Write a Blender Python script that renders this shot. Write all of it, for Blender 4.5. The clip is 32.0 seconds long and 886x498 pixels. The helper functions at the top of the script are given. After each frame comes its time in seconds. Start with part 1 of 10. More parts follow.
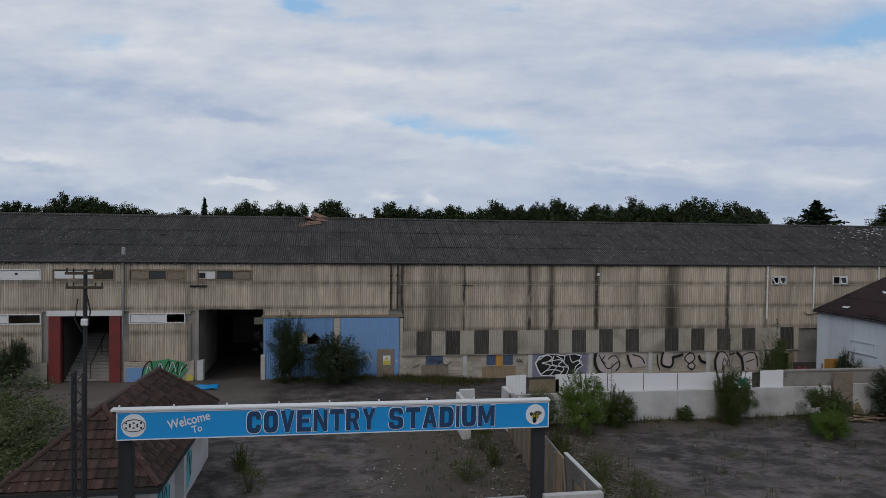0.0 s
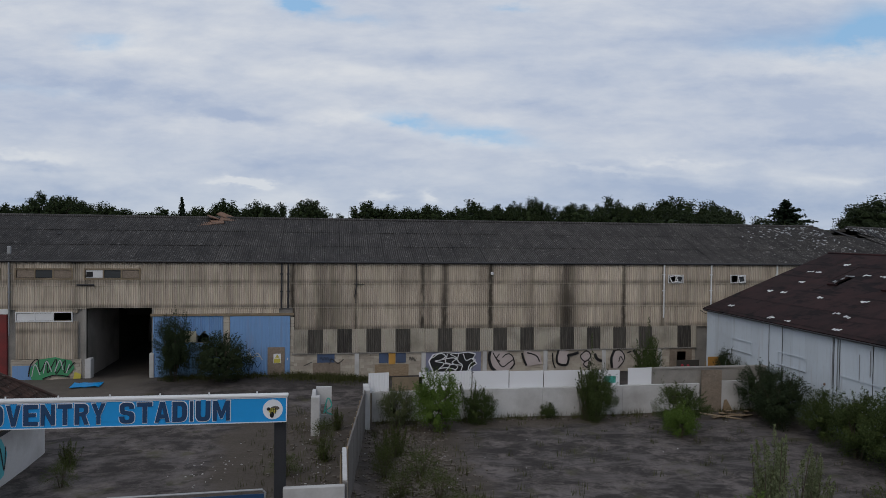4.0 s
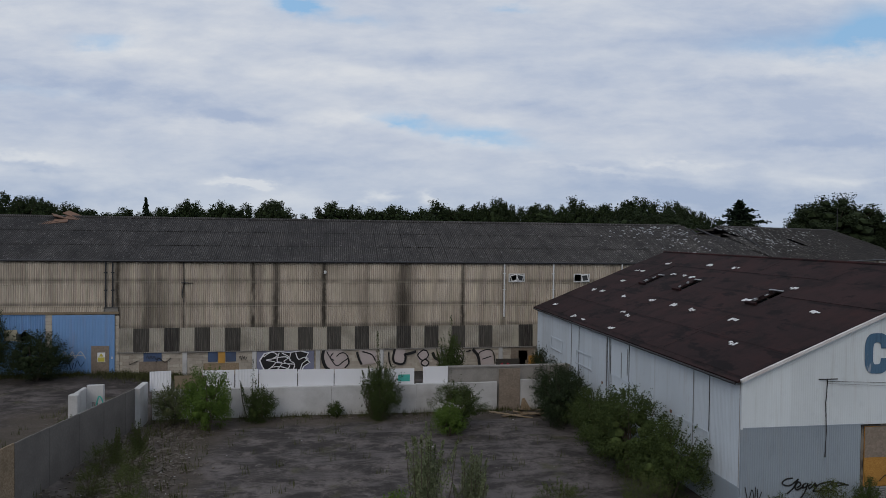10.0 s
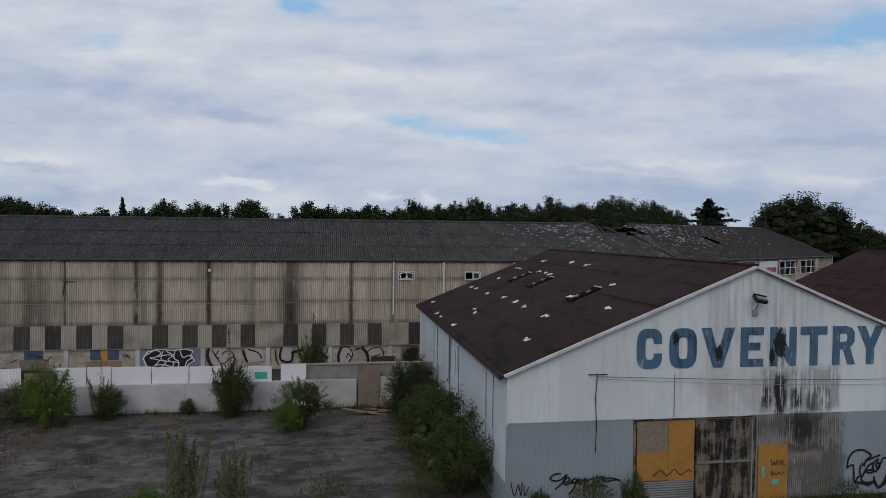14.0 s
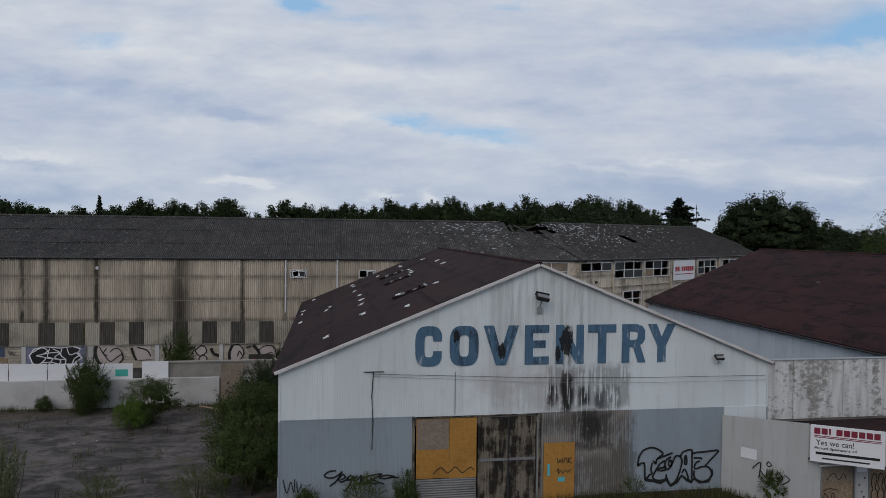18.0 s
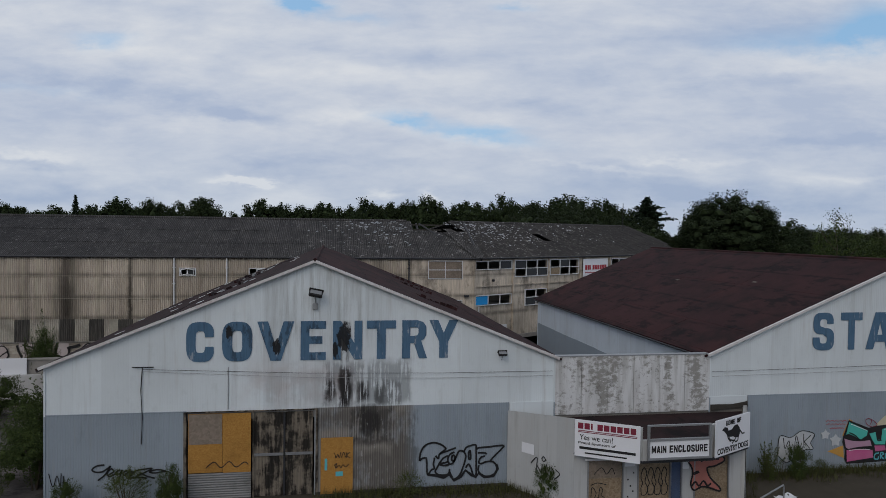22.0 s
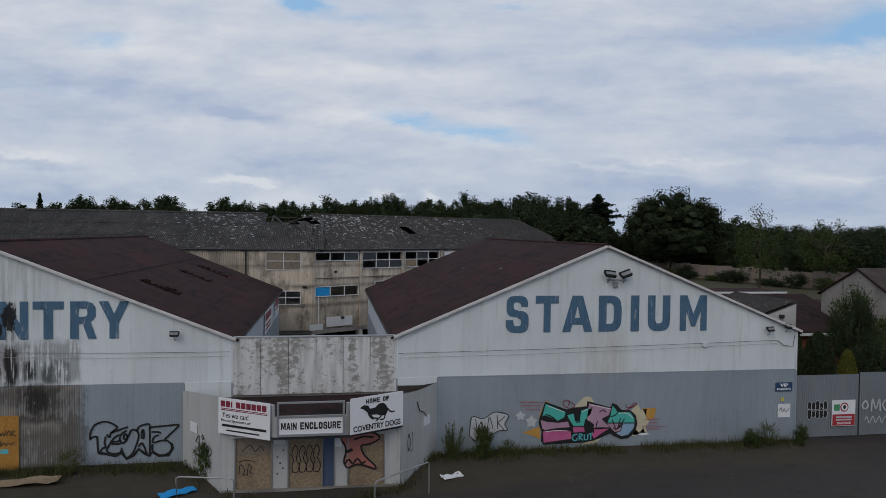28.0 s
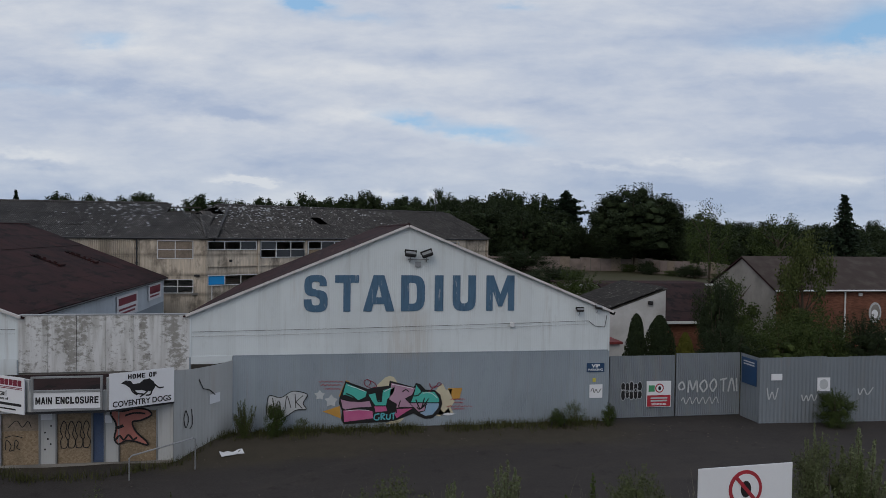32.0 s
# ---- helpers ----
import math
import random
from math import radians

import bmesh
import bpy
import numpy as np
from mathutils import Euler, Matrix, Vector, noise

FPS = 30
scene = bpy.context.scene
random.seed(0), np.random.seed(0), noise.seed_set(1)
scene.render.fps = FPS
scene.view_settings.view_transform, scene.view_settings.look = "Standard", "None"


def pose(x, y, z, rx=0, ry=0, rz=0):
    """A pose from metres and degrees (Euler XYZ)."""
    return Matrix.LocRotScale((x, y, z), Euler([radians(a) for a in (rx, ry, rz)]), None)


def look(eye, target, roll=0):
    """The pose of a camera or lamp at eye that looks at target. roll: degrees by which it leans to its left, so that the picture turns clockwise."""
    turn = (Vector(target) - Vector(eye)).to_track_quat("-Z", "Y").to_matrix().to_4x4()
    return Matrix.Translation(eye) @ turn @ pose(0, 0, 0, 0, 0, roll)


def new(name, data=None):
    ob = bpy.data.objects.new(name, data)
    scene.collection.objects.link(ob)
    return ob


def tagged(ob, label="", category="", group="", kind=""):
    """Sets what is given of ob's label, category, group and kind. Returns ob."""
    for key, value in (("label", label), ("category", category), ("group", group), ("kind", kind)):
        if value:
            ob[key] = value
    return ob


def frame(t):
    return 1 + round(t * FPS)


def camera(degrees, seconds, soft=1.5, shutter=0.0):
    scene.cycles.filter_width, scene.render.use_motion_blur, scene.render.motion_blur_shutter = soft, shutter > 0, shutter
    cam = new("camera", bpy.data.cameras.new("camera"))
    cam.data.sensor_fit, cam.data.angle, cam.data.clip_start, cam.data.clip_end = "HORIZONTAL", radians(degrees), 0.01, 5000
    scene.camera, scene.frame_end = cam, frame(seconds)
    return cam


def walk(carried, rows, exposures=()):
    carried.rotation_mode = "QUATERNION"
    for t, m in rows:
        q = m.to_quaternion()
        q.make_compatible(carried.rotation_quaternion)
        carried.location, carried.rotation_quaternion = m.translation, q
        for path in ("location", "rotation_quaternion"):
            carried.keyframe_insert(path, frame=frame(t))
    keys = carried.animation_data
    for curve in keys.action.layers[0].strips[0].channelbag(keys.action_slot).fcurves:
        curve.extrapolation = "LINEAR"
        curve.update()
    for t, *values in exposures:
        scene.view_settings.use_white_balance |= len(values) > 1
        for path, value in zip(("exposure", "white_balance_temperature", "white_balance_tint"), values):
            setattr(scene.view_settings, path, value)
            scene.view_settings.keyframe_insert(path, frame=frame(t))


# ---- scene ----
cam = camera(66.2, 32.0, 0.8)
PATH = [
    (0, (-0.063, 0.628, 10.1), (0.256, 2.602, 10.055), 0.7),
    (1, (1.785, 0.202, 10.094), (2.102, 2.176, 10.052), 0.7),
    (2, (3.587, -0.232, 10.11), (3.906, 1.742, 10.069), 0.7),
    (3, (5.392, -0.633, 10.15), (5.713, 1.34, 10.106), 0.7),
    (3.5, (6.318, -0.811, 10.166), (6.64, 1.162, 10.12), 0.7),
    (5.5, (10.073, -1.501, 10.193), (10.399, 0.472, 10.146), 0.7),
    (6, (11.055, -1.657, 10.197), (11.381, 0.315, 10.151), 0.8),
    (7, (13.058, -1.972, 10.19), (13.383, 0.001, 10.144), 0.8),
    (8, (15.017, -2.247, 10.176), (15.345, -0.274, 10.132), 0.7),
    (9, (17.005, -2.541, 10.161), (17.331, -0.568, 10.116), 0.7),
    (10, (19.068, -2.862, 10.166), (19.394, -0.89, 10.122), 0.7),
    (11, (21.149, -3.253, 10.164), (21.475, -1.28, 10.12), 0.7),
    (12, (23.195, -3.61, 10.169), (23.522, -1.638, 10.123), 0.7),
    (13, (25.31, -3.959, 10.161), (25.636, -1.986, 10.115), 0.7),
    (14, (27.357, -4.282, 10.133), (27.681, -2.309, 10.088), 0.6),
    (14.5, (28.398, -4.387, 10.127), (28.718, -2.414, 10.083), 0.7),
    (16.5, (32.428, -4.964, 10.15), (32.751, -2.991, 10.104), 0.7),
    (17, (33.411, -5.158, 10.163), (33.736, -3.185, 10.119), 0.7),
    (18, (35.415, -5.622, 10.171), (35.738, -3.649, 10.123), 0.7),
    (19, (37.522, -6.014, 10.19), (37.846, -4.041, 10.143), 0.7),
    (20, (39.572, -6.348, 10.204), (39.897, -4.375, 10.155), 0.7),
    (21, (41.675, -6.779, 10.19), (41.998, -4.806, 10.141), 0.7),
    (22, (43.819, -7.235, 10.167), (44.141, -5.262, 10.118), 0.7),
    (23, (45.951, -7.784, 10.153), (46.274, -5.811, 10.105), 0.7),
    (24, (48.079, -8.3, 10.127), (48.404, -6.327, 10.078), 0.6),
    (25, (50.287, -8.761, 10.082), (50.61, -6.788, 10.031), 0.6),
    (25.5, (51.376, -8.951, 10.047), (51.7, -6.978, 9.994), 0.7),
    (27.5, (55.8, -9.651, 9.702), (56.12, -7.678, 9.654), 0.6),
    (28, (56.898, -9.861, 9.655), (57.216, -7.887, 9.605), 0.7),
    (29, (59.132, -10.267, 9.455), (59.447, -8.292, 9.402), 0.6),
    (30, (61.342, -10.617, 9.248), (61.658, -8.643, 9.196), 0.7),
    (31, (63.539, -10.964, 9.056), (63.855, -8.99, 9.001), 0.7),
    (32, (65.762, -11.323, 8.864), (66.076, -9.348, 8.813), 0.7),
]
walk(cam, [(t, look(eye, target, roll)) for t, eye, target, roll in PATH])

# ---- node helpers ----


class Nodes:
    """A short way to wire a node tree: each method returns an output socket."""

    def __init__(self, tree):
        self.tree = tree
        tree.nodes.clear()

    def put(self, sock, value):
        if isinstance(value, bpy.types.NodeSocket):
            self.tree.links.new(value, sock)
        elif isinstance(value, (tuple, list)) and sock.type == "RGBA" and len(value) == 3:
            sock.default_value = (*value, 1.0)
        else:
            sock.default_value = value

    def math(self, op, a, b=0.0, c=0.0, clamp=False):
        n = self.tree.nodes.new("ShaderNodeMath")
        n.operation, n.use_clamp = op, clamp
        for sock, v in zip(n.inputs, (a, b, c)):
            self.put(sock, v)
        return n.outputs[0]

    def mix(self, fac, a, b, blend="MIX"):
        n = self.tree.nodes.new("ShaderNodeMix")
        n.data_type, n.blend_type = "RGBA", blend
        self.put(n.inputs[0], fac)
        self.put(n.inputs[6], a)
        self.put(n.inputs[7], b)
        return n.outputs[2]

    def noise(self, vec, scale, detail=4.0, rough=0.55, stretch=None, distort=0.0):
        if stretch:
            mp = self.tree.nodes.new("ShaderNodeMapping")
            self.put(mp.inputs[0], vec)
            mp.inputs[3].default_value = stretch
            vec = mp.outputs[0]
        n = self.tree.nodes.new("ShaderNodeTexNoise")
        self.put(n.inputs["Vector"], vec)
        self.put(n.inputs["Scale"], scale)
        self.put(n.inputs["Detail"], detail)
        self.put(n.inputs["Roughness"], rough)
        self.put(n.inputs["Distortion"], distort)
        return n.outputs[0]

    def voronoi(self, vec, scale, out="Distance"):
        n = self.tree.nodes.new("ShaderNodeTexVoronoi")
        self.put(n.inputs["Vector"], vec)
        self.put(n.inputs["Scale"], scale)
        return n.outputs[out]

    def ramp(self, fac, *stops):
        n = self.tree.nodes.new("ShaderNodeValToRGB")
        self.put(n.inputs[0], fac)
        el = n.color_ramp.elements
        while len(el) < len(stops):
            el.new(0.5)
        for e, (p, c) in zip(el, stops):
            e.position = p
            e.color = (c, c, c, 1) if isinstance(c, (int, float)) else (*c, 1)
        return n.outputs[0]

    def band(self, v, lo, hi, soft):
        """1 where lo < v < hi, with soft edges."""
        up = self.tree.nodes.new("ShaderNodeMapRange")
        up.interpolation_type = "SMOOTHSTEP"
        down = self.tree.nodes.new("ShaderNodeMapRange")
        down.interpolation_type = "SMOOTHSTEP"
        for n, x0, x1 in ((up, lo - soft, lo + soft), (down, hi + soft, hi - soft)):
            self.put(n.inputs["Value"], v)
            n.inputs["From Min"].default_value, n.inputs["From Max"].default_value = x0, x1
        return self.math("MULTIPLY", up.outputs[0], down.outputs[0])

    def pos(self):
        return self.tree.nodes.new("ShaderNodeNewGeometry").outputs["Position"]

    def xyz(self, vec):
        n = self.tree.nodes.new("ShaderNodeSeparateXYZ")
        self.put(n.inputs[0], vec)
        return n.outputs

    def vec(self, x, y, z):
        n = self.tree.nodes.new("ShaderNodeCombineXYZ")
        for sock, v in zip(n.inputs, (x, y, z)):
            self.put(sock, v)
        return n.outputs[0]

    def rib_shade(self, pitch, axis=0):
        """Painted rib shade by a sheet's own place: 0 on crowns, 1 in valleys."""
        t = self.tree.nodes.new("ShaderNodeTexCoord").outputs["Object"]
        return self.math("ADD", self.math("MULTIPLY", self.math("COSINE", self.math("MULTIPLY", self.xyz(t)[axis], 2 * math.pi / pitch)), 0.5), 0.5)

    def rand(self):
        return self.tree.nodes.new("ShaderNodeObjectInfo").outputs["Random"]

    def island(self):
        return self.tree.nodes.new("ShaderNodeNewGeometry").outputs["Random Per Island"]

    def shade(self, color, rough=0.85, metal=0.0, bump=None, depth=0.01, strength=0.6, spec=0.3, subsurf=0.0):
        b = self.tree.nodes.new("ShaderNodeBsdfPrincipled")
        self.put(b.inputs["Base Color"], color)
        self.put(b.inputs["Roughness"], rough)
        self.put(b.inputs["Metallic"], metal)
        self.put(b.inputs["Specular IOR Level"], spec)
        if bump is not None:
            n = self.tree.nodes.new("ShaderNodeBump")
            n.inputs["Strength"].default_value, n.inputs["Distance"].default_value = strength, depth
            self.put(n.inputs["Height"], bump)
            self.put(b.inputs["Normal"], n.outputs[0])
        o = self.tree.nodes.new("ShaderNodeOutputMaterial")
        self.tree.links.new(b.outputs[0], o.inputs[0])
        return b


def material(name):
    m = bpy.data.materials.new(name)
    m.use_nodes = True
    return m, Nodes(m.node_tree)


# ---- sky and sun: a bright, broken overcast ----

world = bpy.data.worlds.new("sky")
scene.world = world
world.use_nodes = True
w = Nodes(world.node_tree)
sky = world.node_tree.nodes.new("ShaderNodeTexSky")
sky.sky_type, sky.sun_disc = "NISHITA", False
sky.sun_elevation, sky.sun_rotation = radians(38), radians(150)
sky.air_density, sky.dust_density, sky.ozone_density = 1.0, 2.0, 1.5
way = world.node_tree.nodes.new("ShaderNodeTexCoord").outputs["Generated"]
dx, dy, dz = w.xyz(way)
up = w.math("MAXIMUM", dz, 0.0)
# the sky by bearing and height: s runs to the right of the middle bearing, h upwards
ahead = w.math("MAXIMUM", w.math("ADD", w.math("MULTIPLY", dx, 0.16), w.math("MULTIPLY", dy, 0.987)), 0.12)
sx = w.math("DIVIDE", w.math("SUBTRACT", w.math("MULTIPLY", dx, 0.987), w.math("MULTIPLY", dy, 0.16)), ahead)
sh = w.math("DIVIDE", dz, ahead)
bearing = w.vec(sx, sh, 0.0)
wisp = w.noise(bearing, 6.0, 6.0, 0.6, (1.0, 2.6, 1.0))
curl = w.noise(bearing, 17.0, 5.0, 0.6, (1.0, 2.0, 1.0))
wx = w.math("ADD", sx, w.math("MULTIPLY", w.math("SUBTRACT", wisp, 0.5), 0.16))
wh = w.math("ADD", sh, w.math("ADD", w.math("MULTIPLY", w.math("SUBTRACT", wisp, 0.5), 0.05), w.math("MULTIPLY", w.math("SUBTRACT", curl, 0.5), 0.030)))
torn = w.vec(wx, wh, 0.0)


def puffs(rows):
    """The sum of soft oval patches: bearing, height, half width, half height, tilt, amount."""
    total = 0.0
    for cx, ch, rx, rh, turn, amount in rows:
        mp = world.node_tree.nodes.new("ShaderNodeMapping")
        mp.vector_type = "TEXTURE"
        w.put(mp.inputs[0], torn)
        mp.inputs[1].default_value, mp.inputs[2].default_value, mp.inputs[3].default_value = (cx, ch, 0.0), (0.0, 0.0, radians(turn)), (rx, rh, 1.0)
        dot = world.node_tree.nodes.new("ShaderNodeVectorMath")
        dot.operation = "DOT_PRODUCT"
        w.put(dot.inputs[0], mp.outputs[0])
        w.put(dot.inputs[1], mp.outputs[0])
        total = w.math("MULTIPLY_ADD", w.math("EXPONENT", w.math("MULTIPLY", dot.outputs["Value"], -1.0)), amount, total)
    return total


bands = w.noise(bearing, 2.6, 7.0, 0.56, (0.75, 3.4, 1.0), 0.35)
soft = w.noise(bearing, 5.5, 8.0, 0.60, (0.8, 3.0, 1.0), 0.2)
lumps = w.noise(bearing, 15.0, 7.0, 0.62, (0.8, 2.3, 1.0), 0.25)
tone = w.math("ADD", w.math("MULTIPLY", bands, 0.46), w.math("ADD", w.math("MULTIPLY", soft, 0.30), w.math("MULTIPLY", lumps, 0.24)))
tone = w.ramp(tone, (0.40, 0.0), (0.60, 1.0))
tone = w.math("ADD", w.math("MULTIPLY", tone, 0.66), 0.15)
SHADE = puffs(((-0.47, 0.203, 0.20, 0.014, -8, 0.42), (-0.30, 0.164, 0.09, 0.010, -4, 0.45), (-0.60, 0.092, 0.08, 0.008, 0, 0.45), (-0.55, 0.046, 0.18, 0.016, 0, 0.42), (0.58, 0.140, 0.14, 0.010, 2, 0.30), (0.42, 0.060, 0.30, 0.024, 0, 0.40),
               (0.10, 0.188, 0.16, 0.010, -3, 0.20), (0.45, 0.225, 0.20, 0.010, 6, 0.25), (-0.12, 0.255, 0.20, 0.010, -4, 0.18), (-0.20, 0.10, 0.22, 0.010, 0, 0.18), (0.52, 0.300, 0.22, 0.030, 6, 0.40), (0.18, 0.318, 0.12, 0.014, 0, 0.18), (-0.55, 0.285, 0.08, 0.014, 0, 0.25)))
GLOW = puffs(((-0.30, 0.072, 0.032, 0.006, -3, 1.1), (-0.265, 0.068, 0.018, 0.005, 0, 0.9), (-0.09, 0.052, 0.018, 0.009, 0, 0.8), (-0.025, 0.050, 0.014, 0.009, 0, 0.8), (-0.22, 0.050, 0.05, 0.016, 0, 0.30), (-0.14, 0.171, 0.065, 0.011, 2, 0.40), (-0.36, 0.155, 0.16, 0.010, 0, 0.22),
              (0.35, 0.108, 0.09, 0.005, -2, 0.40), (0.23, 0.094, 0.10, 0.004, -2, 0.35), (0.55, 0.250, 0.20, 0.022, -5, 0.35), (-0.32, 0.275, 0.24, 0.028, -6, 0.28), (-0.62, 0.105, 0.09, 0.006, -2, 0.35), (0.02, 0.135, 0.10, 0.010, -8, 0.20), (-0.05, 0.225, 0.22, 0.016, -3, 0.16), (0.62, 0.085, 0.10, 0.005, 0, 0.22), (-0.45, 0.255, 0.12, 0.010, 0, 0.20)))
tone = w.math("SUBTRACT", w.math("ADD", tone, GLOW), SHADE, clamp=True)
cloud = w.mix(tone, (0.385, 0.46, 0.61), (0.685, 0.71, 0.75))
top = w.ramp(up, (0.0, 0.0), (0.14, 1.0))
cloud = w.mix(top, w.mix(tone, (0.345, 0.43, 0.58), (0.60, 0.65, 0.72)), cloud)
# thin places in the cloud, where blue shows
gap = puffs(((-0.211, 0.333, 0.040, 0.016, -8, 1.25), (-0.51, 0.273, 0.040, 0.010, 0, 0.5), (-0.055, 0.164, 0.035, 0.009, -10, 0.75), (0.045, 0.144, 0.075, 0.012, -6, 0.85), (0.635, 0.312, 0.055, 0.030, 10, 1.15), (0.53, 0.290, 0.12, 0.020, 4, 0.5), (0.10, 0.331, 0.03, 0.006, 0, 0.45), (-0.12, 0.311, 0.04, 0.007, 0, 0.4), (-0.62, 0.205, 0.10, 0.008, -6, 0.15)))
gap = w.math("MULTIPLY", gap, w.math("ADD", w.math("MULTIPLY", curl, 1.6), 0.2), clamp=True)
blue = w.mix(0.7, w.mix(1.0, sky.outputs[0], (0.10, 0.10, 0.10), "MULTIPLY"), (0.31, 0.55, 0.83))
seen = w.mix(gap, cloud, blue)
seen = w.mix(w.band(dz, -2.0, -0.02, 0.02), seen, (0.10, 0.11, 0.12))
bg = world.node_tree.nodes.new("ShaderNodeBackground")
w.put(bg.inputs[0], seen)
bg.inputs[1].default_value = 1.0
wo = world.node_tree.nodes.new("ShaderNodeOutputWorld")
world.node_tree.links.new(bg.outputs[0], wo.inputs[0])

sun = new("sun", bpy.data.lights.new("sun", "SUN"))
sun.data.energy, sun.data.angle, sun.data.color = 0.7, radians(35), (1.0, 0.88, 0.74)
sun.matrix_world = look((-60, -90, 85), (0, 0, 0))
scene.view_settings.exposure = 0.0

# ---- materials ----


def plain(name, color, rough=0.8, vary=0.12, scale=2.0, metal=0.0, spec=0.3, bump=0.004, dirt=(0.06, 0.055, 0.05), dirty=0.25):
    """A painted or raw surface with a fine grain, a slow stain and some dirt."""
    m, n = material(name)
    p = n.pos()
    slow, quick = n.noise(p, scale * 0.35, 5), n.noise(p, scale * 9.0, 4)
    c = n.mix(n.math("MULTIPLY", n.ramp(quick, (0.35, 0.0), (0.65, 1.0)), vary), color, tuple(v * 0.55 for v in color))
    c = n.mix(n.math("MULTIPLY", n.ramp(slow, (0.45, 0.0), (0.72, 1.0)), dirty), c, dirt)
    n.shade(c, rough, metal, quick, bump, 0.5, spec)
    return m


def leafy(name, dark, light, back=0.0):
    m, n = material(name)
    c = n.mix(n.island(), dark, light)
    c = n.mix(n.math("MULTIPLY", n.rand(), 0.45), c, tuple(v * 0.6 + 0.004 for v in light))
    c = n.mix(n.math("MULTIPLY", n.noise(n.pos(), 0.5, 3), 0.5), c, tuple(v * 0.55 for v in dark))
    n.shade(c, 0.75, 0.0, None, spec=0.1)
    return m


def fibre_cement(name="fibre_cement", ribbed=0.30):
    """Weathered grey corrugated sheets with dark runs below the gutter joints."""
    m, n = material(name)
    p = n.pos()
    x, y, z = n.xyz(p)
    c = n.mix(n.rand(), (0.585, 0.50, 0.405), (0.67, 0.585, 0.48))
    c = n.mix(n.math("MULTIPLY", n.ramp(n.noise(p, 0.22, 5), (0.42, 0.0), (0.66, 1.0)), 0.5), c, (0.215, 0.19, 0.15))
    fine = n.noise(p, 1.0, 6, 0.7, (9.0, 1.0, 0.55))
    c = n.mix(n.math("MULTIPLY", n.ramp(fine, (0.42, 0.0), (0.72, 1.0)), 0.5), c, (0.14, 0.13, 0.11))
    # runs of dirt at fixed places along the wall
    along = n.math("DIVIDE", n.math("ADD", x, n.math("MULTIPLY", n.math("SUBTRACT", n.noise(p, 1.6, 5, 0.65), 0.5), 0.32)), 40.0)
    weep = n.ramp(n.noise(p, 1.0, 6, 0.65, (2.0, 1.0, 0.16)), (0.47, 0.0), (0.64, 1.0))
    c = n.mix(n.math("MULTIPLY", weep, 0.36), c, (0.155, 0.13, 0.105))
    # the corrugation's shade is put into the colour as dark stripes
    c = n.mix(n.math("MULTIPLY", n.rib_shade(0.146), ribbed), c, (0.12, 0.11, 0.09))
    soot = n.math("MULTIPLY", n.band(x, 49.0, 95.0, 3.0), n.ramp(n.noise(p, 0.7, 6, 0.7, (1.0, 1.0, 0.6)), (0.50, 0.0), (0.63, 1.0)))
    c = n.mix(n.math("MULTIPLY", soot, 0.6), c, (0.06, 0.05, 0.042))
    runs = ((4.59, 0.16, 1.0), (5.0, 0.35, 0.35), (6.59, 0.55, 0.6), (8.94, 0.10, 0.8), (12.2, 0.8, 0.15), (13.64, 0.18, 1.0), (14.1, 0.30, 0.45), (15.25, 0.28, 1.0), (18.62, 0.16, 1.0), (18.4, 0.5, 0.2), (21.69, 0.22, 0.45), (24.41, 0.75, 0.95), (7.6, 0.5, 0.35), (28.84, 0.16, 1.0), (30.33, 0.3, 0.3), (31.95, 0.16, 0.6), (43.5, 0.3, 0.6), (47.5, 0.4, 0.5), (-9.3, 0.25, 0.5), (-13.2, 0.2, 0.5), (-4.5, 0.5, 0.25), (0.5, 0.4, 0.2))
    total = 0.0
    for cx, half, amount in runs:
        total = n.math("ADD", total, n.math("MULTIPLY", n.band(n.math("MULTIPLY", along, 40.0), cx - half * 0.6, cx + half * 0.6, half * 1.25), amount))
    gate = n.ramp(n.noise(p, 1.0, 5, 0.6, (2.2, 1.0, 0.28)), (0.26, 0.0), (0.45, 1.0))
    low = n.ramp(n.math("DIVIDE", z, 8.2), (0.2, 1.0), (0.98, 0.7))
    run = n.math("MULTIPLY", n.math("MULTIPLY", n.math("MULTIPLY", total, 1.7), gate), low, clamp=True)
    c = n.mix(n.math("MULTIPLY", run, 0.93), c, (0.034, 0.029, 0.024))
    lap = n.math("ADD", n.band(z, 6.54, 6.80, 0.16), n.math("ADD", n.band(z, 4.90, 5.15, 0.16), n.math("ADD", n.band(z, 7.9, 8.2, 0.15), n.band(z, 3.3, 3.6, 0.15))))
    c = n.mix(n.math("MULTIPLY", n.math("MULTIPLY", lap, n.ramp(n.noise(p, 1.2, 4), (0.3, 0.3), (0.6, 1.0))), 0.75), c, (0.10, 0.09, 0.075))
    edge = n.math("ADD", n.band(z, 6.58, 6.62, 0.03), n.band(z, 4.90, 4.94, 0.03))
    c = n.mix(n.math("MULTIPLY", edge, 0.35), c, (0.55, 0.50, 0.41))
    n.shade(c, 0.95, 0.0, n.noise(p, 14.0, 5), 0.004, 0.5, 0.15)
    return m


def dark_sheet():
    m, n = material("dark_sheet")
    p = n.pos()
    c = n.mix(n.rand(), (0.045, 0.042, 0.039), (0.075, 0.07, 0.062))
    c = n.mix(n.math("MULTIPLY", n.ramp(n.noise(p, 1.0, 5, 0.6, (8.0, 1.0, 0.7)), (0.45, 0.0), (0.7, 1.0)), 0.5), c, (0.16, 0.15, 0.13))
    n.shade(c, 0.9, 0.0, n.noise(p, 12.0, 4), 0.004, 0.5, 0.15)
    return m


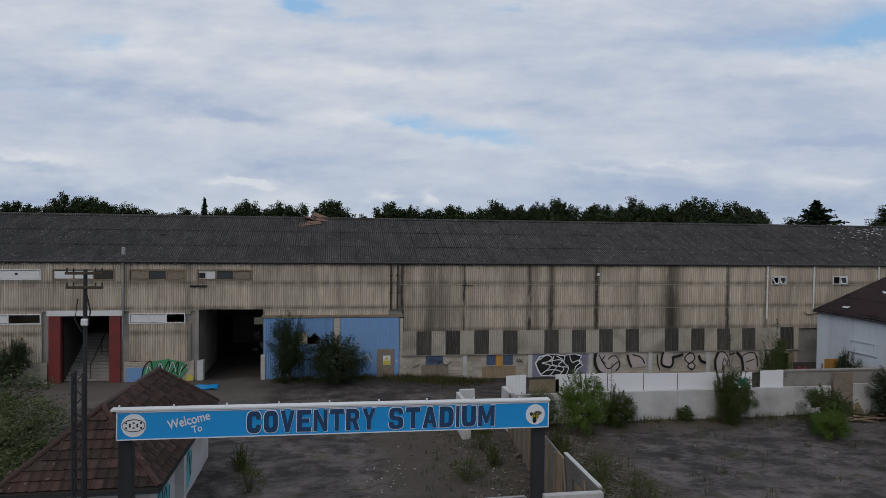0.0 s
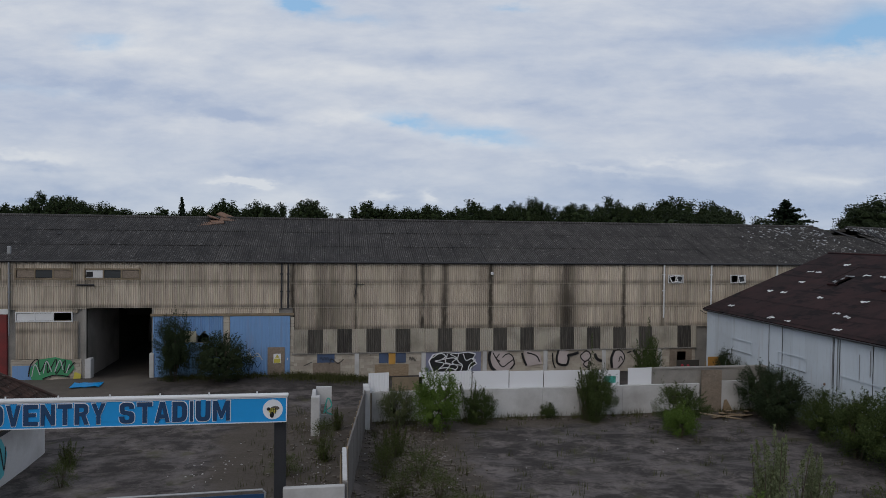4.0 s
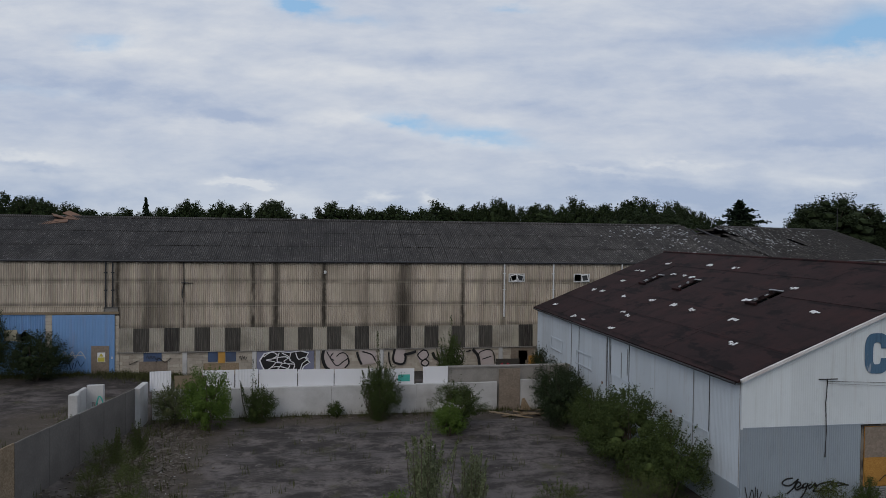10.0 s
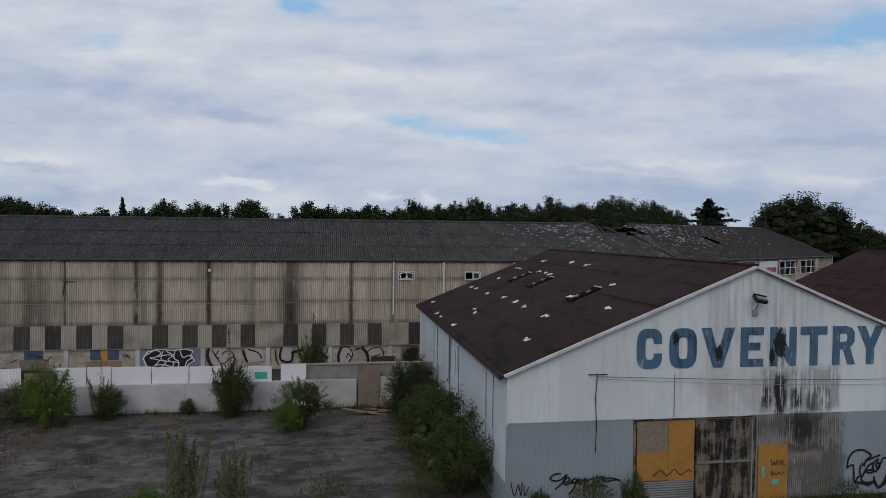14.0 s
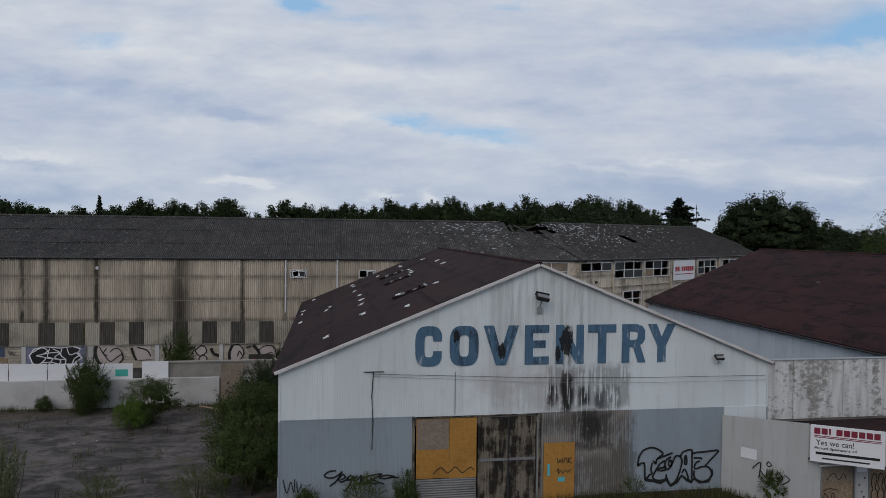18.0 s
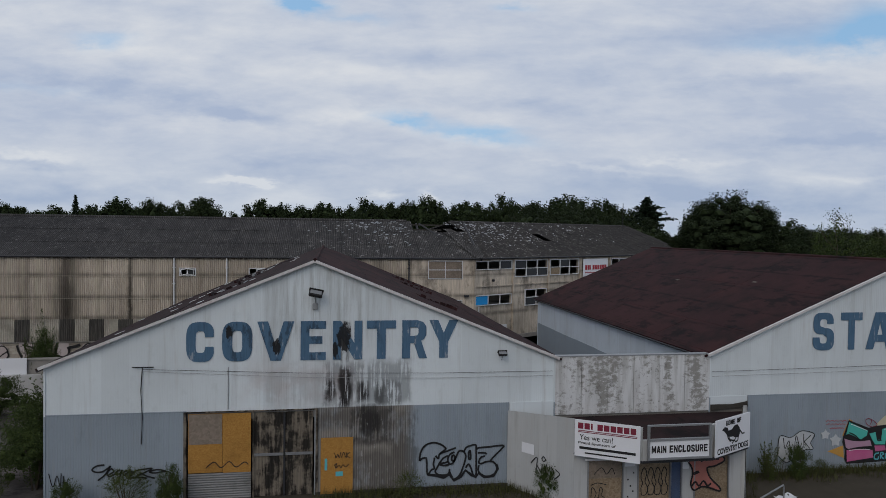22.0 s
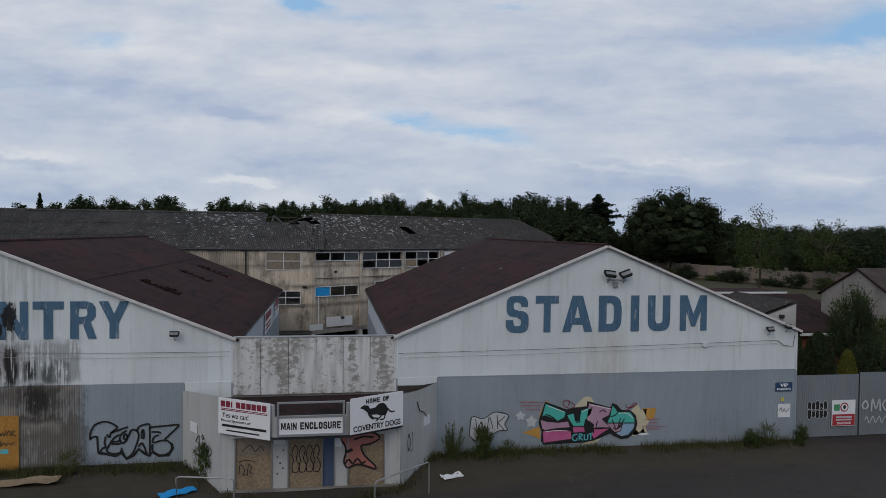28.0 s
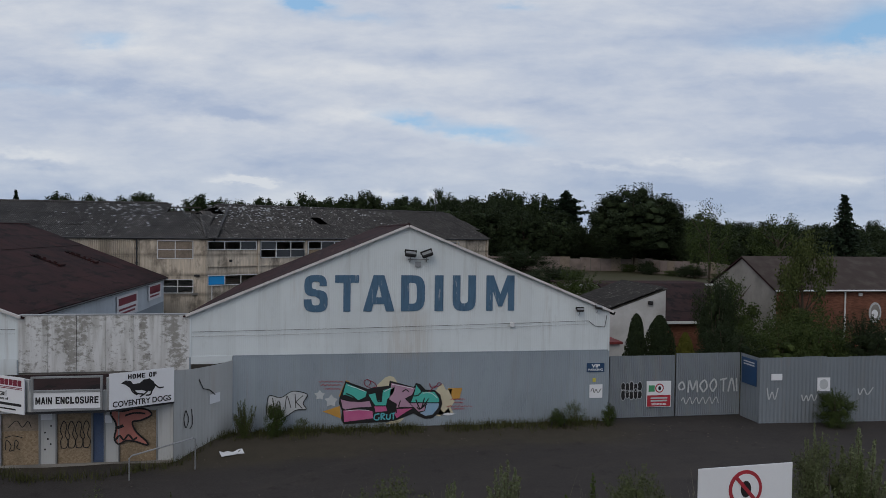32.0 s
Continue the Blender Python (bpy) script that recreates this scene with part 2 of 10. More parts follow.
def old_roof():
    """Dark mossy corrugated roof with pale lichen specks."""
    m, n = material("old_roof")
    p = n.pos()
    x, y, z = n.xyz(p)
    c = n.mix(n.rand(), (0.100, 0.096, 0.096), (0.114, 0.109, 0.108))
    # dark stripes at the sheet pitch stand in for shade between corrugations
    c = n.mix(n.math("MULTIPLY", n.rib_shade(0.146), 0.95), c, (0.026, 0.025, 0.024))
    c = n.mix(n.ramp(n.noise(p, 0.5, 7, 0.65), (0.4, 0.0), (0.68, 0.75)), c, (0.036, 0.035, 0.036))
    c = n.mix(n.math("MULTIPLY", n.ramp(n.noise(p, 1.4, 6, 0.7, (1.0, 0.35, 0.35)), (0.45, 0.0), (0.62, 1.0)), 0.5), c, (0.03, 0.03, 0.031))
    specks = n.ramp(n.noise(p, 4.2, 5, 0.75), (0.58, 0.0), (0.68, 1.0))
    c = n.mix(n.math("MULTIPLY", specks, 0.6), c, (0.30, 0.29, 0.28))
    worn = n.math("MULTIPLY", n.band(x, 41.0, 71.0, 6.0), n.ramp(n.noise(p, 2.6, 5, 0.65, (1.0, 1.0, 1.0)), (0.60, 0.0), (0.66, 1.0)))
    c = n.mix(n.math("MULTIPLY", worn, 0.75), c, (0.36, 0.35, 0.34))
    n.shade(c, 0.95, 0.0, n.noise(p, 9.0, 5), 0.01, 0.6, 0.12)
    return m


def splodges(n, p, x, z):
    """Three tarry burns that run over the letters and the sheet behind them."""
    rag = n.math("MULTIPLY", n.math("SUBTRACT", n.noise(p, 1.0, 6, 0.7, (7.0, 1.0, 3.0)), 0.5), 4.0)
    total = 0.0
    for cx, cz, rx, rz in ((40.02, 6.32, 0.13, 0.28), (41.78, 5.72, 0.17, 0.30), (44.30, 6.05, 0.26, 0.62), (43.98, 5.6, 0.10, 0.35)):
        u, v = n.math("DIVIDE", n.math("SUBTRACT", x, cx), rx), n.math("DIVIDE", n.math("SUBTRACT", z, cz), rz)
        far = n.math("ADD", n.math("ADD", n.math("MULTIPLY", u, u), n.math("MULTIPLY", v, v)), rag)
        total = n.math("MAXIMUM", total, n.ramp(far, (0.75, 1.0), (0.98, 0.0)))
    return total


def painted_steel(name, color, streak, burn=False, ribbed=0.05):
    """Painted profiled steel: rain streaks, worn paint, and a burnt stretch."""
    m, n = material(name)
    p = n.pos()
    x, y, z = n.xyz(p)
    c = n.mix(n.rand(), color, tuple(v * 0.90 for v in color))
    slow = n.ramp(n.noise(p, 0.35, 5), (0.4, 0.0), (0.75, 1.0))
    c = n.mix(n.math("MULTIPLY", slow, 0.30), c, tuple(v * 0.62 for v in color))
    blotch = n.ramp(n.noise(p, 2.2, 6, 0.7, (1.0, 1.0, 0.6)), (0.56, 0.0), (0.70, 1.0))
    c = n.mix(n.math("MULTIPLY", blotch, 0.22), c, tuple(v * 0.55 for v in color))
    # a faint painted shade follows the profile of the steel
    c = n.mix(n.math("MULTIPLY", n.rib_shade(0.09), ribbed), c, tuple(v * 0.5 for v in color))
    fine = n.noise(p, 1.0, 6, 0.65, (4.0, 4.0, 0.25))
    c = n.mix(n.math("MULTIPLY", n.ramp(fine, (0.54, 0.0), (0.80, 1.0)), streak), c, (0.20, 0.18, 0.15))
    rust = n.math("MULTIPLY", n.ramp(n.noise(p, 0.8, 4, 0.6, (3.0, 3.0, 0.3)), (0.60, 0.0), (0.8, 1.0)), 0.25)
    c = n.mix(rust, c, (0.30, 0.19, 0.13))
    rough = 0.6
    if burn:
        edge = n.math("MULTIPLY", n.math("SUBTRACT", n.noise(p, 1.1, 5, 0.6), 0.5), 1.0)
        ex, ez = n.math("ADD", x, n.math("MULTIPLY", edge, 0.5)), n.math("ADD", z, edge)

        def patches(rows):
            total = 0.0
            for xa, xb, za, zb, amount in rows:
                total = n.math("MAXIMUM", total, n.math("MULTIPLY", n.math("MULTIPLY", n.band(ex, xa, xb, 0.10), n.band(ez, za, zb, 0.22)), amount))
            return total

        fine_run = n.noise(p, 1.0, 6, 0.7, (10.0, 1.0, 0.55))
        blots = n.noise(p, 1.6, 6, 0.65, (1.0, 1.0, 0.8))
        streaks = n.ramp(n.math("ADD", n.math("MULTIPLY", fine_run, 0.6), n.math("MULTIPLY", blots, 0.4)), (0.44, 0.0), (0.50, 1.0))
        cover = n.math("MULTIPLY", n.band(ex, 43.25, 46.9, 0.3), n.band(z, -1.0, 3.36, 0.02))
        c = n.mix(n.math("MULTIPLY", cover, n.ramp(blots, (0.30, 0.35), (0.52, 0.9))), c, n.mix(fine_run, (0.17, 0.145, 0.115), (0.34, 0.31, 0.275)))
        # char along the profile, deepened with painted shade between its crowns
        c = n.mix(n.math("MULTIPLY", n.math("MULTIPLY", n.rib_shade(0.09), cover), 0.5), c, (0.05, 0.045, 0.04))
        soot = patches(((43.60, 44.0, 3.6, 4.45, 0.95), (44.10, 44.58, 3.4, 5.0, 1.0), (44.80, 45.25, 3.45, 4.45, 0.9), (45.45, 46.6, 3.4, 4.4, 0.75), (43.5, 46.9, 3.4, 5.15, 0.50), (41.4, 43.5, 3.5, 4.7, 0.22), (44.15, 44.55, 5.1, 6.6, 0.7)))
        soot = n.math("MAXIMUM", soot, patches(((44.55, 46.3, 1.85, 3.4, 0.8), (44.6, 46.7, -1.0, 1.55, 0.5), (43.2, 44.6, 2.5, 3.4, 0.55), (46.2, 47.2, 0.4, 3.0, 0.55))))
        c = n.mix(n.math("MULTIPLY", n.math("MULTIPLY", soot, n.math("ADD", n.math("MULTIPLY", streaks, 0.85), 0.10)), 0.97, clamp=True), c, (0.014, 0.013, 0.013))
        smoke = n.noise(p, 1.0, 6, 0.7, (5.0, 1.0, 0.4))
        mould = n.math("MULTIPLY", n.math("MULTIPLY", n.band(x, 41.2, 45.6, 1.2), n.band(z, 5.6, 8.9, 0.8)), n.ramp(smoke, (0.45, 0.0), (0.66, 1.0)))
        c = n.mix(n.math("MULTIPLY", mould, 0.45), c, (0.20, 0.20, 0.19))
        rusty = n.math("MULTIPLY", n.math("MULTIPLY", n.band(x, 68.2, 70.0, 0.5), n.band(z, 3.2, 5.3, 0.3)), n.ramp(smoke, (0.38, 0.2), (0.6, 1.0)))
        c = n.mix(n.math("MULTIPLY", rusty, 0.35), c, (0.36, 0.28, 0.21))
        blush = n.math("MULTIPLY", n.math("MULTIPLY", n.band(x, 40.6, 44.6, 0.8), n.band(z, 3.5, 5.1, 0.5)), n.ramp(n.noise(p, 1.0, 5), (0.35, 0.0), (0.6, 1.0)))
        c = n.mix(n.math("MULTIPLY", blush, 0.35), c, (0.36, 0.27, 0.25))
        core = n.math("MULTIPLY", patches(((43.62, 43.95, 3.7, 4.5, 0.9), (44.15, 44.62, 3.5, 4.75, 1.0), (44.85, 45.25, 3.5, 4.35, 0.9), (45.5, 45.9, 3.45, 4.1, 0.6), (44.9, 45.7, 2.3, 3.3, 0.8))), n.ramp(fine_run, (0.40, 0.0), (0.47, 1.0)))
        core = n.math("MAXIMUM", core, splodges(n, p, x, z))
        c = n.mix(n.math("MULTIPLY", core, 0.95), c, (0.012, 0.011, 0.011))
        flake = n.ramp(n.noise(p, 3.0, 4, 0.7, (2.5, 2.5, 0.8)), (0.66, 0.0), (0.70, 1.0))
        c = n.mix(n.math("MULTIPLY", n.math("MULTIPLY", flake, cover), 0.5), c, (0.42, 0.42, 0.42))
    n.shade(c, rough, 0.0, n.noise(p, 20.0, 3), 0.002, 0.4, 0.3)
    return m


def felt(name="roof_felt", a=(0.026, 0.0120, 0.0130), b=(0.054, 0.0215, 0.0220)):
    """Brown roofing felt with lap lines and scuffs."""
    m, n = material(name)
    p = n.pos()
    x, y, z = n.xyz(p)
    c = n.mix(n.noise(p, 0.35, 5), a, b)
    c = n.mix(n.math("MULTIPLY", n.rand(), 0.4), c, (0.015, 0.0105, 0.0115))
    red = n.ramp(n.noise(p, 0.45, 6, 0.7), (0.50, 0.0), (0.68, 1.0))
    c = n.mix(n.math("MULTIPLY", red, 0.35), c, (0.058, 0.021, 0.019))
    c = n.mix(n.math("MULTIPLY", n.ramp(n.noise(p, 0.8, 7, 0.65), (0.46, 0.0), (0.66, 1.0)), 0.65), c, (0.011, 0.0095, 0.010))
    c = n.mix(n.math("MULTIPLY", n.ramp(n.noise(p, 1.3, 6, 0.7), (0.54, 0.0), (0.68, 1.0)), 0.22), c, (0.058, 0.024, 0.022))
    lap = n.math("FRACT", n.math("DIVIDE", n.math("ADD", n.math("SUBTRACT", z, 5.2), n.math("MULTIPLY", n.noise(p, 0.7, 5, 0.7), 0.16)), 0.772))
    gone = n.ramp(n.noise(p, 0.55, 5, 0.65), (0.42, 0.05), (0.58, 1.0))
    c = n.mix(n.math("MULTIPLY", n.math("MULTIPLY", n.band(lap, 0.02, 0.09, 0.05), gone), 0.85), c, (0.007, 0.006, 0.007))
    tear = n.ramp(n.noise(p, 1.0, 7, 0.7, (1.0, 0.45, 1.0)), (0.54, 0.0), (0.60, 1.0))
    c = n.mix(n.math("MULTIPLY", tear, 0.7), c, (0.007, 0.0065, 0.0075))
    scuff = n.ramp(n.noise(p, 3.2, 5, 0.7), (0.70, 0.0), (0.76, 1.0))
    c = n.mix(n.math("MULTIPLY", scuff, 0.35), c, (0.16, 0.12, 0.11))
    n.shade(c, 0.92, 0.0, n.noise(p, 25.0, 4), 0.004, 0.6, 0.12)
    return m


def old_asphalt():
    """The one ground: worn asphalt, dusty patches, grit, moss and rough grass by zone."""
    m, n = material("ground_cover")
    p = n.pos()
    x, y, z = n.xyz(p)
    wob = n.math("MULTIPLY", n.math("SUBTRACT", n.noise(p, 0.35, 5), 0.5), 5.0)
    xw, yw = n.math("ADD", x, wob), n.math("ADD", y, wob)
    road = n.mix(n.noise(p, 0.25, 4), (0.029, 0.0255, 0.0245), (0.041, 0.036, 0.0335))
    road = n.mix(n.math("MULTIPLY", n.ramp(n.noise(p, 18.0, 3), (0.4, 0.0), (0.7, 1.0)), 0.35), road, (0.065, 0.06, 0.058))
    worn = n.ramp(n.noise(p, 0.5, 8, 0.72, (0.45, 1.3, 1.0), 0.4), (0.48, 0.0), (0.64, 1.0))
    road = n.mix(n.math("MULTIPLY", worn, 0.3), road, (0.066, 0.056, 0.048))
    road = n.mix(n.math("MULTIPLY", n.ramp(n.noise(p, 1.1, 7, 0.7), (0.56, 0.0), (0.66, 1.0)), 0.5), road, (0.017, 0.015, 0.0145))
    dust = n.ramp(n.noise(p, 0.45, 8, 0.74, (0.9, 1.1, 1.0)), (0.46, 0.0), (0.60, 1.0))
    yard = n.math("MULTIPLY", n.band(x, -22.0, 33.0, 2.0), n.band(y, 10.0, 44.0, 3.0))
    mottle = n.ramp(n.noise(p, 1.5, 6, 0.68, (0.9, 1.0, 1.0), 0.6), (0.44, 0.0), (0.58, 1.0))
    c = n.mix(n.math("MULTIPLY", n.math("MULTIPLY", mottle, yard), 0.35), road, (0.020, 0.018, 0.018))
    c = n.mix(n.math("MULTIPLY", n.math("MULTIPLY", n.math("MULTIPLY", dust, yard), n.math("SUBTRACT", 1.15, mottle)), 0.85), c, (0.132, 0.115, 0.109))
    smear = n.ramp(n.noise(p, 0.8, 8, 0.72, (0.42, 1.0, 1.0), 0.5), (0.47, 0.0), (0.60, 1.0))
    c = n.mix(n.math("MULTIPLY", n.math("MULTIPLY", smear, yard), 0.55), c, (0.142, 0.127, 0.124))
    pale = n.ramp(n.noise(p, 0.9, 6, 0.7), (0.62, 0.0), (0.70, 1.0))
    c = n.mix(n.math("MULTIPLY", n.math("MULTIPLY", pale, yard), 0.4), c, (0.22, 0.20, 0.19))
    soil = n.math("MULTIPLY", n.band(xw, 9.0, 13.5, 1.0), n.band(yw, 16.0, 36.0, 1.5))
    soil = n.math("MAXIMUM", soil, n.math("MULTIPLY", n.band(xw, 2.0, 8.5, 0.8), n.band(yw, 24.0, 38.0, 1.5)))
    soil = n.math("MAXIMUM", soil, n.math("MULTIPLY", n.band(xw, 8.0, 34.0, 1.0), n.band(yw, 34.6, 37.5, 0.8)))
    grit = n.mix(n.noise(p, 6.0, 4), (0.045, 0.036, 0.028), (0.10, 0.085, 0.07))
    c = n.mix(n.math("MULTIPLY", soil, 0.85), c, grit)
    moss = n.ramp(n.noise(p, 0.5, 6, 0.6), (0.58, 0.0), (0.68, 1.0))
    c = n.mix(n.math("MULTIPLY", n.math("MULTIPLY", moss, yard), 0.55), c, (0.055, 0.055, 0.022))
    # pale concrete apron before the stand's passages
    apron = n.math("MULTIPLY", n.band(xw, -26.0, -4.0, 1.0), n.band(yw, 41.0, 47.0, 1.0))
    c = n.mix(n.math("MULTIPLY", apron, 0.7), c, n.mix(n.noise(p, 0.8, 5), (0.16, 0.14, 0.12), (0.09, 0.08, 0.07)))
    # rough grass beyond the built ground and before the road
    far = n.math("MAXIMUM", n.band(yw, 68.0, 9000.0, 3.0), n.math("MULTIPLY", n.band(xw, 84.0, 9000.0, 1.5), n.band(yw, 22.0, 9000.0, 1.5)))
    far = n.math("MAXIMUM", far, n.band(yw, -9000.0, 4.5, 1.0))
    grass = n.mix(n.noise(p, 0.12, 6, 0.65), (0.038, 0.040, 0.019), (0.066, 0.060, 0.034))
    c = n.mix(far, c, grass)
    kerb = n.math("MULTIPLY", n.band(xw, 33.0, 79.0, 2.0), n.band(yw, 16.0, 19.3, 0.8))
    c = n.mix(n.math("MULTIPLY", kerb, 0.7), c, n.mix(n.noise(p, 2.0, 5), (0.035, 0.032, 0.02), (0.075, 0.062, 0.045)))
    n.shade(c, 0.92, 0.0, n.noise(p, 11.0, 6, 0.65), 0.02, 0.7, 0.2)
    return m


def charred():
    """Door leaves whose pale paint survives between black upright burns."""
    m, n = material("burnt_door")
    p = n.pos()
    c = n.mix(n.noise(p, 2.0, 4), (0.23, 0.20, 0.16), (0.12, 0.098, 0.075))
    burn = n.math("ADD", n.math("MULTIPLY", n.noise(p, 1.0, 6, 0.7, (5.0, 1.0, 0.5)), 0.5), n.math("MULTIPLY", n.noise(p, 1.3, 6, 0.65), 0.5))
    c = n.mix(n.ramp(burn, (0.45, 0.0), (0.53, 0.94)), c, (0.012, 0.011, 0.010))
    n.shade(c, 0.85, 0.0, burn, 0.01, 0.5, 0.2)
    return m


def boards(name, a, b, scale=30.0):
    """Chipboard or plywood: mottled strands, damp darkening, worn edges."""
    m, n = material(name)
    p = n.pos()
    chips = n.voronoi(p, scale, "Color")
    c = n.mix(n.xyz(chips)[0], a, b)
    c = n.mix(n.math("MULTIPLY", n.ramp(n.noise(p, 1.1, 5), (0.5, 0.0), (0.7, 1.0)), 0.4), c, tuple(v * 0.45 for v in a))
    n.shade(c, 0.8, 0.0, n.noise(p, scale, 3), 0.003, 0.5, 0.2)
    return m


def peeling():
    """White paint coming off grey boards in upright patches."""
    m, n = material("peeling_paint")
    p = n.pos()
    c = n.mix(n.noise(p, 0.8, 4), (0.52, 0.525, 0.53), (0.64, 0.645, 0.65))
    x, y, z = n.xyz(p)
    grime = n.math("MULTIPLY", n.ramp(n.noise(p, 1.0, 6, 0.65, (3.5, 1.0, 0.35)), (0.44, 0.0), (0.62, 1.0)), n.ramp(n.math("DIVIDE", z, 5.2), (0.5, 0.5), (1.0, 1.0)))
    c = n.mix(n.math("MULTIPLY", grime, 0.6), c, (0.26, 0.25, 0.23))
    off = n.math("ADD", n.math("MULTIPLY", n.noise(p, 1.0, 4, 0.5, (1.6, 1.0, 0.30)), 0.45), n.math("MULTIPLY", n.noise(p, 4.5, 7, 0.75, (0.7, 1.0, 1.3)), 0.55))
    c = n.mix(n.ramp(off, (0.50, 0.0), (0.56, 0.8)), c, (0.20, 0.19, 0.17))
    mould = n.math("ADD", n.math("MULTIPLY", n.noise(p, 1.0, 6, 0.7, (3.0, 1.0, 1.2)), 0.6), n.math("MULTIPLY", n.noise(p, 7.0, 5, 0.7), 0.4))
    c = n.mix(n.math("MULTIPLY", n.ramp(mould, (0.55, 0.0), (0.62, 1.0)), 0.6), c, (0.10, 0.095, 0.085))
    n.shade(c, 0.85, 0.0, off, 0.01, 0.5, 0.2)
    return m


def worn_letter():
    """Blue letter paint, streaked and scratched, gone in places."""
    m, n = material("letter_paint")
    p = n.pos()
    x, y, z = n.xyz(p)
    c = n.mix(n.noise(p, 2.0, 4), (0.055, 0.118, 0.195), (0.085, 0.158, 0.245))
    lines = n.ramp(n.noise(p, 1.0, 5, 0.7, (11.0, 1.0, 0.8)), (0.50, 0.0), (0.72, 1.0))
    c = n.mix(n.math("MULTIPLY", lines, 0.45), c, (0.02, 0.03, 0.05))
    gone = n.ramp(n.noise(p, 1.0, 6, 0.7, (5.0, 1.0, 1.0)), (0.60, 0.0), (0.66, 1.0))
    c = n.mix(n.math("MULTIPLY", gone, 0.55), c, (0.42, 0.43, 0.45))
    black = n.math("MULTIPLY", n.ramp(n.noise(p, 1.0, 5, 0.7, (3.0, 1.0, 0.9)), (0.52, 0.0), (0.57, 1.0)), n.band(x, 39.8, 45.6, 0.4))
    c = n.mix(n.math("MULTIPLY", black, 0.5), c, (0.012, 0.012, 0.012))
    c = n.mix(n.math("MULTIPLY", splodges(n, p, x, z), 0.95), c, (0.012, 0.011, 0.011))
    n.shade(c, 0.75, 0.0, None, spec=0.25)
    return m


def blocks_mat(name, a, b, paint=None):
    m, n = material(name)
    p = n.pos()
    c = n.mix(n.math("FRACT", n.math("ADD", n.island(), n.rand())), a, b)
    c = n.mix(n.math("MULTIPLY", n.ramp(n.noise(p, 0.6, 5), (0.45, 0.0), (0.7, 1.0)), 0.5), c, tuple(v * 0.45 for v in a))
    n.shade(c, 0.95, 0.0, n.noise(p, 25.0, 4), 0.006, 0.6, 0.15)
    return m


def tile_mat():
    m, n = material("clay_tile")
    p = n.pos()
    c = n.mix(n.rand(), (0.036, 0.026, 0.023), (0.080, 0.050, 0.042))
    c = n.mix(n.ramp(n.noise(p, 0.8, 5), (0.5, 0.0), (0.7, 0.7)), c, (0.05, 0.045, 0.038))
    c = n.mix(n.math("MULTIPLY", n.ramp(n.noise(p, 9.0, 3), (0.66, 0.0), (0.72, 1.0)), 0.5), c, (0.28, 0.28, 0.25))
    n.shade(c, 0.9, 0.0, n.noise(p, 15.0, 4), 0.008, 0.5, 0.15)
    return m


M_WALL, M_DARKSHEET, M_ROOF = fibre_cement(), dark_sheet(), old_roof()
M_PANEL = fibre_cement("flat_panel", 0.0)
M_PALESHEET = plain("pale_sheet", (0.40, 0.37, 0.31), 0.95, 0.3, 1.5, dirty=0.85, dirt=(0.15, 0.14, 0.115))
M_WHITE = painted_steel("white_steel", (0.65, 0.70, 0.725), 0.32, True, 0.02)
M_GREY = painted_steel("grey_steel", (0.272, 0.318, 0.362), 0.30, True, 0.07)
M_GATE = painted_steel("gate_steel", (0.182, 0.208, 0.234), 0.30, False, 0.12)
# the halls' white paint, lowered so the side walls' shade is in the colour
M_SIDE = painted_steel("shaded_side_steel", (0.54, 0.60, 0.66), 0.40, False, 0.02)
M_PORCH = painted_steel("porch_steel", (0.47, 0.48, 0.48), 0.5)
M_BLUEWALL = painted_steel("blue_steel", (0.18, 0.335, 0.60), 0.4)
M_CURTAIN = charred()
M_FELT, M_GROUND, M_PEEL, M_LETTER, M_TILE = felt(), old_asphalt(), peeling(), worn_letter(), tile_mat()
M_FELTDARK = felt("dark_felt", (0.023, 0.0150, 0.0155), (0.044, 0.0235, 0.0235))
M_BLOCK = blocks_mat("concrete_block", (0.35, 0.31, 0.26), (0.46, 0.42, 0.355))
M_BRICK = blocks_mat("red_brick", (0.15, 0.066, 0.046), (0.23, 0.105, 0.07))
M_DARKTILE = plain("dark_tile", (0.046, 0.033, 0.029), 0.9, 0.5, 3.0, dirty=0.5, dirt=(0.09, 0.08, 0.07))
M_VERGE = plain("verge_paint", (0.60, 0.585, 0.58), 0.8, 0.3, 3.0, dirty=0.45, dirt=(0.32, 0.23, 0.21))
M_OLDFENCE = plain("old_fence_board", (0.16, 0.148, 0.138), 0.95, 0.4, 1.6, dirty=0.5)
M_RUSTY = plain("rotten_board", (0.20, 0.12, 0.085), 0.95, 0.4, 3.0, dirty=0.5)
M_CONC = plain("concrete", (0.27, 0.255, 0.235), 0.95, 0.25, 1.5, bump=0.01, dirty=0.55)
M_RENDER = plain("white_render", (0.50, 0.50, 0.50), 0.9, 0.15, 1.4, dirty=0.6, dirt=(0.22, 0.205, 0.19))
M_WHITEPAINT = plain("white_paint", (0.63, 0.64, 0.65), 0.6, 0.08, 2.0, dirty=0.15, dirt=(0.35, 0.33, 0.3))
M_SIGNWHITE = plain("sign_white", (0.71, 0.72, 0.75), 0.45, 0.04, 2.0, dirty=0.08, dirt=(0.4, 0.4, 0.4), bump=0.0)
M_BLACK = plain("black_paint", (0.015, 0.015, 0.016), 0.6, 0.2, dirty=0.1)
# dark colour that holds the shade of insides; some dark parts share it
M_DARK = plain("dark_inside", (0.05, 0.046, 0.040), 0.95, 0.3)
M_STEEL = plain("dark_steel", (0.028, 0.029, 0.033), 0.55, 0.3, metal=0.0, dirty=0.2)
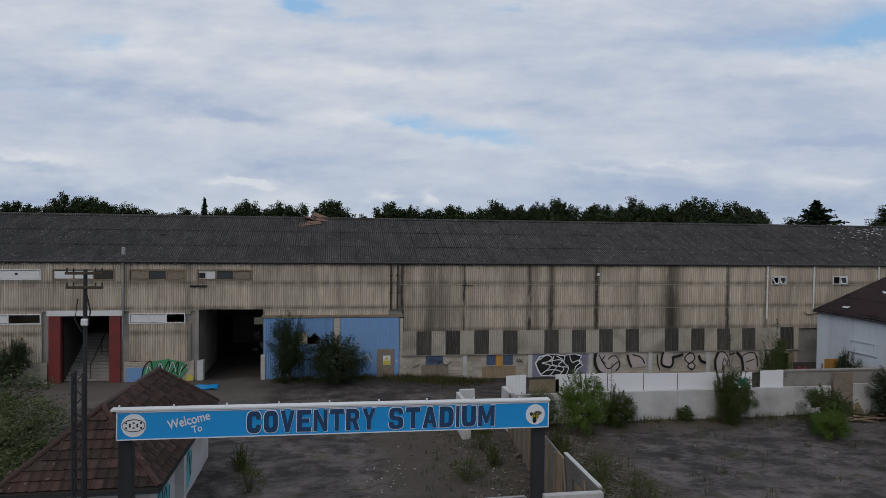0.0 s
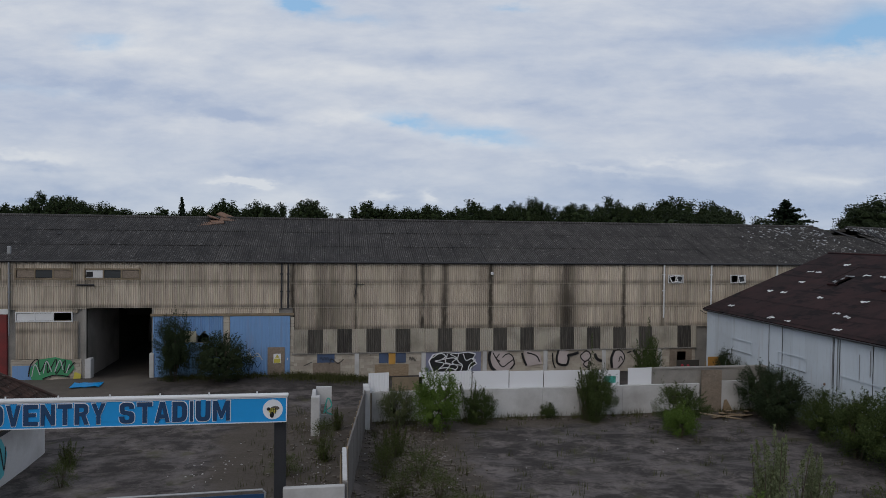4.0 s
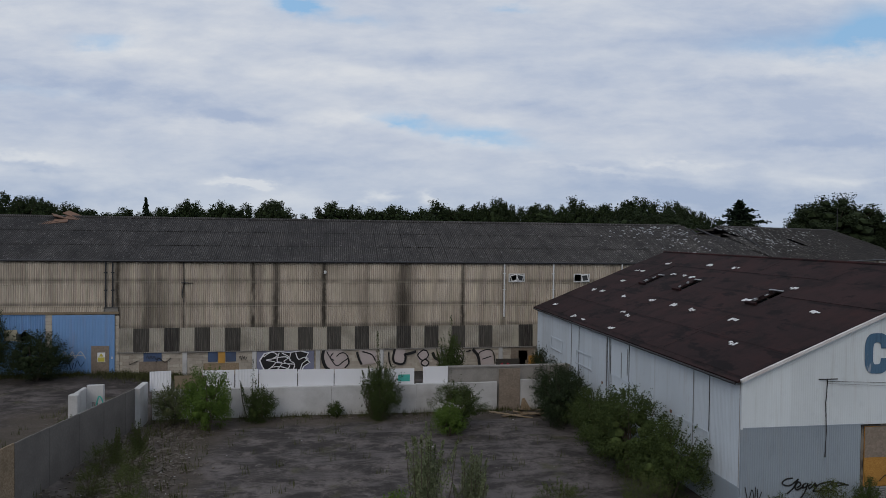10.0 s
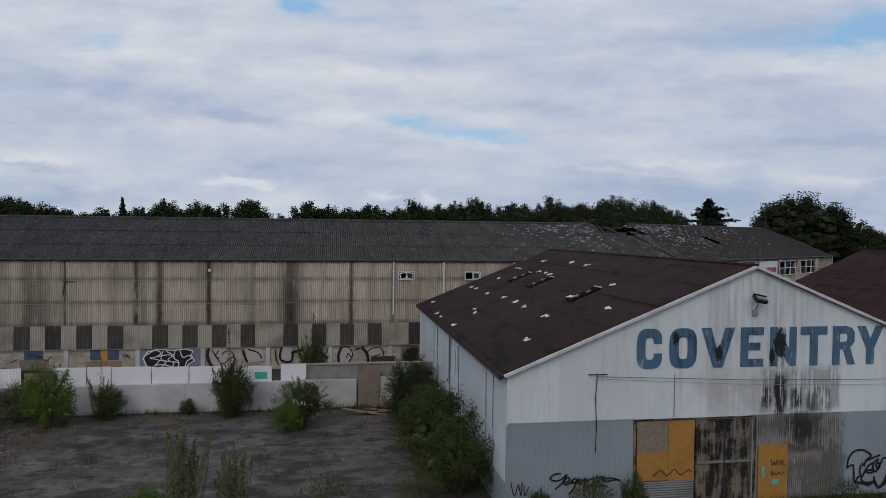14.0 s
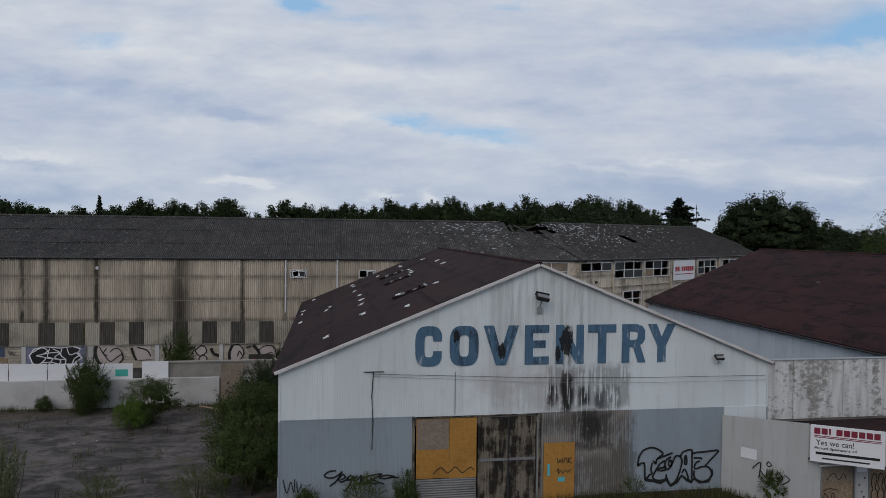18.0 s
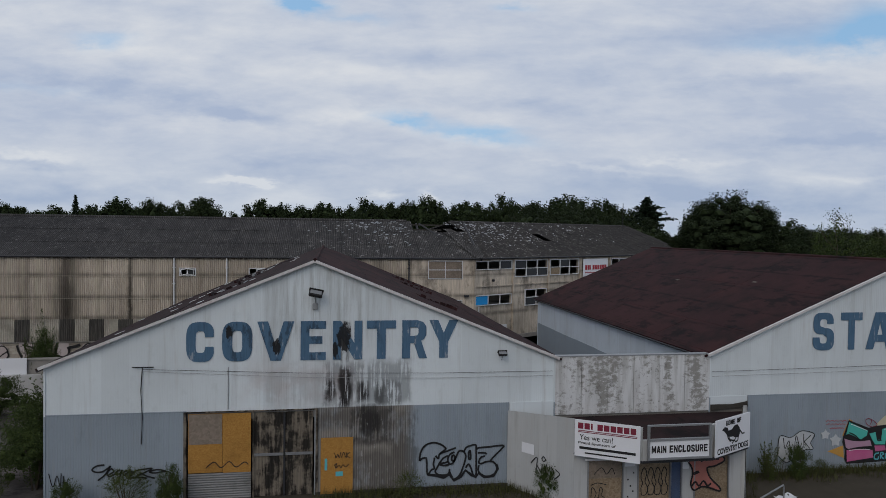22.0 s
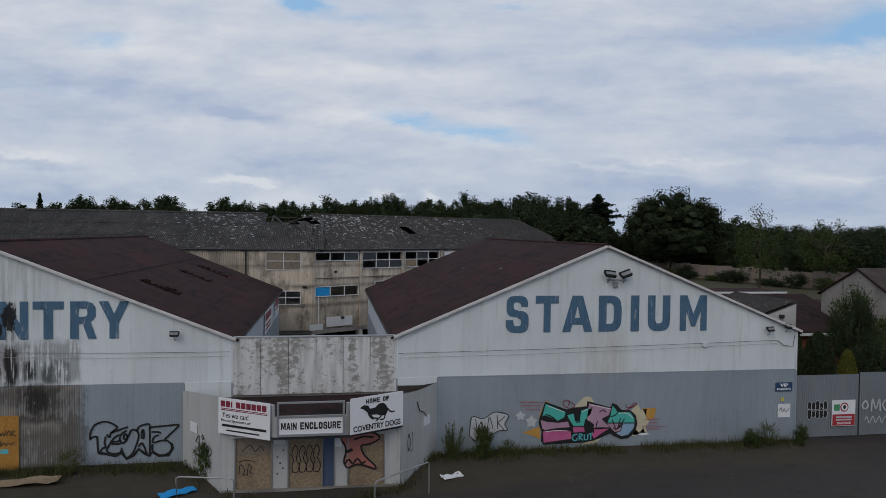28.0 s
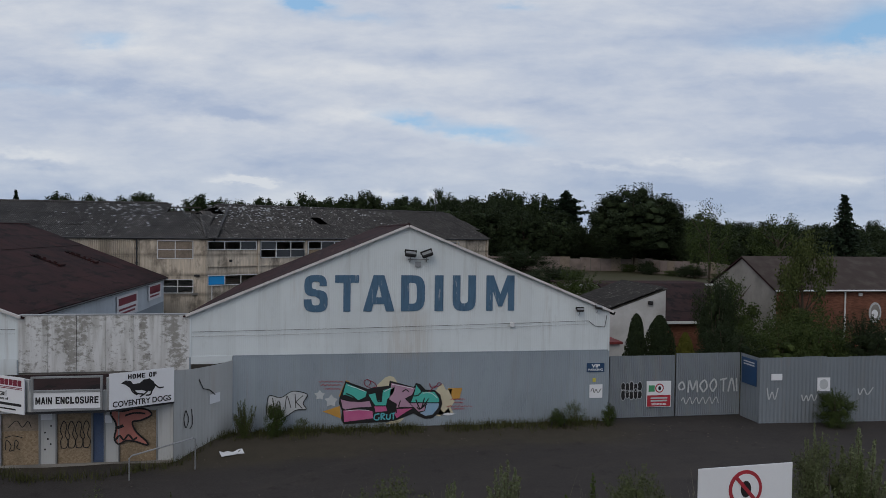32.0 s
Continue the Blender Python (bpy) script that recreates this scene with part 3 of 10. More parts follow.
M_GALV = plain("galvanised", (0.33, 0.34, 0.35), 0.5, 0.2, metal=0.6)
M_LAMP = plain("lamp_casing", (0.018, 0.018, 0.019), 0.6, 0.2)
M_RED = plain("red_paint", (0.19, 0.033, 0.033), 0.7, 0.4, 2.5, dirty=0.6, dirt=(0.05, 0.03, 0.03))
M_SIGNBLUE = plain("sign_blue", (0.018, 0.285, 0.66), 0.4, 0.05, 1.0, dirty=0.12, dirt=(0.03, 0.18, 0.42), bump=0.0)
M_NAVY = plain("navy_paint", (0.018, 0.055, 0.13), 0.5, 0.1, dirty=0.1, bump=0.0)
M_REDSIGN = plain("sign_red", (0.36, 0.03, 0.045), 0.5, 0.05, bump=0.0)
M_MAROON = plain("sign_maroon", (0.20, 0.022, 0.045), 0.5, 0.05, bump=0.0)
M_YELLOW = plain("sign_yellow", (0.55, 0.48, 0.08), 0.5, 0.05, bump=0.0)
M_TEAL = plain("teal_paint", (0.07, 0.42, 0.36), 0.6, 0.15, 3.0, dirty=0.2, dirt=(0.12, 0.55, 0.45), bump=0.0)
M_PINK = plain("pink_paint", (0.47, 0.10, 0.24), 0.6, 0.15, 3.0, dirty=0.3, dirt=(0.55, 0.28, 0.36), bump=0.0)
M_MAUVE = plain("mauve_paint", (0.40, 0.24, 0.33), 0.6, 0.15, 3.0, dirty=0.3, dirt=(0.46, 0.34, 0.42), bump=0.0)
M_SKYPAINT = plain("sky_blue_paint", (0.22, 0.38, 0.52), 0.6, 0.15, 3.0, dirty=0.3, dirt=(0.48, 0.36, 0.46), bump=0.0)
M_ORANGE = plain("orange_paint", (0.52, 0.28, 0.06), 0.6, 0.15, 3.0, dirty=0.2, bump=0.0)
M_CREAM = plain("cream_paint", (0.55, 0.50, 0.36), 0.6, 0.1, bump=0.0)
M_SALMON = plain("salmon_paint", (0.45, 0.17, 0.14), 0.6, 0.15, 3.0, bump=0.0)
M_GREENPAINT = plain("green_paint", (0.06, 0.28, 0.13), 0.6, 0.2, 3.0, bump=0.0)
M_CYAN = plain("cyan_paint", (0.10, 0.42, 0.48), 0.6, 0.15, 3.0, bump=0.0)
M_CHALK = plain("chalk_paint", (0.50, 0.52, 0.54), 0.8, 0.4, 6.0, dirty=0.4, dirt=(0.28, 0.3, 0.33), bump=0.0)
M_OSB = boards("chipboard", (0.31, 0.15, 0.034), (0.42, 0.225, 0.058))
M_PLY = boards("weathered_ply", (0.21, 0.155, 0.10), (0.31, 0.24, 0.165), 18.0)
M_OLDPLY = boards("grey_ply", (0.18, 0.15, 0.12), (0.25, 0.20, 0.16), 14.0)
M_SHUTTER = plain("shutter_steel", (0.24, 0.24, 0.24), 0.6, 0.35, 3.0, dirty=0.6, metal=0.2)
M_FENCE = plain("fence_panel", (0.235, 0.19, 0.175), 0.95, 0.35, 1.0, dirty=0.6)
M_BARK = plain("bark", (0.07, 0.055, 0.04), 0.95, 0.4, 4.0, bump=0.02)
M_TIMBER = plain("old_timber", (0.24, 0.19, 0.13), 0.9, 0.4, 4.0, dirty=0.4)
M_RUBBLE = plain("rubble", (0.15, 0.13, 0.11), 0.95, 0.8, 4.0, dirty=0.7, dirt=(0.05, 0.042, 0.034))
M_LITTER = plain("pale_litter", (0.40, 0.39, 0.38), 0.8, 0.4, 3.0, dirty=0.4)
M_DULLBLUE = plain("dull_blue", (0.07, 0.105, 0.19), 0.8, 0.4, 3.0, dirty=0.5)
M_LEAF_A = leafy("leaf_mid", (0.026, 0.042, 0.013), (0.080, 0.108, 0.032))
M_LEAF_B = leafy("leaf_dark", (0.015, 0.024, 0.012), (0.040, 0.058, 0.024))
M_LEAF_C = leafy("leaf_grey", (0.048, 0.064, 0.026), (0.145, 0.165, 0.08))
M_WEED = leafy("leaf_weed", (0.085, 0.105, 0.050), (0.22, 0.25, 0.14))
M_LEAF_D = leafy("leaf_bright", (0.050, 0.095, 0.016), (0.13, 0.20, 0.04))
M_LEAF_FAR = leafy("leaf_far", (0.014, 0.024, 0.011), (0.042, 0.062, 0.022))
M_GOLD = leafy("leaf_gold", (0.075, 0.080, 0.014), (0.15, 0.145, 0.03))
M_NEEDLE = leafy("needle", (0.010, 0.020, 0.012), (0.024, 0.040, 0.020))
M_ROUGH = leafy("leaf_rough", (0.036, 0.050, 0.014), (0.11, 0.132, 0.044))
M_GRASS = leafy("grass_blade", (0.035, 0.042, 0.014), (0.11, 0.112, 0.045))
M_DRY = leafy("seed_head", (0.20, 0.18, 0.11), (0.34, 0.32, 0.24))


def glass_mat():
    m, n = material("old_glass")
    b = n.shade((0.05, 0.055, 0.06), 0.12, 0.0, None, spec=0.6)
    return m


M_GLASS = glass_mat()

# ---- building helpers ----

HOME = {}


def thing(name, loc, label, category, group="", kind=""):
    """An Empty at the thing's base; its parts are given in world places."""
    ob = new(name)
    ob.location = loc
    ob.empty_display_size = 0.2
    HOME[ob.name] = Matrix.Translation(-Vector(loc))
    return tagged(ob, label, category, group, kind)


def to_mesh(name, bm):
    me = bpy.data.meshes.new(name)
    bm.to_mesh(me)
    bm.free()
    return me


def part(name, bm, mat, parent, label="", m=None):
    """Links a bmesh (or a shared mesh) as ONE mesh object under a thing or a part."""
    me = bm if isinstance(bm, bpy.types.Mesh) else to_mesh(name, bm)
    if mat is not None and not me.materials:
        me.materials.append(mat)
    ob = new(name, me)
    if parent is not None:
        ob.parent = parent
        ob.matrix_parent_inverse = HOME.get(parent.name, Matrix())
    if m is not None:
        ob.matrix_basis = m
        HOME[ob.name] = m.inverted()
    if label:
        ob["label"] = label
    return ob


def box(x0, x1, y0, y1, z0, z1, bm=None, bevel=0.0):
    bm = bm or bmesh.new()
    v = [bm.verts.new(c) for c in ((x0, y0, z0), (x1, y0, z0), (x1, y1, z0), (x0, y1, z0), (x0, y0, z1), (x1, y0, z1), (x1, y1, z1), (x0, y1, z1))]
    made = [bm.faces.new([v[i] for i in f]) for f in ((3, 2, 1, 0), (4, 5, 6, 7), (0, 1, 5, 4), (1, 2, 6, 5), (2, 3, 7, 6), (3, 0, 4, 7))]
    if bevel:
        edges = {e for f in made for e in f.edges}
        bmesh.ops.bevel(bm, geom=list(edges), offset=bevel, segments=1, affect="EDGES")
    return bm


def prism(pts, y0, y1, bm=None):
    """A solid from an outline in x and z, between two depths."""
    bm = bm or bmesh.new()
    a = [bm.verts.new((x, y0, z)) for x, z in pts]
    b = [bm.verts.new((x, y1, z)) for x, z in pts]
    bm.faces.new(a)
    bm.faces.new(b[::-1])
    for i in range(len(pts)):
        j = (i + 1) % len(pts)
        bm.faces.new((a[j], a[i], b[i], b[j]))
    bmesh.ops.recalc_face_normals(bm, faces=bm.faces)
    return bm


def tube(points, r, bm=None, sides=8, r2=None):
    """A round bar along a line of points, tapering to r2."""
    bm = bm or bmesh.new()
    pts = [Vector(p) for p in points]
    rings = []
    for i, p in enumerate(pts):
        d = (pts[min(i + 1, len(pts) - 1)] - pts[max(i - 1, 0)]).normalized()
        side = d.cross(Vector((0, 0, 1)))
        side = side.normalized() if side.length > 1e-3 else Vector((1, 0, 0))
        other = d.cross(side).normalized()
        rad = r if r2 is None else r + (r2 - r) * i / (len(pts) - 1)
        rings.append([bm.verts.new(p + rad * (math.cos(a) * side + math.sin(a) * other)) for a in (2 * math.pi * k / sides for k in range(sides))])
    for a, b in zip(rings, rings[1:]):
        for k in range(sides):
            bm.faces.new((a[k], a[(k + 1) % sides], b[(k + 1) % sides], b[k]))
    bm.faces.new(rings[0][::-1])
    bm.faces.new(rings[-1])
    return bm


def holed(x0, x1, z0, z1, y0, y1, holes, bm=None):
    """A wall slab in x and z between two depths, with rectangular openings (x0, x1, z0, z1) right through it."""
    bm = bm or bmesh.new()
    xs = sorted({x0, x1, *(v for h in holes for v in h[:2] if x0 < v < x1)})
    zs = sorted({z0, z1, *(v for h in holes for v in h[2:] if z0 < v < z1)})
    free = lambda x, z: any(h[0] < x < h[1] and h[2] < z < h[3] for h in holes)
    solid = [[not free((a + b) / 2, (c + d) / 2) for c, d in zip(zs, zs[1:])] for a, b in zip(xs, xs[1:])]
    for i, (a, b) in enumerate(zip(xs, xs[1:])):
        j = 0
        while j < len(zs) - 1:
            if not solid[i][j]:
                j += 1
                continue
            k = j
            while k + 1 < len(zs) - 1 and solid[i][k + 1]:
                k += 1
            box(a, b, y0, y1, zs[j], zs[k + 1], bm)
            j = k + 1
    bmesh.ops.remove_doubles(bm, verts=bm.verts, dist=1e-4)
    return bm


def wave(x, pitch, amp):
    return amp * math.cos(2 * math.pi * x / pitch)


def corrugated(x0, x1, low, high, y, pitch=0.146, amp=0.025, steps=4, lean=0.0):
    """An upright profiled sheet; low and high give its lower and upper edge along x."""
    me = bpy.data.meshes.new("sheet")
    count = max(2, round((x1 - x0) / pitch * steps))
    verts, faces = [], []
    for i in range(count + 1):
        x = x0 + (x1 - x0) * i / count
        d = wave(x, pitch, amp)
        verts += [(x, y + d - lean, low(x)), (x, y + d, high(x))]
    faces = [(2 * i, 2 * i + 2, 2 * i + 3, 2 * i + 1) for i in range(count)]
    me.from_pydata(verts, [], faces)
    return me


def outline(points, mat, parent, y, name="painted_shape", depth=0.006):
    """A flat painted shape on an upright face, from an outline in x and z."""
    return part(name, prism(points, y - depth, y), mat, parent)


def ribbon(lines, width, bm=None, y=0.0, depth=0.006):
    """Brush strokes on an upright face: each line of (x, z) becomes a band of the width."""
    bm = bm or bmesh.new()
    for line in lines:
        pts = [Vector((p[0], 0, p[1])) for p in line]
        left, right = [], []
        for i, p in enumerate(pts):
            d = pts[min(i + 1, len(pts) - 1)] - pts[max(i - 1, 0)]
            d = d.normalized() if d.length > 1e-6 else Vector((1, 0, 0))
            side = Vector((-d.z, 0, d.x)) * width * 0.5
            left.append(bm.verts.new((p.x + side.x, y - depth, p.z + side.z)))
            right.append(bm.verts.new((p.x - side.x, y - depth, p.z - side.z)))
        for i in range(len(pts) - 1):
            bm.faces.new((left[i], left[i + 1], right[i + 1], right[i]))
    return bm


def smooth_line(pts, n=6):
    """A rounded line through points."""
    out = []
    ext = [pts[0], *pts, pts[-1]]
    for a, b, c, d in zip(ext, ext[1:], ext[2:], ext[3:]):
        for k in range(n):
            t = k / n
            out.append(tuple(0.5 * (2 * b[i] + (c[i] - a[i]) * t + (2 * a[i] - 5 * b[i] + 4 * c[i] - d[i]) * t * t + (3 * b[i] - a[i] - 3 * c[i] + d[i]) * t**3) for i in (0, 1)))
    return out + [tuple(pts[-1])]


def lettering(body, bold=0.0, thick=0.01):
    """A word in the built-in font as a mesh in x and z, fitted to a unit square, facing -y."""
    cu = bpy.data.curves.new("word", "FONT")
    cu.body, cu.extrude, cu.resolution_u, cu.offset = body, thick, 4, bold
    tmp = bpy.data.objects.new("word", cu)
    scene.collection.objects.link(tmp)
    me = bpy.data.meshes.new_from_object(tmp.evaluated_get(bpy.context.evaluated_depsgraph_get()))
    bpy.data.objects.remove(tmp)
    co = np.array([v.co for v in me.vertices])
    lo, hi = co.min(0), co.max(0)
    faces = [tuple(p.vertices) for p in me.polygons]
    bpy.data.meshes.remove(me)
    verts = [((x - lo[0]) / (hi[0] - lo[0]), -z, (y - lo[1]) / (hi[1] - lo[1])) for x, y, z in co]
    me = bpy.data.meshes.new("word")
    me.from_pydata(verts, [], faces)
    return me


# block letters cut from straight lines, in a unit square
CUT = {"M": ((0, 0), (0, 1), (0.26, 1), (0.5, 0.47), (0.74, 1), (1, 1), (1, 0), (0.77, 0), (0.77, 0.55), (0.57, 0.12), (0.43, 0.12), (0.23, 0.55), (0.23, 0)),
       "N": ((0, 0), (0, 1), (0.27, 1), (0.73, 0.42), (0.73, 1), (1, 1), (1, 0), (0.73, 0), (0.27, 0.58), (0.27, 0)),
       "V": ((0, 1), (0.29, 1), (0.5, 0.36), (0.71, 1), (1, 1), (0.64, 0), (0.36, 0)),
       "Y": ((0, 1), (0.31, 1), (0.5, 0.66), (0.69, 1), (1, 1), (0.65, 0.42), (0.65, 0), (0.35, 0), (0.35, 0.42)),
       "T": ((0, 1), (1, 1), (1, 0.79), (0.65, 0.79), (0.65, 0), (0.35, 0), (0.35, 0.79), (0, 0.79)),
       "E": ((0, 0), (0, 1), (1, 1), (1, 0.8), (0.34, 0.8), (0.34, 0.61), (0.86, 0.61), (0.86, 0.42), (0.34, 0.42), (0.34, 0.2), (1, 0.2), (1, 0)),
       "I": ((0, 0), (0, 1), (1, 1), (1, 0)),
       "A": ((0, 0), (0.33, 1), (0.5, 1), (0.5, 0.74), (0.41, 0.39), (0.59, 0.39), (0.5, 0.74), (0.5, 1), (0.67, 1), (1, 0), (0.73, 0), (0.67, 0.2), (0.33, 0.2), (0.27, 0)),
       "R": ((0, 0), (0, 1), (0.62, 1), (0.84, 0.95), (0.96, 0.84), (0.96, 0.6), (0.86, 0.5), (0.76, 0.46), (1, 0), (0.68, 0), (0.47, 0.4), (0.32, 0.4), (0.32, 0.58), (0.6, 0.6), (0.65, 0.66), (0.65, 0.76), (0.6, 0.81), (0.32, 0.81), (0.32, 0.4), (0.318, 0.0))}


def bowed(a0, a1, cx, cz, rx, rz, power=3.2, n_=14):
    """Points of a squared oval between two angles in degrees."""
    pts = []
    for k in range(n_ + 1):
        a = radians(a0 + (a1 - a0) * k / n_)
        c, q = math.cos(a), math.sin(a)
        pts.append((cx + rx * math.copysign(abs(c) ** (2 / power), c), cz + rz * math.copysign(abs(q) ** (2 / power), q)))
    return pts


CUT["O"] = bowed(90, 450, 0.5, 0.5, 0.5, 0.5, n_=32) + bowed(450, 90, 0.5, 0.5, 0.165, 0.27, 4, 32)
CUT["C"] = bowed(24, 336, 0.5, 0.5, 0.5, 0.5, n_=28) + [(0.97, 0.38), (0.665, 0.38)] + bowed(330, 30, 0.5, 0.5, 0.165, 0.27, 4, 28) + [(0.665, 0.62), (0.97, 0.62)]
CUT["D"] = [(0, 0), (0, 1)] + bowed(90, -90, 0.42, 0.5, 0.58, 0.5) + [(0.34, 0.0)] + [(0.34, 0.21)] + bowed(-90, 90, 0.42, 0.5, 0.24, 0.29, 4) + [(0.34, 0.79), (0.336, 0.0)]
CUT["U"] = [(0, 1), (0.33, 1), (0.33, 0.4)] + bowed(180, 360, 0.5, 0.4, 0.17, 0.19) + [(0.67, 1), (1, 1), (1, 0.4)] + bowed(360, 180, 0.5, 0.4, 0.5, 0.4)
CUT["S"] = [(0.96, 0.7), (0.65, 0.7)] + bowed(20, 270, 0.5, 0.72, 0.17, 0.105, 3) + bowed(90, -110, 0.52, 0.29, 0.48, 0.3, 3) + bowed(270, 180, 0.46, 0.3, 0.46, 0.3, 3) + [(0.0, 0.34), (0.32, 0.34)] + bowed(190, 430, 0.5, 0.275, 0.165, 0.1, 3) + bowed(-90, -270, 0.48, 0.71, 0.46, 0.29, 3)[::1] + bowed(90, 0, 0.52, 0.72, 0.44, 0.28, 3)


def spaced(name, body, x0, x1, z0, z1, y, mat, parent, turn, more=0.0, gap=0.06):
    """Bold letters set one by one, each stretched to its own cell."""
    wide = [0.35 if c == "I" else 1.15 if c == "M" else 1.0 for c in body]
    unit = (x1 - x0) / sum(wide)
    x = x0
    for c, w_ in zip(body, wide):
        g = unit * gap - more
        word(name, c, x + g, x + unit * w_ - g, z0 - more, z1 + more, y, mat, parent, 0.05, turn)
        x += unit * w_


def word(name, body, x0, x1, z0, z1, y, mat, parent, bold=0.0, turn=None):
    """A word between x0 and x1, z0 and z1 on an upright face."""
    me = to_mesh("letter", prism(CUT[body], -0.006, 0.006)) if bold and body in CUT else lettering(body, bold, 0.006)
    m = Matrix.Translation((x0, y, z0)) @ Matrix.Diagonal((x1 - x0, 1, z1 - z0, 1))
    return part(name, me, mat, parent, "", turn @ m if turn else m)


# ---- ground: one sheet to the horizon ----


def level(x, y):
    """The ground's height."""
    s = lambda v, a, b: (lambda t: t * t * (3 - 2 * t))(min(1, max(0, (v - a) / (b - a))))
    yard = s(x, 8.0, 9.5) * (1 - s(x, 32.5, 34.0)) * s(y, 2, 10) * (1 - s(y, 36.4, 37.2))
    rise = s(y, 40.0, 46.0) * (1 - s(x, 4.0, 10.0)) * (1 - s(y, 80, 120))
    verge = s(-y, -7.0, -1.0) * (1 - s(-y, 40, 90))
    hollow = s(x, 44.0, 49.0) * (1 - s(x, 62.5, 68.0)) * s(-y, -17.8, -16.9) * (1 - s(-y, -11.0, -6.0))
    h = -0.25 * yard + 0.28 * rise + 0.4 * verge - 0.31 * hollow
    near = 1 - s(abs(x - 40) / 120 + abs(y - 30) / 120, 0.9, 1.6)
    return h + near * 0.05 * (noise.noise((x * 0.35, y * 0.35, 0)) + 0.5 * noise.noise((x * 1.1, y * 1.1, 3)))


def build_ground():
    far = [-3500, -1500, -700, -350, -200, -120, -80, -60]
    xs = far + list(np.arange(-46, 132, 0.8)) + [136, 145, 160, 190, 240, 320, 450, 750, 1500, 3500]
    ys = [-3500, -1200, -500, -200, -100, -60, -40, -30] + list(np.arange(-25, 76, 0.8)) + [80, 90, 105, 130, 160, 200, 260, 350, 500, 800, 1500, 3500]
    verts = [(float(x), float(y), level(float(x), float(y))) for y in ys for x in xs]
    w_ = len(xs)
    faces = [(j * w_ + i, j * w_ + i + 1, (j + 1) * w_ + i + 1, (j + 1) * w_ + i) for j in range(len(ys) - 1) for i in range(w_ - 1)]
    me = bpy.data.meshes.new("ground")
    me.from_pydata(verts, [], faces)
    me.polygons.foreach_set("use_smooth", [True] * len(faces))
    me.materials.append(M_GROUND)
    tagged(new("ground", me), "dark worn asphalt with dusty patches, moss and rough grass", "ground", kind="structure")


build_ground()

# ---- the long grandstand ----

SY = 46.94  # its front face
EAVE, RIDGE, HALF = 8.12, 11.12, 7.8
KINK, WING_LEN, WING_TURN = 55.3, 32.2, radians(31.7)
WEST = -30.0
stand = thing("grandstand", (12.0, SY + 7, 0), "long derelict grandstand clad in stained grey corrugated sheets", "grandstand")

red_open, passage = (-17.8, -13.5, 0.2, 4.9), (-8.71, -4.61, 0.2, 4.95)
upper_left = [(-22.0, -18.3), (-17.5, -13.95), (-12.94, -9.6), (-8.75, -5.4)]
small_wins = [(32.41, 33.53), (37.54, 38.7), (42.2, 43.3)]
holes = [red_open, passage] + [(a, b, 6.92, 7.49) for a, b in upper_left] + [(a, b, 6.66, 7.18) for a, b in small_wins]
holes += [(-22.0, -18.3, 4.12, 4.66), (-12.94, -9.6, 4.12, 4.66), (51.52, 54.23, 6.44, 7.82), (51.9, 54.24, 3.61, 4.64), (50.4, 55.0, 0.0, 1.1), (-1.7, -0.5, 2.55, 3.2)]
# added liner behind the cladding; it keeps light from leaking into the stand
part("wall", holed(WEST, KINK, -0.4, 8.05, SY + 0.12, SY + 0.3, holes), M_CONC, stand, "added backing wall that stops light leaking between the sheets")
part("back_wall", holed(WEST, KINK - 6, -0.4, 8.0, SY + 15.4, SY + 15.6, [(-6.9, -5.6, 1.9, 2.5)]), M_CONC, stand)
part("end_wall", prism([(0, 0), (1, 0)] and [(WEST, -0.4), (WEST + 0.2, -0.4), (WEST + 0.2, 8.0), (WEST, 8.0)], SY + 0.3, SY + 15.4), M_CONC, stand)
part("floor_slab", box(WEST, KINK + 2, SY + 0.3, SY + 15.4, 0.0, 0.22), M_CONC, stand)

# the wing turns away at the kink
wing_m = Matrix.Translation((KINK, SY, 0)) @ Matrix.Rotation(WING_TURN, 4, "Z")
wing_holes = [(0.17, 4.4, 7.16, 7.79), (4.86, 9.14, 6.45, 7.79), (9.51, 13.6, 6.45, 7.79), (0.19, 4.43, 4.12, 4.95), (6.2, 9.0, 3.9, 5.2), (0.4, 4.3, 0.0, 1.1), (5.0, 9.2, 0.0, 1.1), (18.9, 22.6, 6.4, 7.7), (24.0, 28.0, 6.4, 7.7)]
part("wing_wall", holed(0.0, WING_LEN, -0.4, 8.05, 0.12, 0.3, wing_holes), M_PANEL, stand, "stained grey panel wall of the wing", wing_m)
part("wing_back_wall", box(-2, WING_LEN, 15.3, 15.5, -0.4, 8.0), M_CONC, stand, "", wing_m)
part("wing_end_wall", prism([(WING_LEN - 0.2, -0.4), (WING_LEN, -0.4), (WING_LEN, 8.0), (WING_LEN - 0.2, 8.0)], 0.3, 15.3), M_CONC, stand, "", wing_m)
gable = bmesh.new()
for a, b in ((WING_LEN - 0.2, WING_LEN),):
    va = [gable.verts.new((a, y, z)) for y, z in ((0.0, 8.0), (HALF, RIDGE - 0.1), (2 * HALF, 8.0))]
    vb = [gable.verts.new((b, y, z)) for y, z in ((0.0, 8.0), (HALF, RIDGE - 0.1), (2 * HALF, 8.0))]
    gable.faces.new(va), gable.faces.new(vb[::-1])
    for i in range(3):
        gable.faces.new((va[i], vb[i], vb[(i + 1) % 3], va[(i + 1) % 3]))
part("gable", gable, M_PANEL, stand, "", wing_m)
part("wing_floor", box(-1, WING_LEN, 0.3, 15.3, 3.4, 3.6), M_CONC, stand, "", wing_m)
part("upper_floor", box(44.0, KINK, SY + 0.3, SY + 12, 3.2, 3.4), M_CONC, stand)
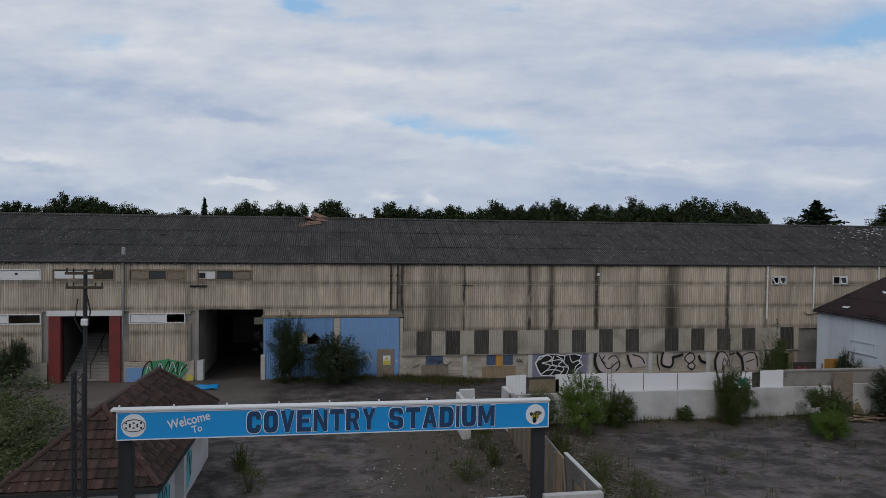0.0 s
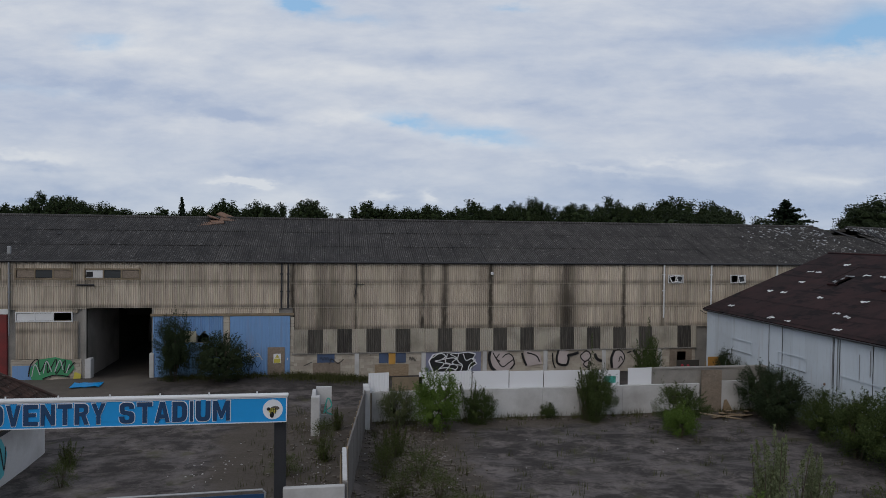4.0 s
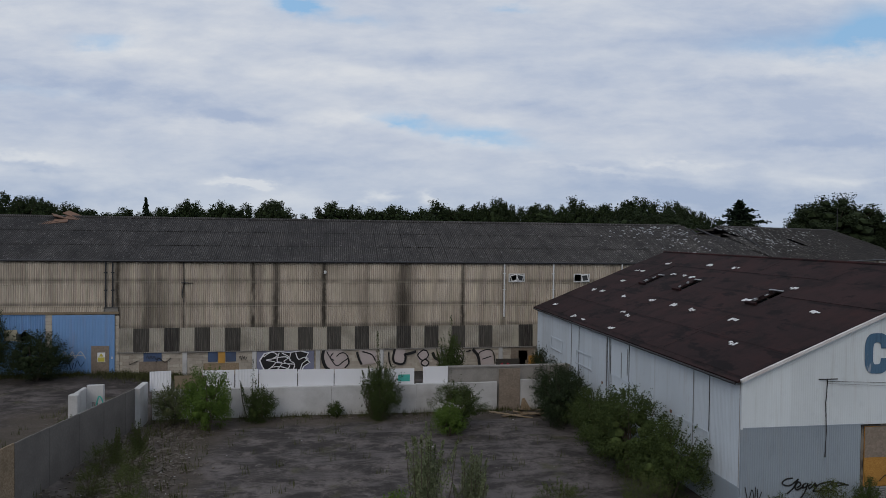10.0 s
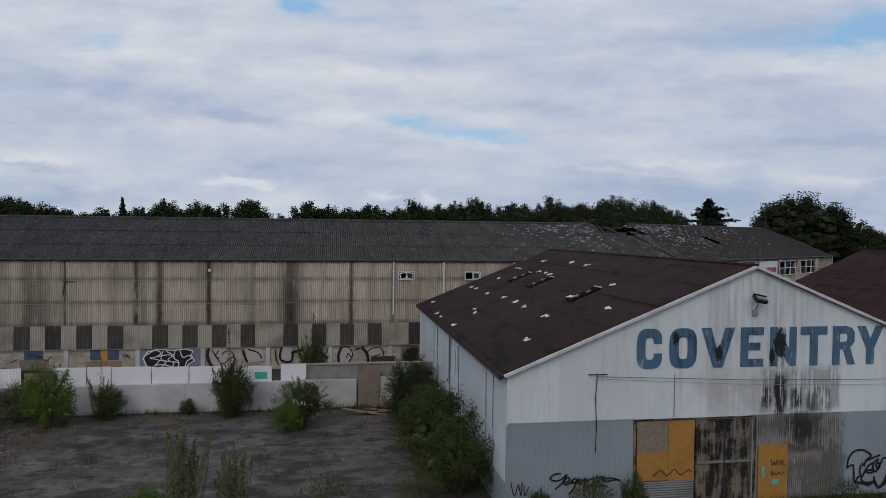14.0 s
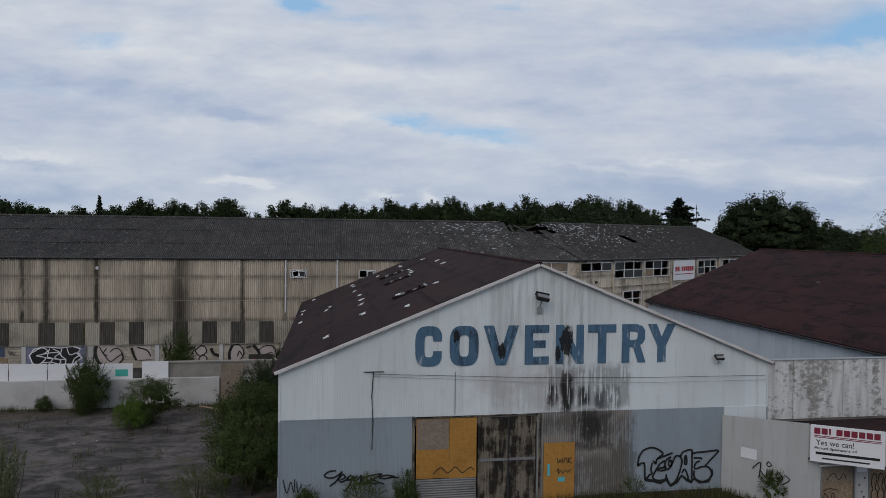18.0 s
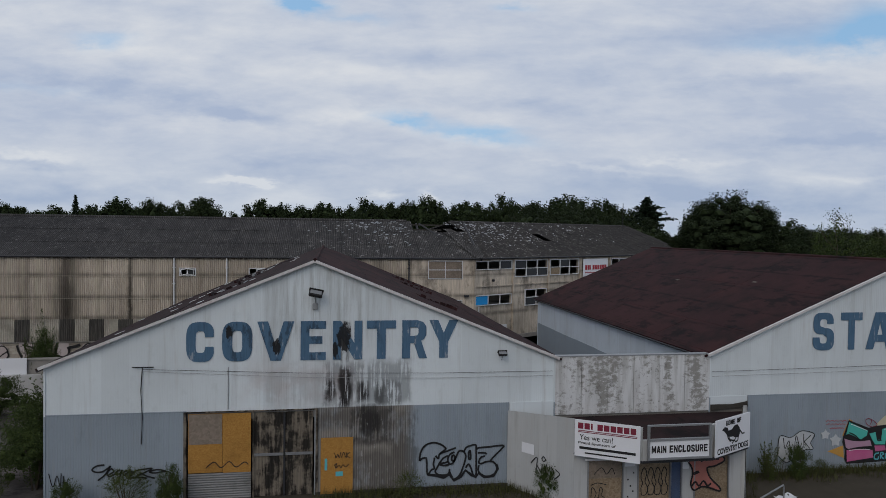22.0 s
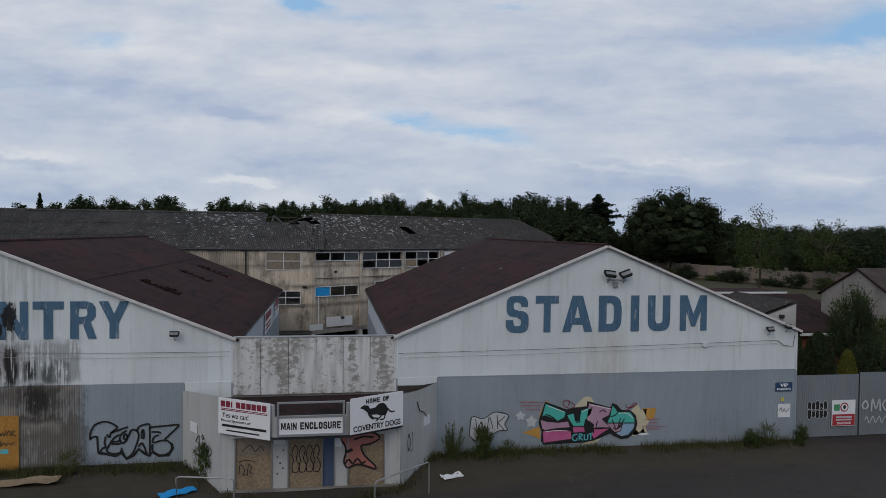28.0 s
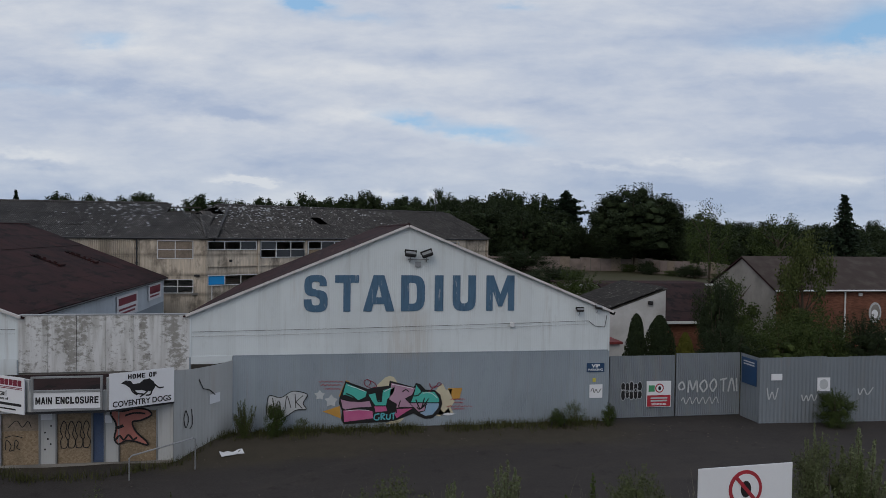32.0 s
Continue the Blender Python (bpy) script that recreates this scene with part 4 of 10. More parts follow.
for i in range(8):
    part("wing_post", box(i * 4.62 - 0.09, i * 4.62 + 0.09, -0.07, 0.11, 0.0, 8.05), M_PANEL, stand, "", wing_m)
part("wing_beam", box(0.0, 32.0, -0.12, 0.1, 1.1, 1.42), M_CONC, stand, "", wing_m)
part("wing_beam", box(0.0, 32.0, -0.02, 0.1, 5.7, 5.78), M_PANEL, stand, "", wing_m)

# wall sheets, tier by tier
SHEET = 1.016


def overlaps(x0, x1, z0, z1):
    return [h for h in holes + [(-4.6, 4.5, 0.0, 4.5)] if h[0] < x1 - 0.02 and h[1] > x0 + 0.02 and h[2] < z1 - 0.02 and h[3] > z0 + 0.02]


tiers_right = [(6.52, 8.02), (4.84, 6.60), (3.30, 4.92)]
tiers_left = [(6.38, 8.02), (4.88, 6.46)]
sheet_meshes = {}


def wall_sheet(x0, x1, z0, z1, mat, name="wall_sheet"):
    key = (round(x1 - x0, 3), z0, z1, mat.name)
    if key not in sheet_meshes:
        sheet_meshes[key] = corrugated(0.0, x1 - x0, lambda x: z0, lambda x: z1, 0.0, lean=0.03)
    j = random.uniform(-0.012, 0.012)
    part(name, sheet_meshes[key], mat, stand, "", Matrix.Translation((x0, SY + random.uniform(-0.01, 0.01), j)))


def tier(xa, xb, z0, z1, mat=None):
    """A row of sheets, cut round the openings."""
    x = xa
    while x < xb - 0.05:
        e = min(x + SHEET, xb)
        hit = overlaps(x, e, z0, z1)
        if not hit:
            wall_sheet(x, e, z0, z1, mat or M_WALL)
        else:
            cuts = sorted({x, e, *(v for h in hit for v in h[:2] if x + 0.03 < v < e - 0.03)})
            for a, b in zip(cuts, cuts[1:]):
                inside = [h for h in hit if h[0] < (a + b) / 2 < h[1]]
                lo, spans = z0, []
                for h in sorted(inside, key=lambda q: q[2]):
                    if h[2] - lo > 0.05:
                        spans.append((lo, h[2]))
                    lo = max(lo, h[3])
                if z1 - lo > 0.05:
                    spans.append((lo, z1))
                for p, q in spans:
                    wall_sheet(a, b, p, q, mat or M_WALL)
        x = e


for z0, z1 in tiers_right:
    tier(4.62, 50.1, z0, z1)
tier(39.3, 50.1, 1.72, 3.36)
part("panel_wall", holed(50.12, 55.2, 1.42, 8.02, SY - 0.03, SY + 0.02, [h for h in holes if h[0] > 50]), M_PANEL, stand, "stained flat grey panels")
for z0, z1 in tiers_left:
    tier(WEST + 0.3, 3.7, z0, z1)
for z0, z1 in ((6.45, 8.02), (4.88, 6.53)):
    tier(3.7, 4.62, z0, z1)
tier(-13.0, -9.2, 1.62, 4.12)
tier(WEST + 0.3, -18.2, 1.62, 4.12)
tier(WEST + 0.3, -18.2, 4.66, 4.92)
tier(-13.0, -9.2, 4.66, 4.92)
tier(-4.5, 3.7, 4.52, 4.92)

# the band of dark and pale sheets above the block wall
dark_spans = [(5.66, 6.69), (7.69, 8.7), (9.72, 10.74), (11.77, 12.81), (14.77, 15.83), (16.82, 17.87), (18.86, 19.88), (20.88, 21.89), (23.93, 24.98), (25.99, 27.03), (28.03, 29.06), (30.1, 31.15), (33.18, 34.28)]
dark_from = [a for a, b in dark_spans]
band_edges = sorted({4.66, 13.8, 22.9, 32.2, 34.75, *(v for span in dark_spans for v in span)})
for a, b in zip(band_edges, band_edges[1:]):
    me = corrugated(0.0, b - a - 0.015, lambda q: 1.72, lambda q: 3.38, 0.0, lean=0.06)
    part("band_sheet", me, M_DARKSHEET if a in dark_from else M_PALESHEET, stand, "", Matrix.Translation((a, SY - 0.06 + random.uniform(-0.015, 0.015), random.uniform(-0.03, 0.02))))
part("band_sill", box(4.6, 34.8, SY - 0.12, SY + 0.1, 1.66, 1.74), M_CONC, stand)

# roof sheets on the front slope, in three rows, with the burnt gap left open
pitch_a = math.atan2(RIDGE - EAVE, HALF)
slope = math.hypot(RIDGE - EAVE, HALF)
ROW = slope / 3


def roof_sheet_mesh(width, length):
    me = bpy.data.meshes.new("roof_sheet")
    count = round(width / 0.146 * 4)
    verts = []
    for i in range(count + 1):
        u = width * i / count
        d = wave(u, 0.146, 0.028)
        verts += [(u, 0.0, d + 0.02), (u, length, d)]
    me.from_pydata(verts, [], [(2 * i, 2 * i + 2, 2 * i + 3, 2 * i + 1) for i in range(count)])
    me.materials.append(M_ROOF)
    return me


RS = roof_sheet_mesh(1.08, ROW + 0.18)
RSLIP = roof_sheet_mesh(1.08, ROW * 0.45)


def lay_roof(m, xa, xb, end_of, gone):
    """Rows of sheets up a slope; end_of(row) gives where a row stops, gone(x, row) which sheets are missing."""
    for row in range(3):
        a, b = end_of(row)
        x = xa if a is None else a
        stop = xb if b is None else b
        while x < stop:
            if not gone(x, row):
                tilt = random.uniform(-0.006, 0.006)
                at = m @ Matrix.Rotation(pitch_a, 4, "X") @ Matrix.Translation((x, row * ROW - 0.12, 0.012 * row + random.uniform(0, 0.012))) @ Matrix.Rotation(tilt, 4, "Z")
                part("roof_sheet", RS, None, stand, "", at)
            elif random.random() < 0.85:
                # a broken stump of the sheet stays at the foot of the gap
                at = m @ Matrix.Rotation(pitch_a, 4, "X") @ Matrix.Translation((x, row * ROW - 0.12, 0.012 * row)) @ Matrix.Rotation(random.uniform(-0.05, 0.05), 4, "Z")
                part("roof_sheet", RSLIP, None, stand, "", at @ Matrix.Diagonal((1, random.uniform(0.3, 1.0), 1, 1)))
            x += 1.05


base_m = Matrix.Translation((0, SY, EAVE))
kink_shift = math.tan(WING_TURN / 2)
lay_roof(base_m, WEST, KINK, lambda r: (None, KINK - (r + 0.5) * ROW * math.cos(pitch_a) * kink_shift * 1.0 + 0.2), lambda x, r: r == 2 and x > 50.3)
lay_roof(wing_m @ Matrix.Translation((0, 0, EAVE)), 0.0, WING_LEN + 0.3, lambda r: ((r + 0.5) * ROW * math.cos(pitch_a) * kink_shift - 0.15, None), lambda x, r: (r == 2 and x < 3.7) or (r == 2 and 8.0 < x < 9.0) or (r == 1 and 12.3 < x < 13.3))
# loose pale slivers of broken sheet on the burnt part of the roof
sliver = to_mesh("sliver", box(-0.45, 0.45, -0.06, 0.06, 0.0, 0.02))
sliver.materials.append(M_GALV)
rng = random.Random(7)
for i in range(330):
    on_wing = rng.random() < 0.72
    u = (rng.gauss(7.0, 2.6) if rng.random() < 0.6 else rng.uniform(3, 24)) if on_wing else 50.4 - abs(rng.gauss(0.0, 4.0))
    v = slope * (0.97 - abs(rng.gauss(0.0, 0.30)))
    if v < slope * 0.2 or (on_wing and not 2.5 < u < 24) or (not on_wing and not 41 < u < 53):
        continue
    m = (wing_m @ Matrix.Translation((0, 0, EAVE)) if on_wing else base_m) @ Matrix.Rotation(pitch_a, 4, "X") @ Matrix.Translation((u, v, 0.05)) @ Matrix.Rotation(rng.uniform(0.2, 0.9), 4, "Z")
    part("broken_sliver", sliver, None, stand, "", m @ Matrix.Diagonal((rng.uniform(0.08, 0.36), rng.uniform(0.4, 1.5), 1, 1)))
mitre = bmesh.new()
k2 = 0.66
for sx_, m_ in ((-1, base_m), (1, wing_m @ Matrix.Translation((0, 0, EAVE)))):
    pts_ = [(0, 0), (sx_ * 1.8, 0), (sx_ * 1.8 + sx_ * 2.2 * k2, k2 * HALF), (sx_ * 2.2 * k2, k2 * HALF)]
    vs_ = [mitre.verts.new(m_ @ Vector((a, b, b / HALF * (RIDGE - EAVE) + 0.0))) for a, b in pts_]
    mitre.faces.new(vs_ if sx_ > 0 else vs_[::-1])
part("mitre_deck", mitre, M_ROOF, stand)
hip0, hip1 = Vector((KINK, SY - 0.1, EAVE + 0.05)), Vector((53.1, SY + HALF, RIDGE + 0.05))
part("hip_cap", tube([hip0, hip0.lerp(hip1, 0.66)], 0.09), M_ROOF, stand)
# black plate on the sheet imitates the dark of a hole
part("roof_hole", box(-12.06, -11.78, 0.0, 0.30, 0.0, 0.012), M_BLACK, stand, "small black patch standing in for a hole in a roof sheet", base_m @ Matrix.Rotation(pitch_a, 4, "X") @ Matrix.Translation((0, 4.5, 0.075)))
# back slopes, ridge caps, rafters, gutters
back = bmesh.new()


def slab(bm, quad, t):
    a = [bm.verts.new(p) for p in quad]
    b = [bm.verts.new((p[0], p[1], p[2] - t)) for p in quad]
    bm.faces.new(a), bm.faces.new(b[::-1])
    for i in range(4):
        bm.faces.new((a[i], b[i], b[(i + 1) % 4], a[(i + 1) % 4]))
    return bm


slab(back, [(WEST, SY + HALF, RIDGE), (50.6, SY + HALF, RIDGE), (49.4, SY + 2 * HALF, EAVE), (WEST, SY + 2 * HALF, EAVE)], 0.12)
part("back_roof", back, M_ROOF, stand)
back = slab(bmesh.new(), [(4.0, HALF, RIDGE), (WING_LEN + 0.2, HALF, RIDGE), (WING_LEN + 0.2, 2 * HALF, EAVE), (-1.5, 2 * HALF, EAVE)], 0.12)
part("wing_back_roof", back, M_ROOF, stand, "", wing_m)
part("ridge_cap", tube([(WEST, SY + HALF, RIDGE + 0.03), (50.5, SY + HALF, RIDGE + 0.03)], 0.13), M_ROOF, stand)
part("wing_ridge_cap", tube([(4.1, HALF, RIDGE + 0.03), (WING_LEN + 0.3, HALF, RIDGE + 0.03)], 0.13), M_ROOF, stand, "", wing_m)
for i in range(20):
    rx = WEST + 0.4 + i * 4.5
    part("rafter", tube([(rx, SY + 0.2, EAVE - 0.2), (rx, SY + HALF, RIDGE - 0.2)], 0.09, sides=4), M_STEEL, stand)
for i in range(7):
    part("rafter", tube([(0.4 + i * 4.6, 0.2, EAVE - 0.2), (0.4 + i * 4.6, HALF, RIDGE - 0.2)], 0.09, sides=4), M_STEEL, stand, "", wing_m)
for rz in (0.62, 0.8, 0.95):
    part("purlin", box(44.0, 53.5, SY + HALF * rz - 0.05, SY + HALF * rz + 0.05, EAVE + 3.0 * rz - 0.22, EAVE + 3.0 * rz - 0.1), M_DARK, stand)
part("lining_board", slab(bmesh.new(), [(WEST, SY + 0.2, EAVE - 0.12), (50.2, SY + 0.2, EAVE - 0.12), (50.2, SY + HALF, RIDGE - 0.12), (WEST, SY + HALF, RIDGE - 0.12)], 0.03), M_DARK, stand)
part("gutter", tube([(WEST, SY - 0.16, 8.05), (KINK + 0.2, SY - 0.16, 8.05)], 0.07), M_STEEL, stand)
part("wing_gutter", tube([(0, -0.16, 8.05), (WING_LEN, -0.16, 8.05)], 0.07), M_STEEL, stand, "", wing_m)
for px, mat, zlow in ((3.85, M_STEEL, 4.9), (4.3, M_STEEL, 4.9), (32.0, M_WHITEPAINT, 4.0), (35.85, M_WHITEPAINT, 4.6), (41.38, M_WHITEPAINT, 3.0), (49.9, M_STEEL, 3.0), (-13.34, M_GALV, 3.2)):
    pipe = tube([(px, SY - 0.12, 8.0), (px, SY - 0.12, zlow)], 0.06)
    part("downpipe", pipe, mat, stand)
    for bz in (7.2, 6.0):
        if bz > zlow:
            part("pipe_bracket", box(px - 0.1, px + 0.1, SY - 0.14, SY - 0.02, bz, bz + 0.07), mat, stand)
part("broken_pipe", tube([(8.95, SY - 0.1, 8.0), (9.0, SY - 0.1, 6.6), (8.85, SY - 0.1, 5.7), (8.95, SY - 0.1, 5.2)], 0.035), M_STEEL, stand)
part("pipe_arm", tube([(8.8, SY - 0.1, 6.55), (9.55, SY - 0.1, 6.52)], 0.03), M_STEEL, stand)
part("pipe_arm", tube([(-9.25, SY - 0.1, 6.5), (-8.2, SY - 0.1, 6.5)], 0.07), M_STEEL, stand)
part("gutter_head", box(-13.42, -13.2, SY - 0.22, SY - 0.04, 8.5, 9.0, bevel=0.03), M_GALV, stand)
part("wall_lamp", box(18.6, 18.78, SY - 0.2, SY - 0.03, 7.2, 7.42, bevel=0.03), M_WHITEPAINT, stand, "small white wall lamp")
part("sagging_cable", tube([(35.0, SY - 0.1, 4.55), (35.4, SY - 0.1, 4.3), (36.4, SY - 0.1, 4.45), (37.5, SY - 0.1, 4.75)], 0.025, sides=5), M_BLACK, stand)


def window(x0, x1, z0, z1, y, cols, rows, panes, parent, frame_mat=None, m=None, bar=0.06):
    """A frame in an opening with bars between its panes; panes gives a material, or None for an empty one, left to right and top down."""
    frame_mat = frame_mat or M_WHITEPAINT
    bm = box(x0 - bar, x1 + bar, y - 0.05, y + 0.06, z0 - bar, z0)
    box(x0 - bar, x1 + bar, y - 0.05, y + 0.06, z1, z1 + bar, bm)
    box(x0 - bar, x0, y - 0.05, y + 0.06, z0, z1, bm)
    box(x1, x1 + bar, y - 0.05, y + 0.06, z0, z1, bm)
    for i in range(1, cols):
        c = x0 + (x1 - x0) * i / cols
        box(c - bar / 2, c + bar / 2, y - 0.045, y + 0.05, z0, z1, bm)
    for j in range(1, rows):
        c = z0 + (z1 - z0) * j / rows
        box(x0, x1, y - 0.04, y + 0.045, c - bar / 2, c + bar / 2, bm)
    fr = part("window", bm, frame_mat, parent, "", m)
    for i in range(cols):
        for j in range(rows):
            mat = panes[(j * cols + i) % len(panes)]
            if mat is not None:
                a, b = x0 + (x1 - x0) * i / cols, x0 + (x1 - x0) * (i + 1) / cols
                c, d = z1 - (z1 - z0) * (j + 1) / rows, z1 - (z1 - z0) * j / rows
                ob = part("pane", box(a + bar / 2, b - bar / 2, y, y + 0.02, c + bar / 2, d - bar / 2), mat, fr, "", m)
    return fr


window(-22.0, -18.3, 6.92, 7.49, SY - 0.02, 1, 1, [M_WHITEPAINT], stand)
# black plate over the pane, painted darkness for a broken place
part("pane_hole", box(-19.75, -19.6, SY - 0.05, SY - 0.02, 7.2, 7.32), M_BLACK, stand)
window(-17.5, -13.95, 6.92, 7.49, SY - 0.02, 3, 1, [M_WHITEPAINT, M_WHITEPAINT, M_DARK], stand, M_TIMBER, bar=0.09)
window(-12.94, -9.6, 6.92, 7.49, SY - 0.02, 3, 1, [M_OLDPLY, M_GLASS, M_OLDPLY], stand, M_TIMBER, bar=0.09)
window(-8.75, -5.4, 6.92, 7.49, SY - 0.02, 3, 1, [M_WHITEPAINT, M_GLASS, M_OLDPLY], stand, M_TIMBER, bar=0.09)
# another black plate for the darkness behind a broken pane
part("pane_hole", box(-8.68, -8.3, SY - 0.06, SY - 0.02, 7.02, 7.36), M_BLACK, stand)
window(-22.0, -18.3, 4.12, 4.66, SY - 0.02, 2, 1, [M_WHITEPAINT, None], stand)
window(-12.94, -9.6, 4.12, 4.66, SY - 0.02, 3, 1, [M_WHITEPAINT, M_WHITEPAINT, None], stand)
for a, b in small_wins:
    window(a, b, 6.66, 7.18, SY - 0.03, 2, 1, [None, M_GLASS], stand)
# open casements that hang askew
for cx_, lean_ in ((32.75, -28), (33.2, 22), (38.35, -14)):
    mc = Matrix.Translation((cx_, SY - 0.16, 6.92)) @ Matrix.Rotation(radians(lean_ * 0.5), 4, "Y") @ Matrix.Rotation(radians(lean_), 4, "X")
    part("casement", holed(-0.27, 0.27, -0.26, 0.26, -0.025, 0.025, [(-0.21, 0.21, -0.2, 0.2)]), M_WHITEPAINT, stand, "white casement hanging open", mc)
window(51.52, 54.23, 6.44, 7.82, SY - 0.02, 2, 2, [M_OLDPLY], stand)
window(51.9, 54.24, 3.61, 4.64, SY - 0.02, 2, 2, [None, None, M_GLASS, None], stand)
window(0.17, 4.4, 7.16, 7.79, 0.05, 3, 1, [None, None, M_GLASS], stand, None, wing_m)
window(4.86, 9.14, 6.45, 7.79, 0.05, 3, 2, [M_GLASS, None, None, None, M_GLASS, M_GLASS], stand, None, wing_m)
window(9.51, 13.6, 6.45, 7.79, 0.05, 3, 2, [None, M_GLASS, None, M_PLY, None, None], stand, None, wing_m)
window(0.19, 4.43, 4.2, 4.95, 0.05, 3, 1, [M_SIGNBLUE, None, None], stand, None, wing_m)
window(6.2, 9.0, 3.9, 5.2, 0.05, 2, 2, [None, None, M_GLASS, None], stand, None, wing_m)
window(18.9, 22.6, 6.4, 7.7, 0.05, 3, 2, [None, M_GLASS], stand, None, wing_m)
window(24.0, 28.0, 6.4, 7.7, 0.05, 3, 2, [None, M_GLASS], stand, None, wing_m)
bb = part("sign_board", box(14.2, 18.1, -0.06, -0.02, 5.9, 7.8), M_SIGNWHITE, stand, "faded white and red advertising board", wing_m)
for k in range(9):
    part("heading_block", box(14.5 + k * 0.38, 14.5 + k * 0.38 + (0.1 if k == 2 else 0.3), -0.075, -0.06, 6.75, 7.2), M_REDSIGN, bb, "", wing_m)
part("sign_strip", box(14.5, 17.8, -0.075, -0.06, 6.45, 6.52), M_REDSIGN, bb, "", wing_m)
part("canopy_board", box(1.2, 3.75, -0.1, -0.03, 1.6, 2.42), M_WHITEPAINT, stand, "white fascia board", wing_m)
part("canopy_board", box(-0.4, 0.85, -0.1, -0.03, 1.42, 1.9), M_WHITEPAINT, stand, "white fascia board", wing_m)
for bx_, bz_, bw_ in ((1.95, 6.1, 0.22), (2.6, 2.2, 0.3)):
    part("rusted_bracket", box(bx_, bx_ + bw_, -0.2, -0.02, bz_, bz_ + 0.2, bevel=0.03), M_STEEL, stand, "", wing_m)
part("white_pipe", tube([(0.45, -0.08, 4.1), (0.45, -0.08, 1.9)], 0.04), M_WHITEPAINT, stand, "", wing_m)
part("pillar", box(-0.15, 0.1, -0.2, 0.1, 0.0, 1.1), M_RENDER, stand, "", wing_m)
part("pillar", box(4.45, 4.7, -0.2, 0.1, 0.0, 1.1), M_RENDER, stand, "", wing_m)
part("wall_lamp", box(54.4, 54.8, SY - 0.3, SY - 0.05, 4.95, 5.1, bevel=0.03), M_STEEL, stand)

# red-framed stair opening
for a, b in ((-17.8, -17.1), (-14.2, -13.5)):
    part("red_pillar", box(a, b, SY - 0.06, SY + 0.5, 0.2, 4.58, bevel=0.02), M_RED, stand, "faded red painted pillar")
part("lintel", box(-17.9, -13.4, SY - 0.08, SY + 0.3, 4.58, 4.92), M_WHITEPAINT, stand, "white painted lintel")
for i in range(15):
    part("stair_tread", box(-17.1, -14.2, SY + 0.6 + i * 0.3, SY + 8.0, 0.22 + i * 0.17, 0.22 + (i + 1) * 0.17, bevel=0.01), M_CONC, stand)
# stairwell walls and ceiling: their shade is put into the dark colour
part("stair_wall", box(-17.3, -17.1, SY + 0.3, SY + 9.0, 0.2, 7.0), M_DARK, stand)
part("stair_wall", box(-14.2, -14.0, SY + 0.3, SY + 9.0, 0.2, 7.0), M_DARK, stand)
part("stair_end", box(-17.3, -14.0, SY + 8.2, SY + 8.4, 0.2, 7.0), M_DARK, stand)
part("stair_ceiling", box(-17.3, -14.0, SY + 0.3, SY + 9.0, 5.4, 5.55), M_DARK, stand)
part("handrail", tube([(-15.6, SY + 0.8, 1.25), (-15.6, SY + 5.2, 3.75)], 0.035), M_STEEL, stand)
for hy in (0.8, 3.0, 5.2):
    hz = 0.35 + (hy - 0.6) / 0.3 * 0.17
    part("handrail_post", tube([(-15.6, SY + hy, hz - 0.2), (-15.6, SY + hy, hz + 0.95)], 0.03), M_STEEL, stand)
# drive-through passage
for a, b in ((-8.95, -8.71), (-4.61, -4.4)):
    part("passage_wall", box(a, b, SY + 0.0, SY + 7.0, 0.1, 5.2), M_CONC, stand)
    # same wall further in, coloured darker in place of the passage's shade
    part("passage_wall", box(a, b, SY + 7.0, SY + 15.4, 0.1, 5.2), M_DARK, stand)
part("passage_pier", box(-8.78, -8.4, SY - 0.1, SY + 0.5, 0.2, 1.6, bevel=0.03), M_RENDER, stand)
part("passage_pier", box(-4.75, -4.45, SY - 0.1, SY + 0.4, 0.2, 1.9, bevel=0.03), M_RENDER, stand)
# ceiling and beam carry the same painted shade
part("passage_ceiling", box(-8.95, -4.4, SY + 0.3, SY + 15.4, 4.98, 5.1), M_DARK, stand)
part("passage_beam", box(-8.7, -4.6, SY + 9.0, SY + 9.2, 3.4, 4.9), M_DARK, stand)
for i in range(7):
    part("stacked_seat", box(-6.6 + (i % 3) * 0.6, -6.1 + (i % 3) * 0.6, SY + 11 + i * 0.3, SY + 11.4 + i * 0.3, 0.2 + (i % 4) * 0.4, 0.5 + (i % 4) * 0.4, bevel=0.03), M_GALV, stand)

# blue sheeted bay with a torn hole, brick pier and blue door
for i in range(5):
    a, b = -4.55 + i * 0.91, -4.55 + (i + 1) * 0.91
    if i == 3:
        part("blue_sheet", corrugated(a, b, lambda x: 0.2, lambda x: 2.55, SY - 0.03), M_BLUEWALL, stand)
        part("blue_sheet", corrugated(a, b, lambda x: 3.2 + 0.15 * math.sin(9 * x), lambda x: 4.38, SY - 0.03), M_BLUEWALL, stand)
    else:
        part("blue_sheet", corrugated(a, b, lambda x: 0.2, lambda x: 4.38, SY - 0.03), M_BLUEWALL, stand)
part("patch_board", box(-2.55, -1.75, SY - 0.09, SY - 0.06, 2.6, 3.35), M_CREAM, stand, "cream patch board")
part("torn_flap", prism([(-1.2, 3.3), (-0.5, 3.2), (-0.55, 2.75)], SY - 0.2, SY - 0.17), M_BLUEWALL, stand)
part("lintel_board", box(-4.7, 4.7, SY - 0.12, SY + 0.05, 4.38, 4.54), M_TIMBER, stand)
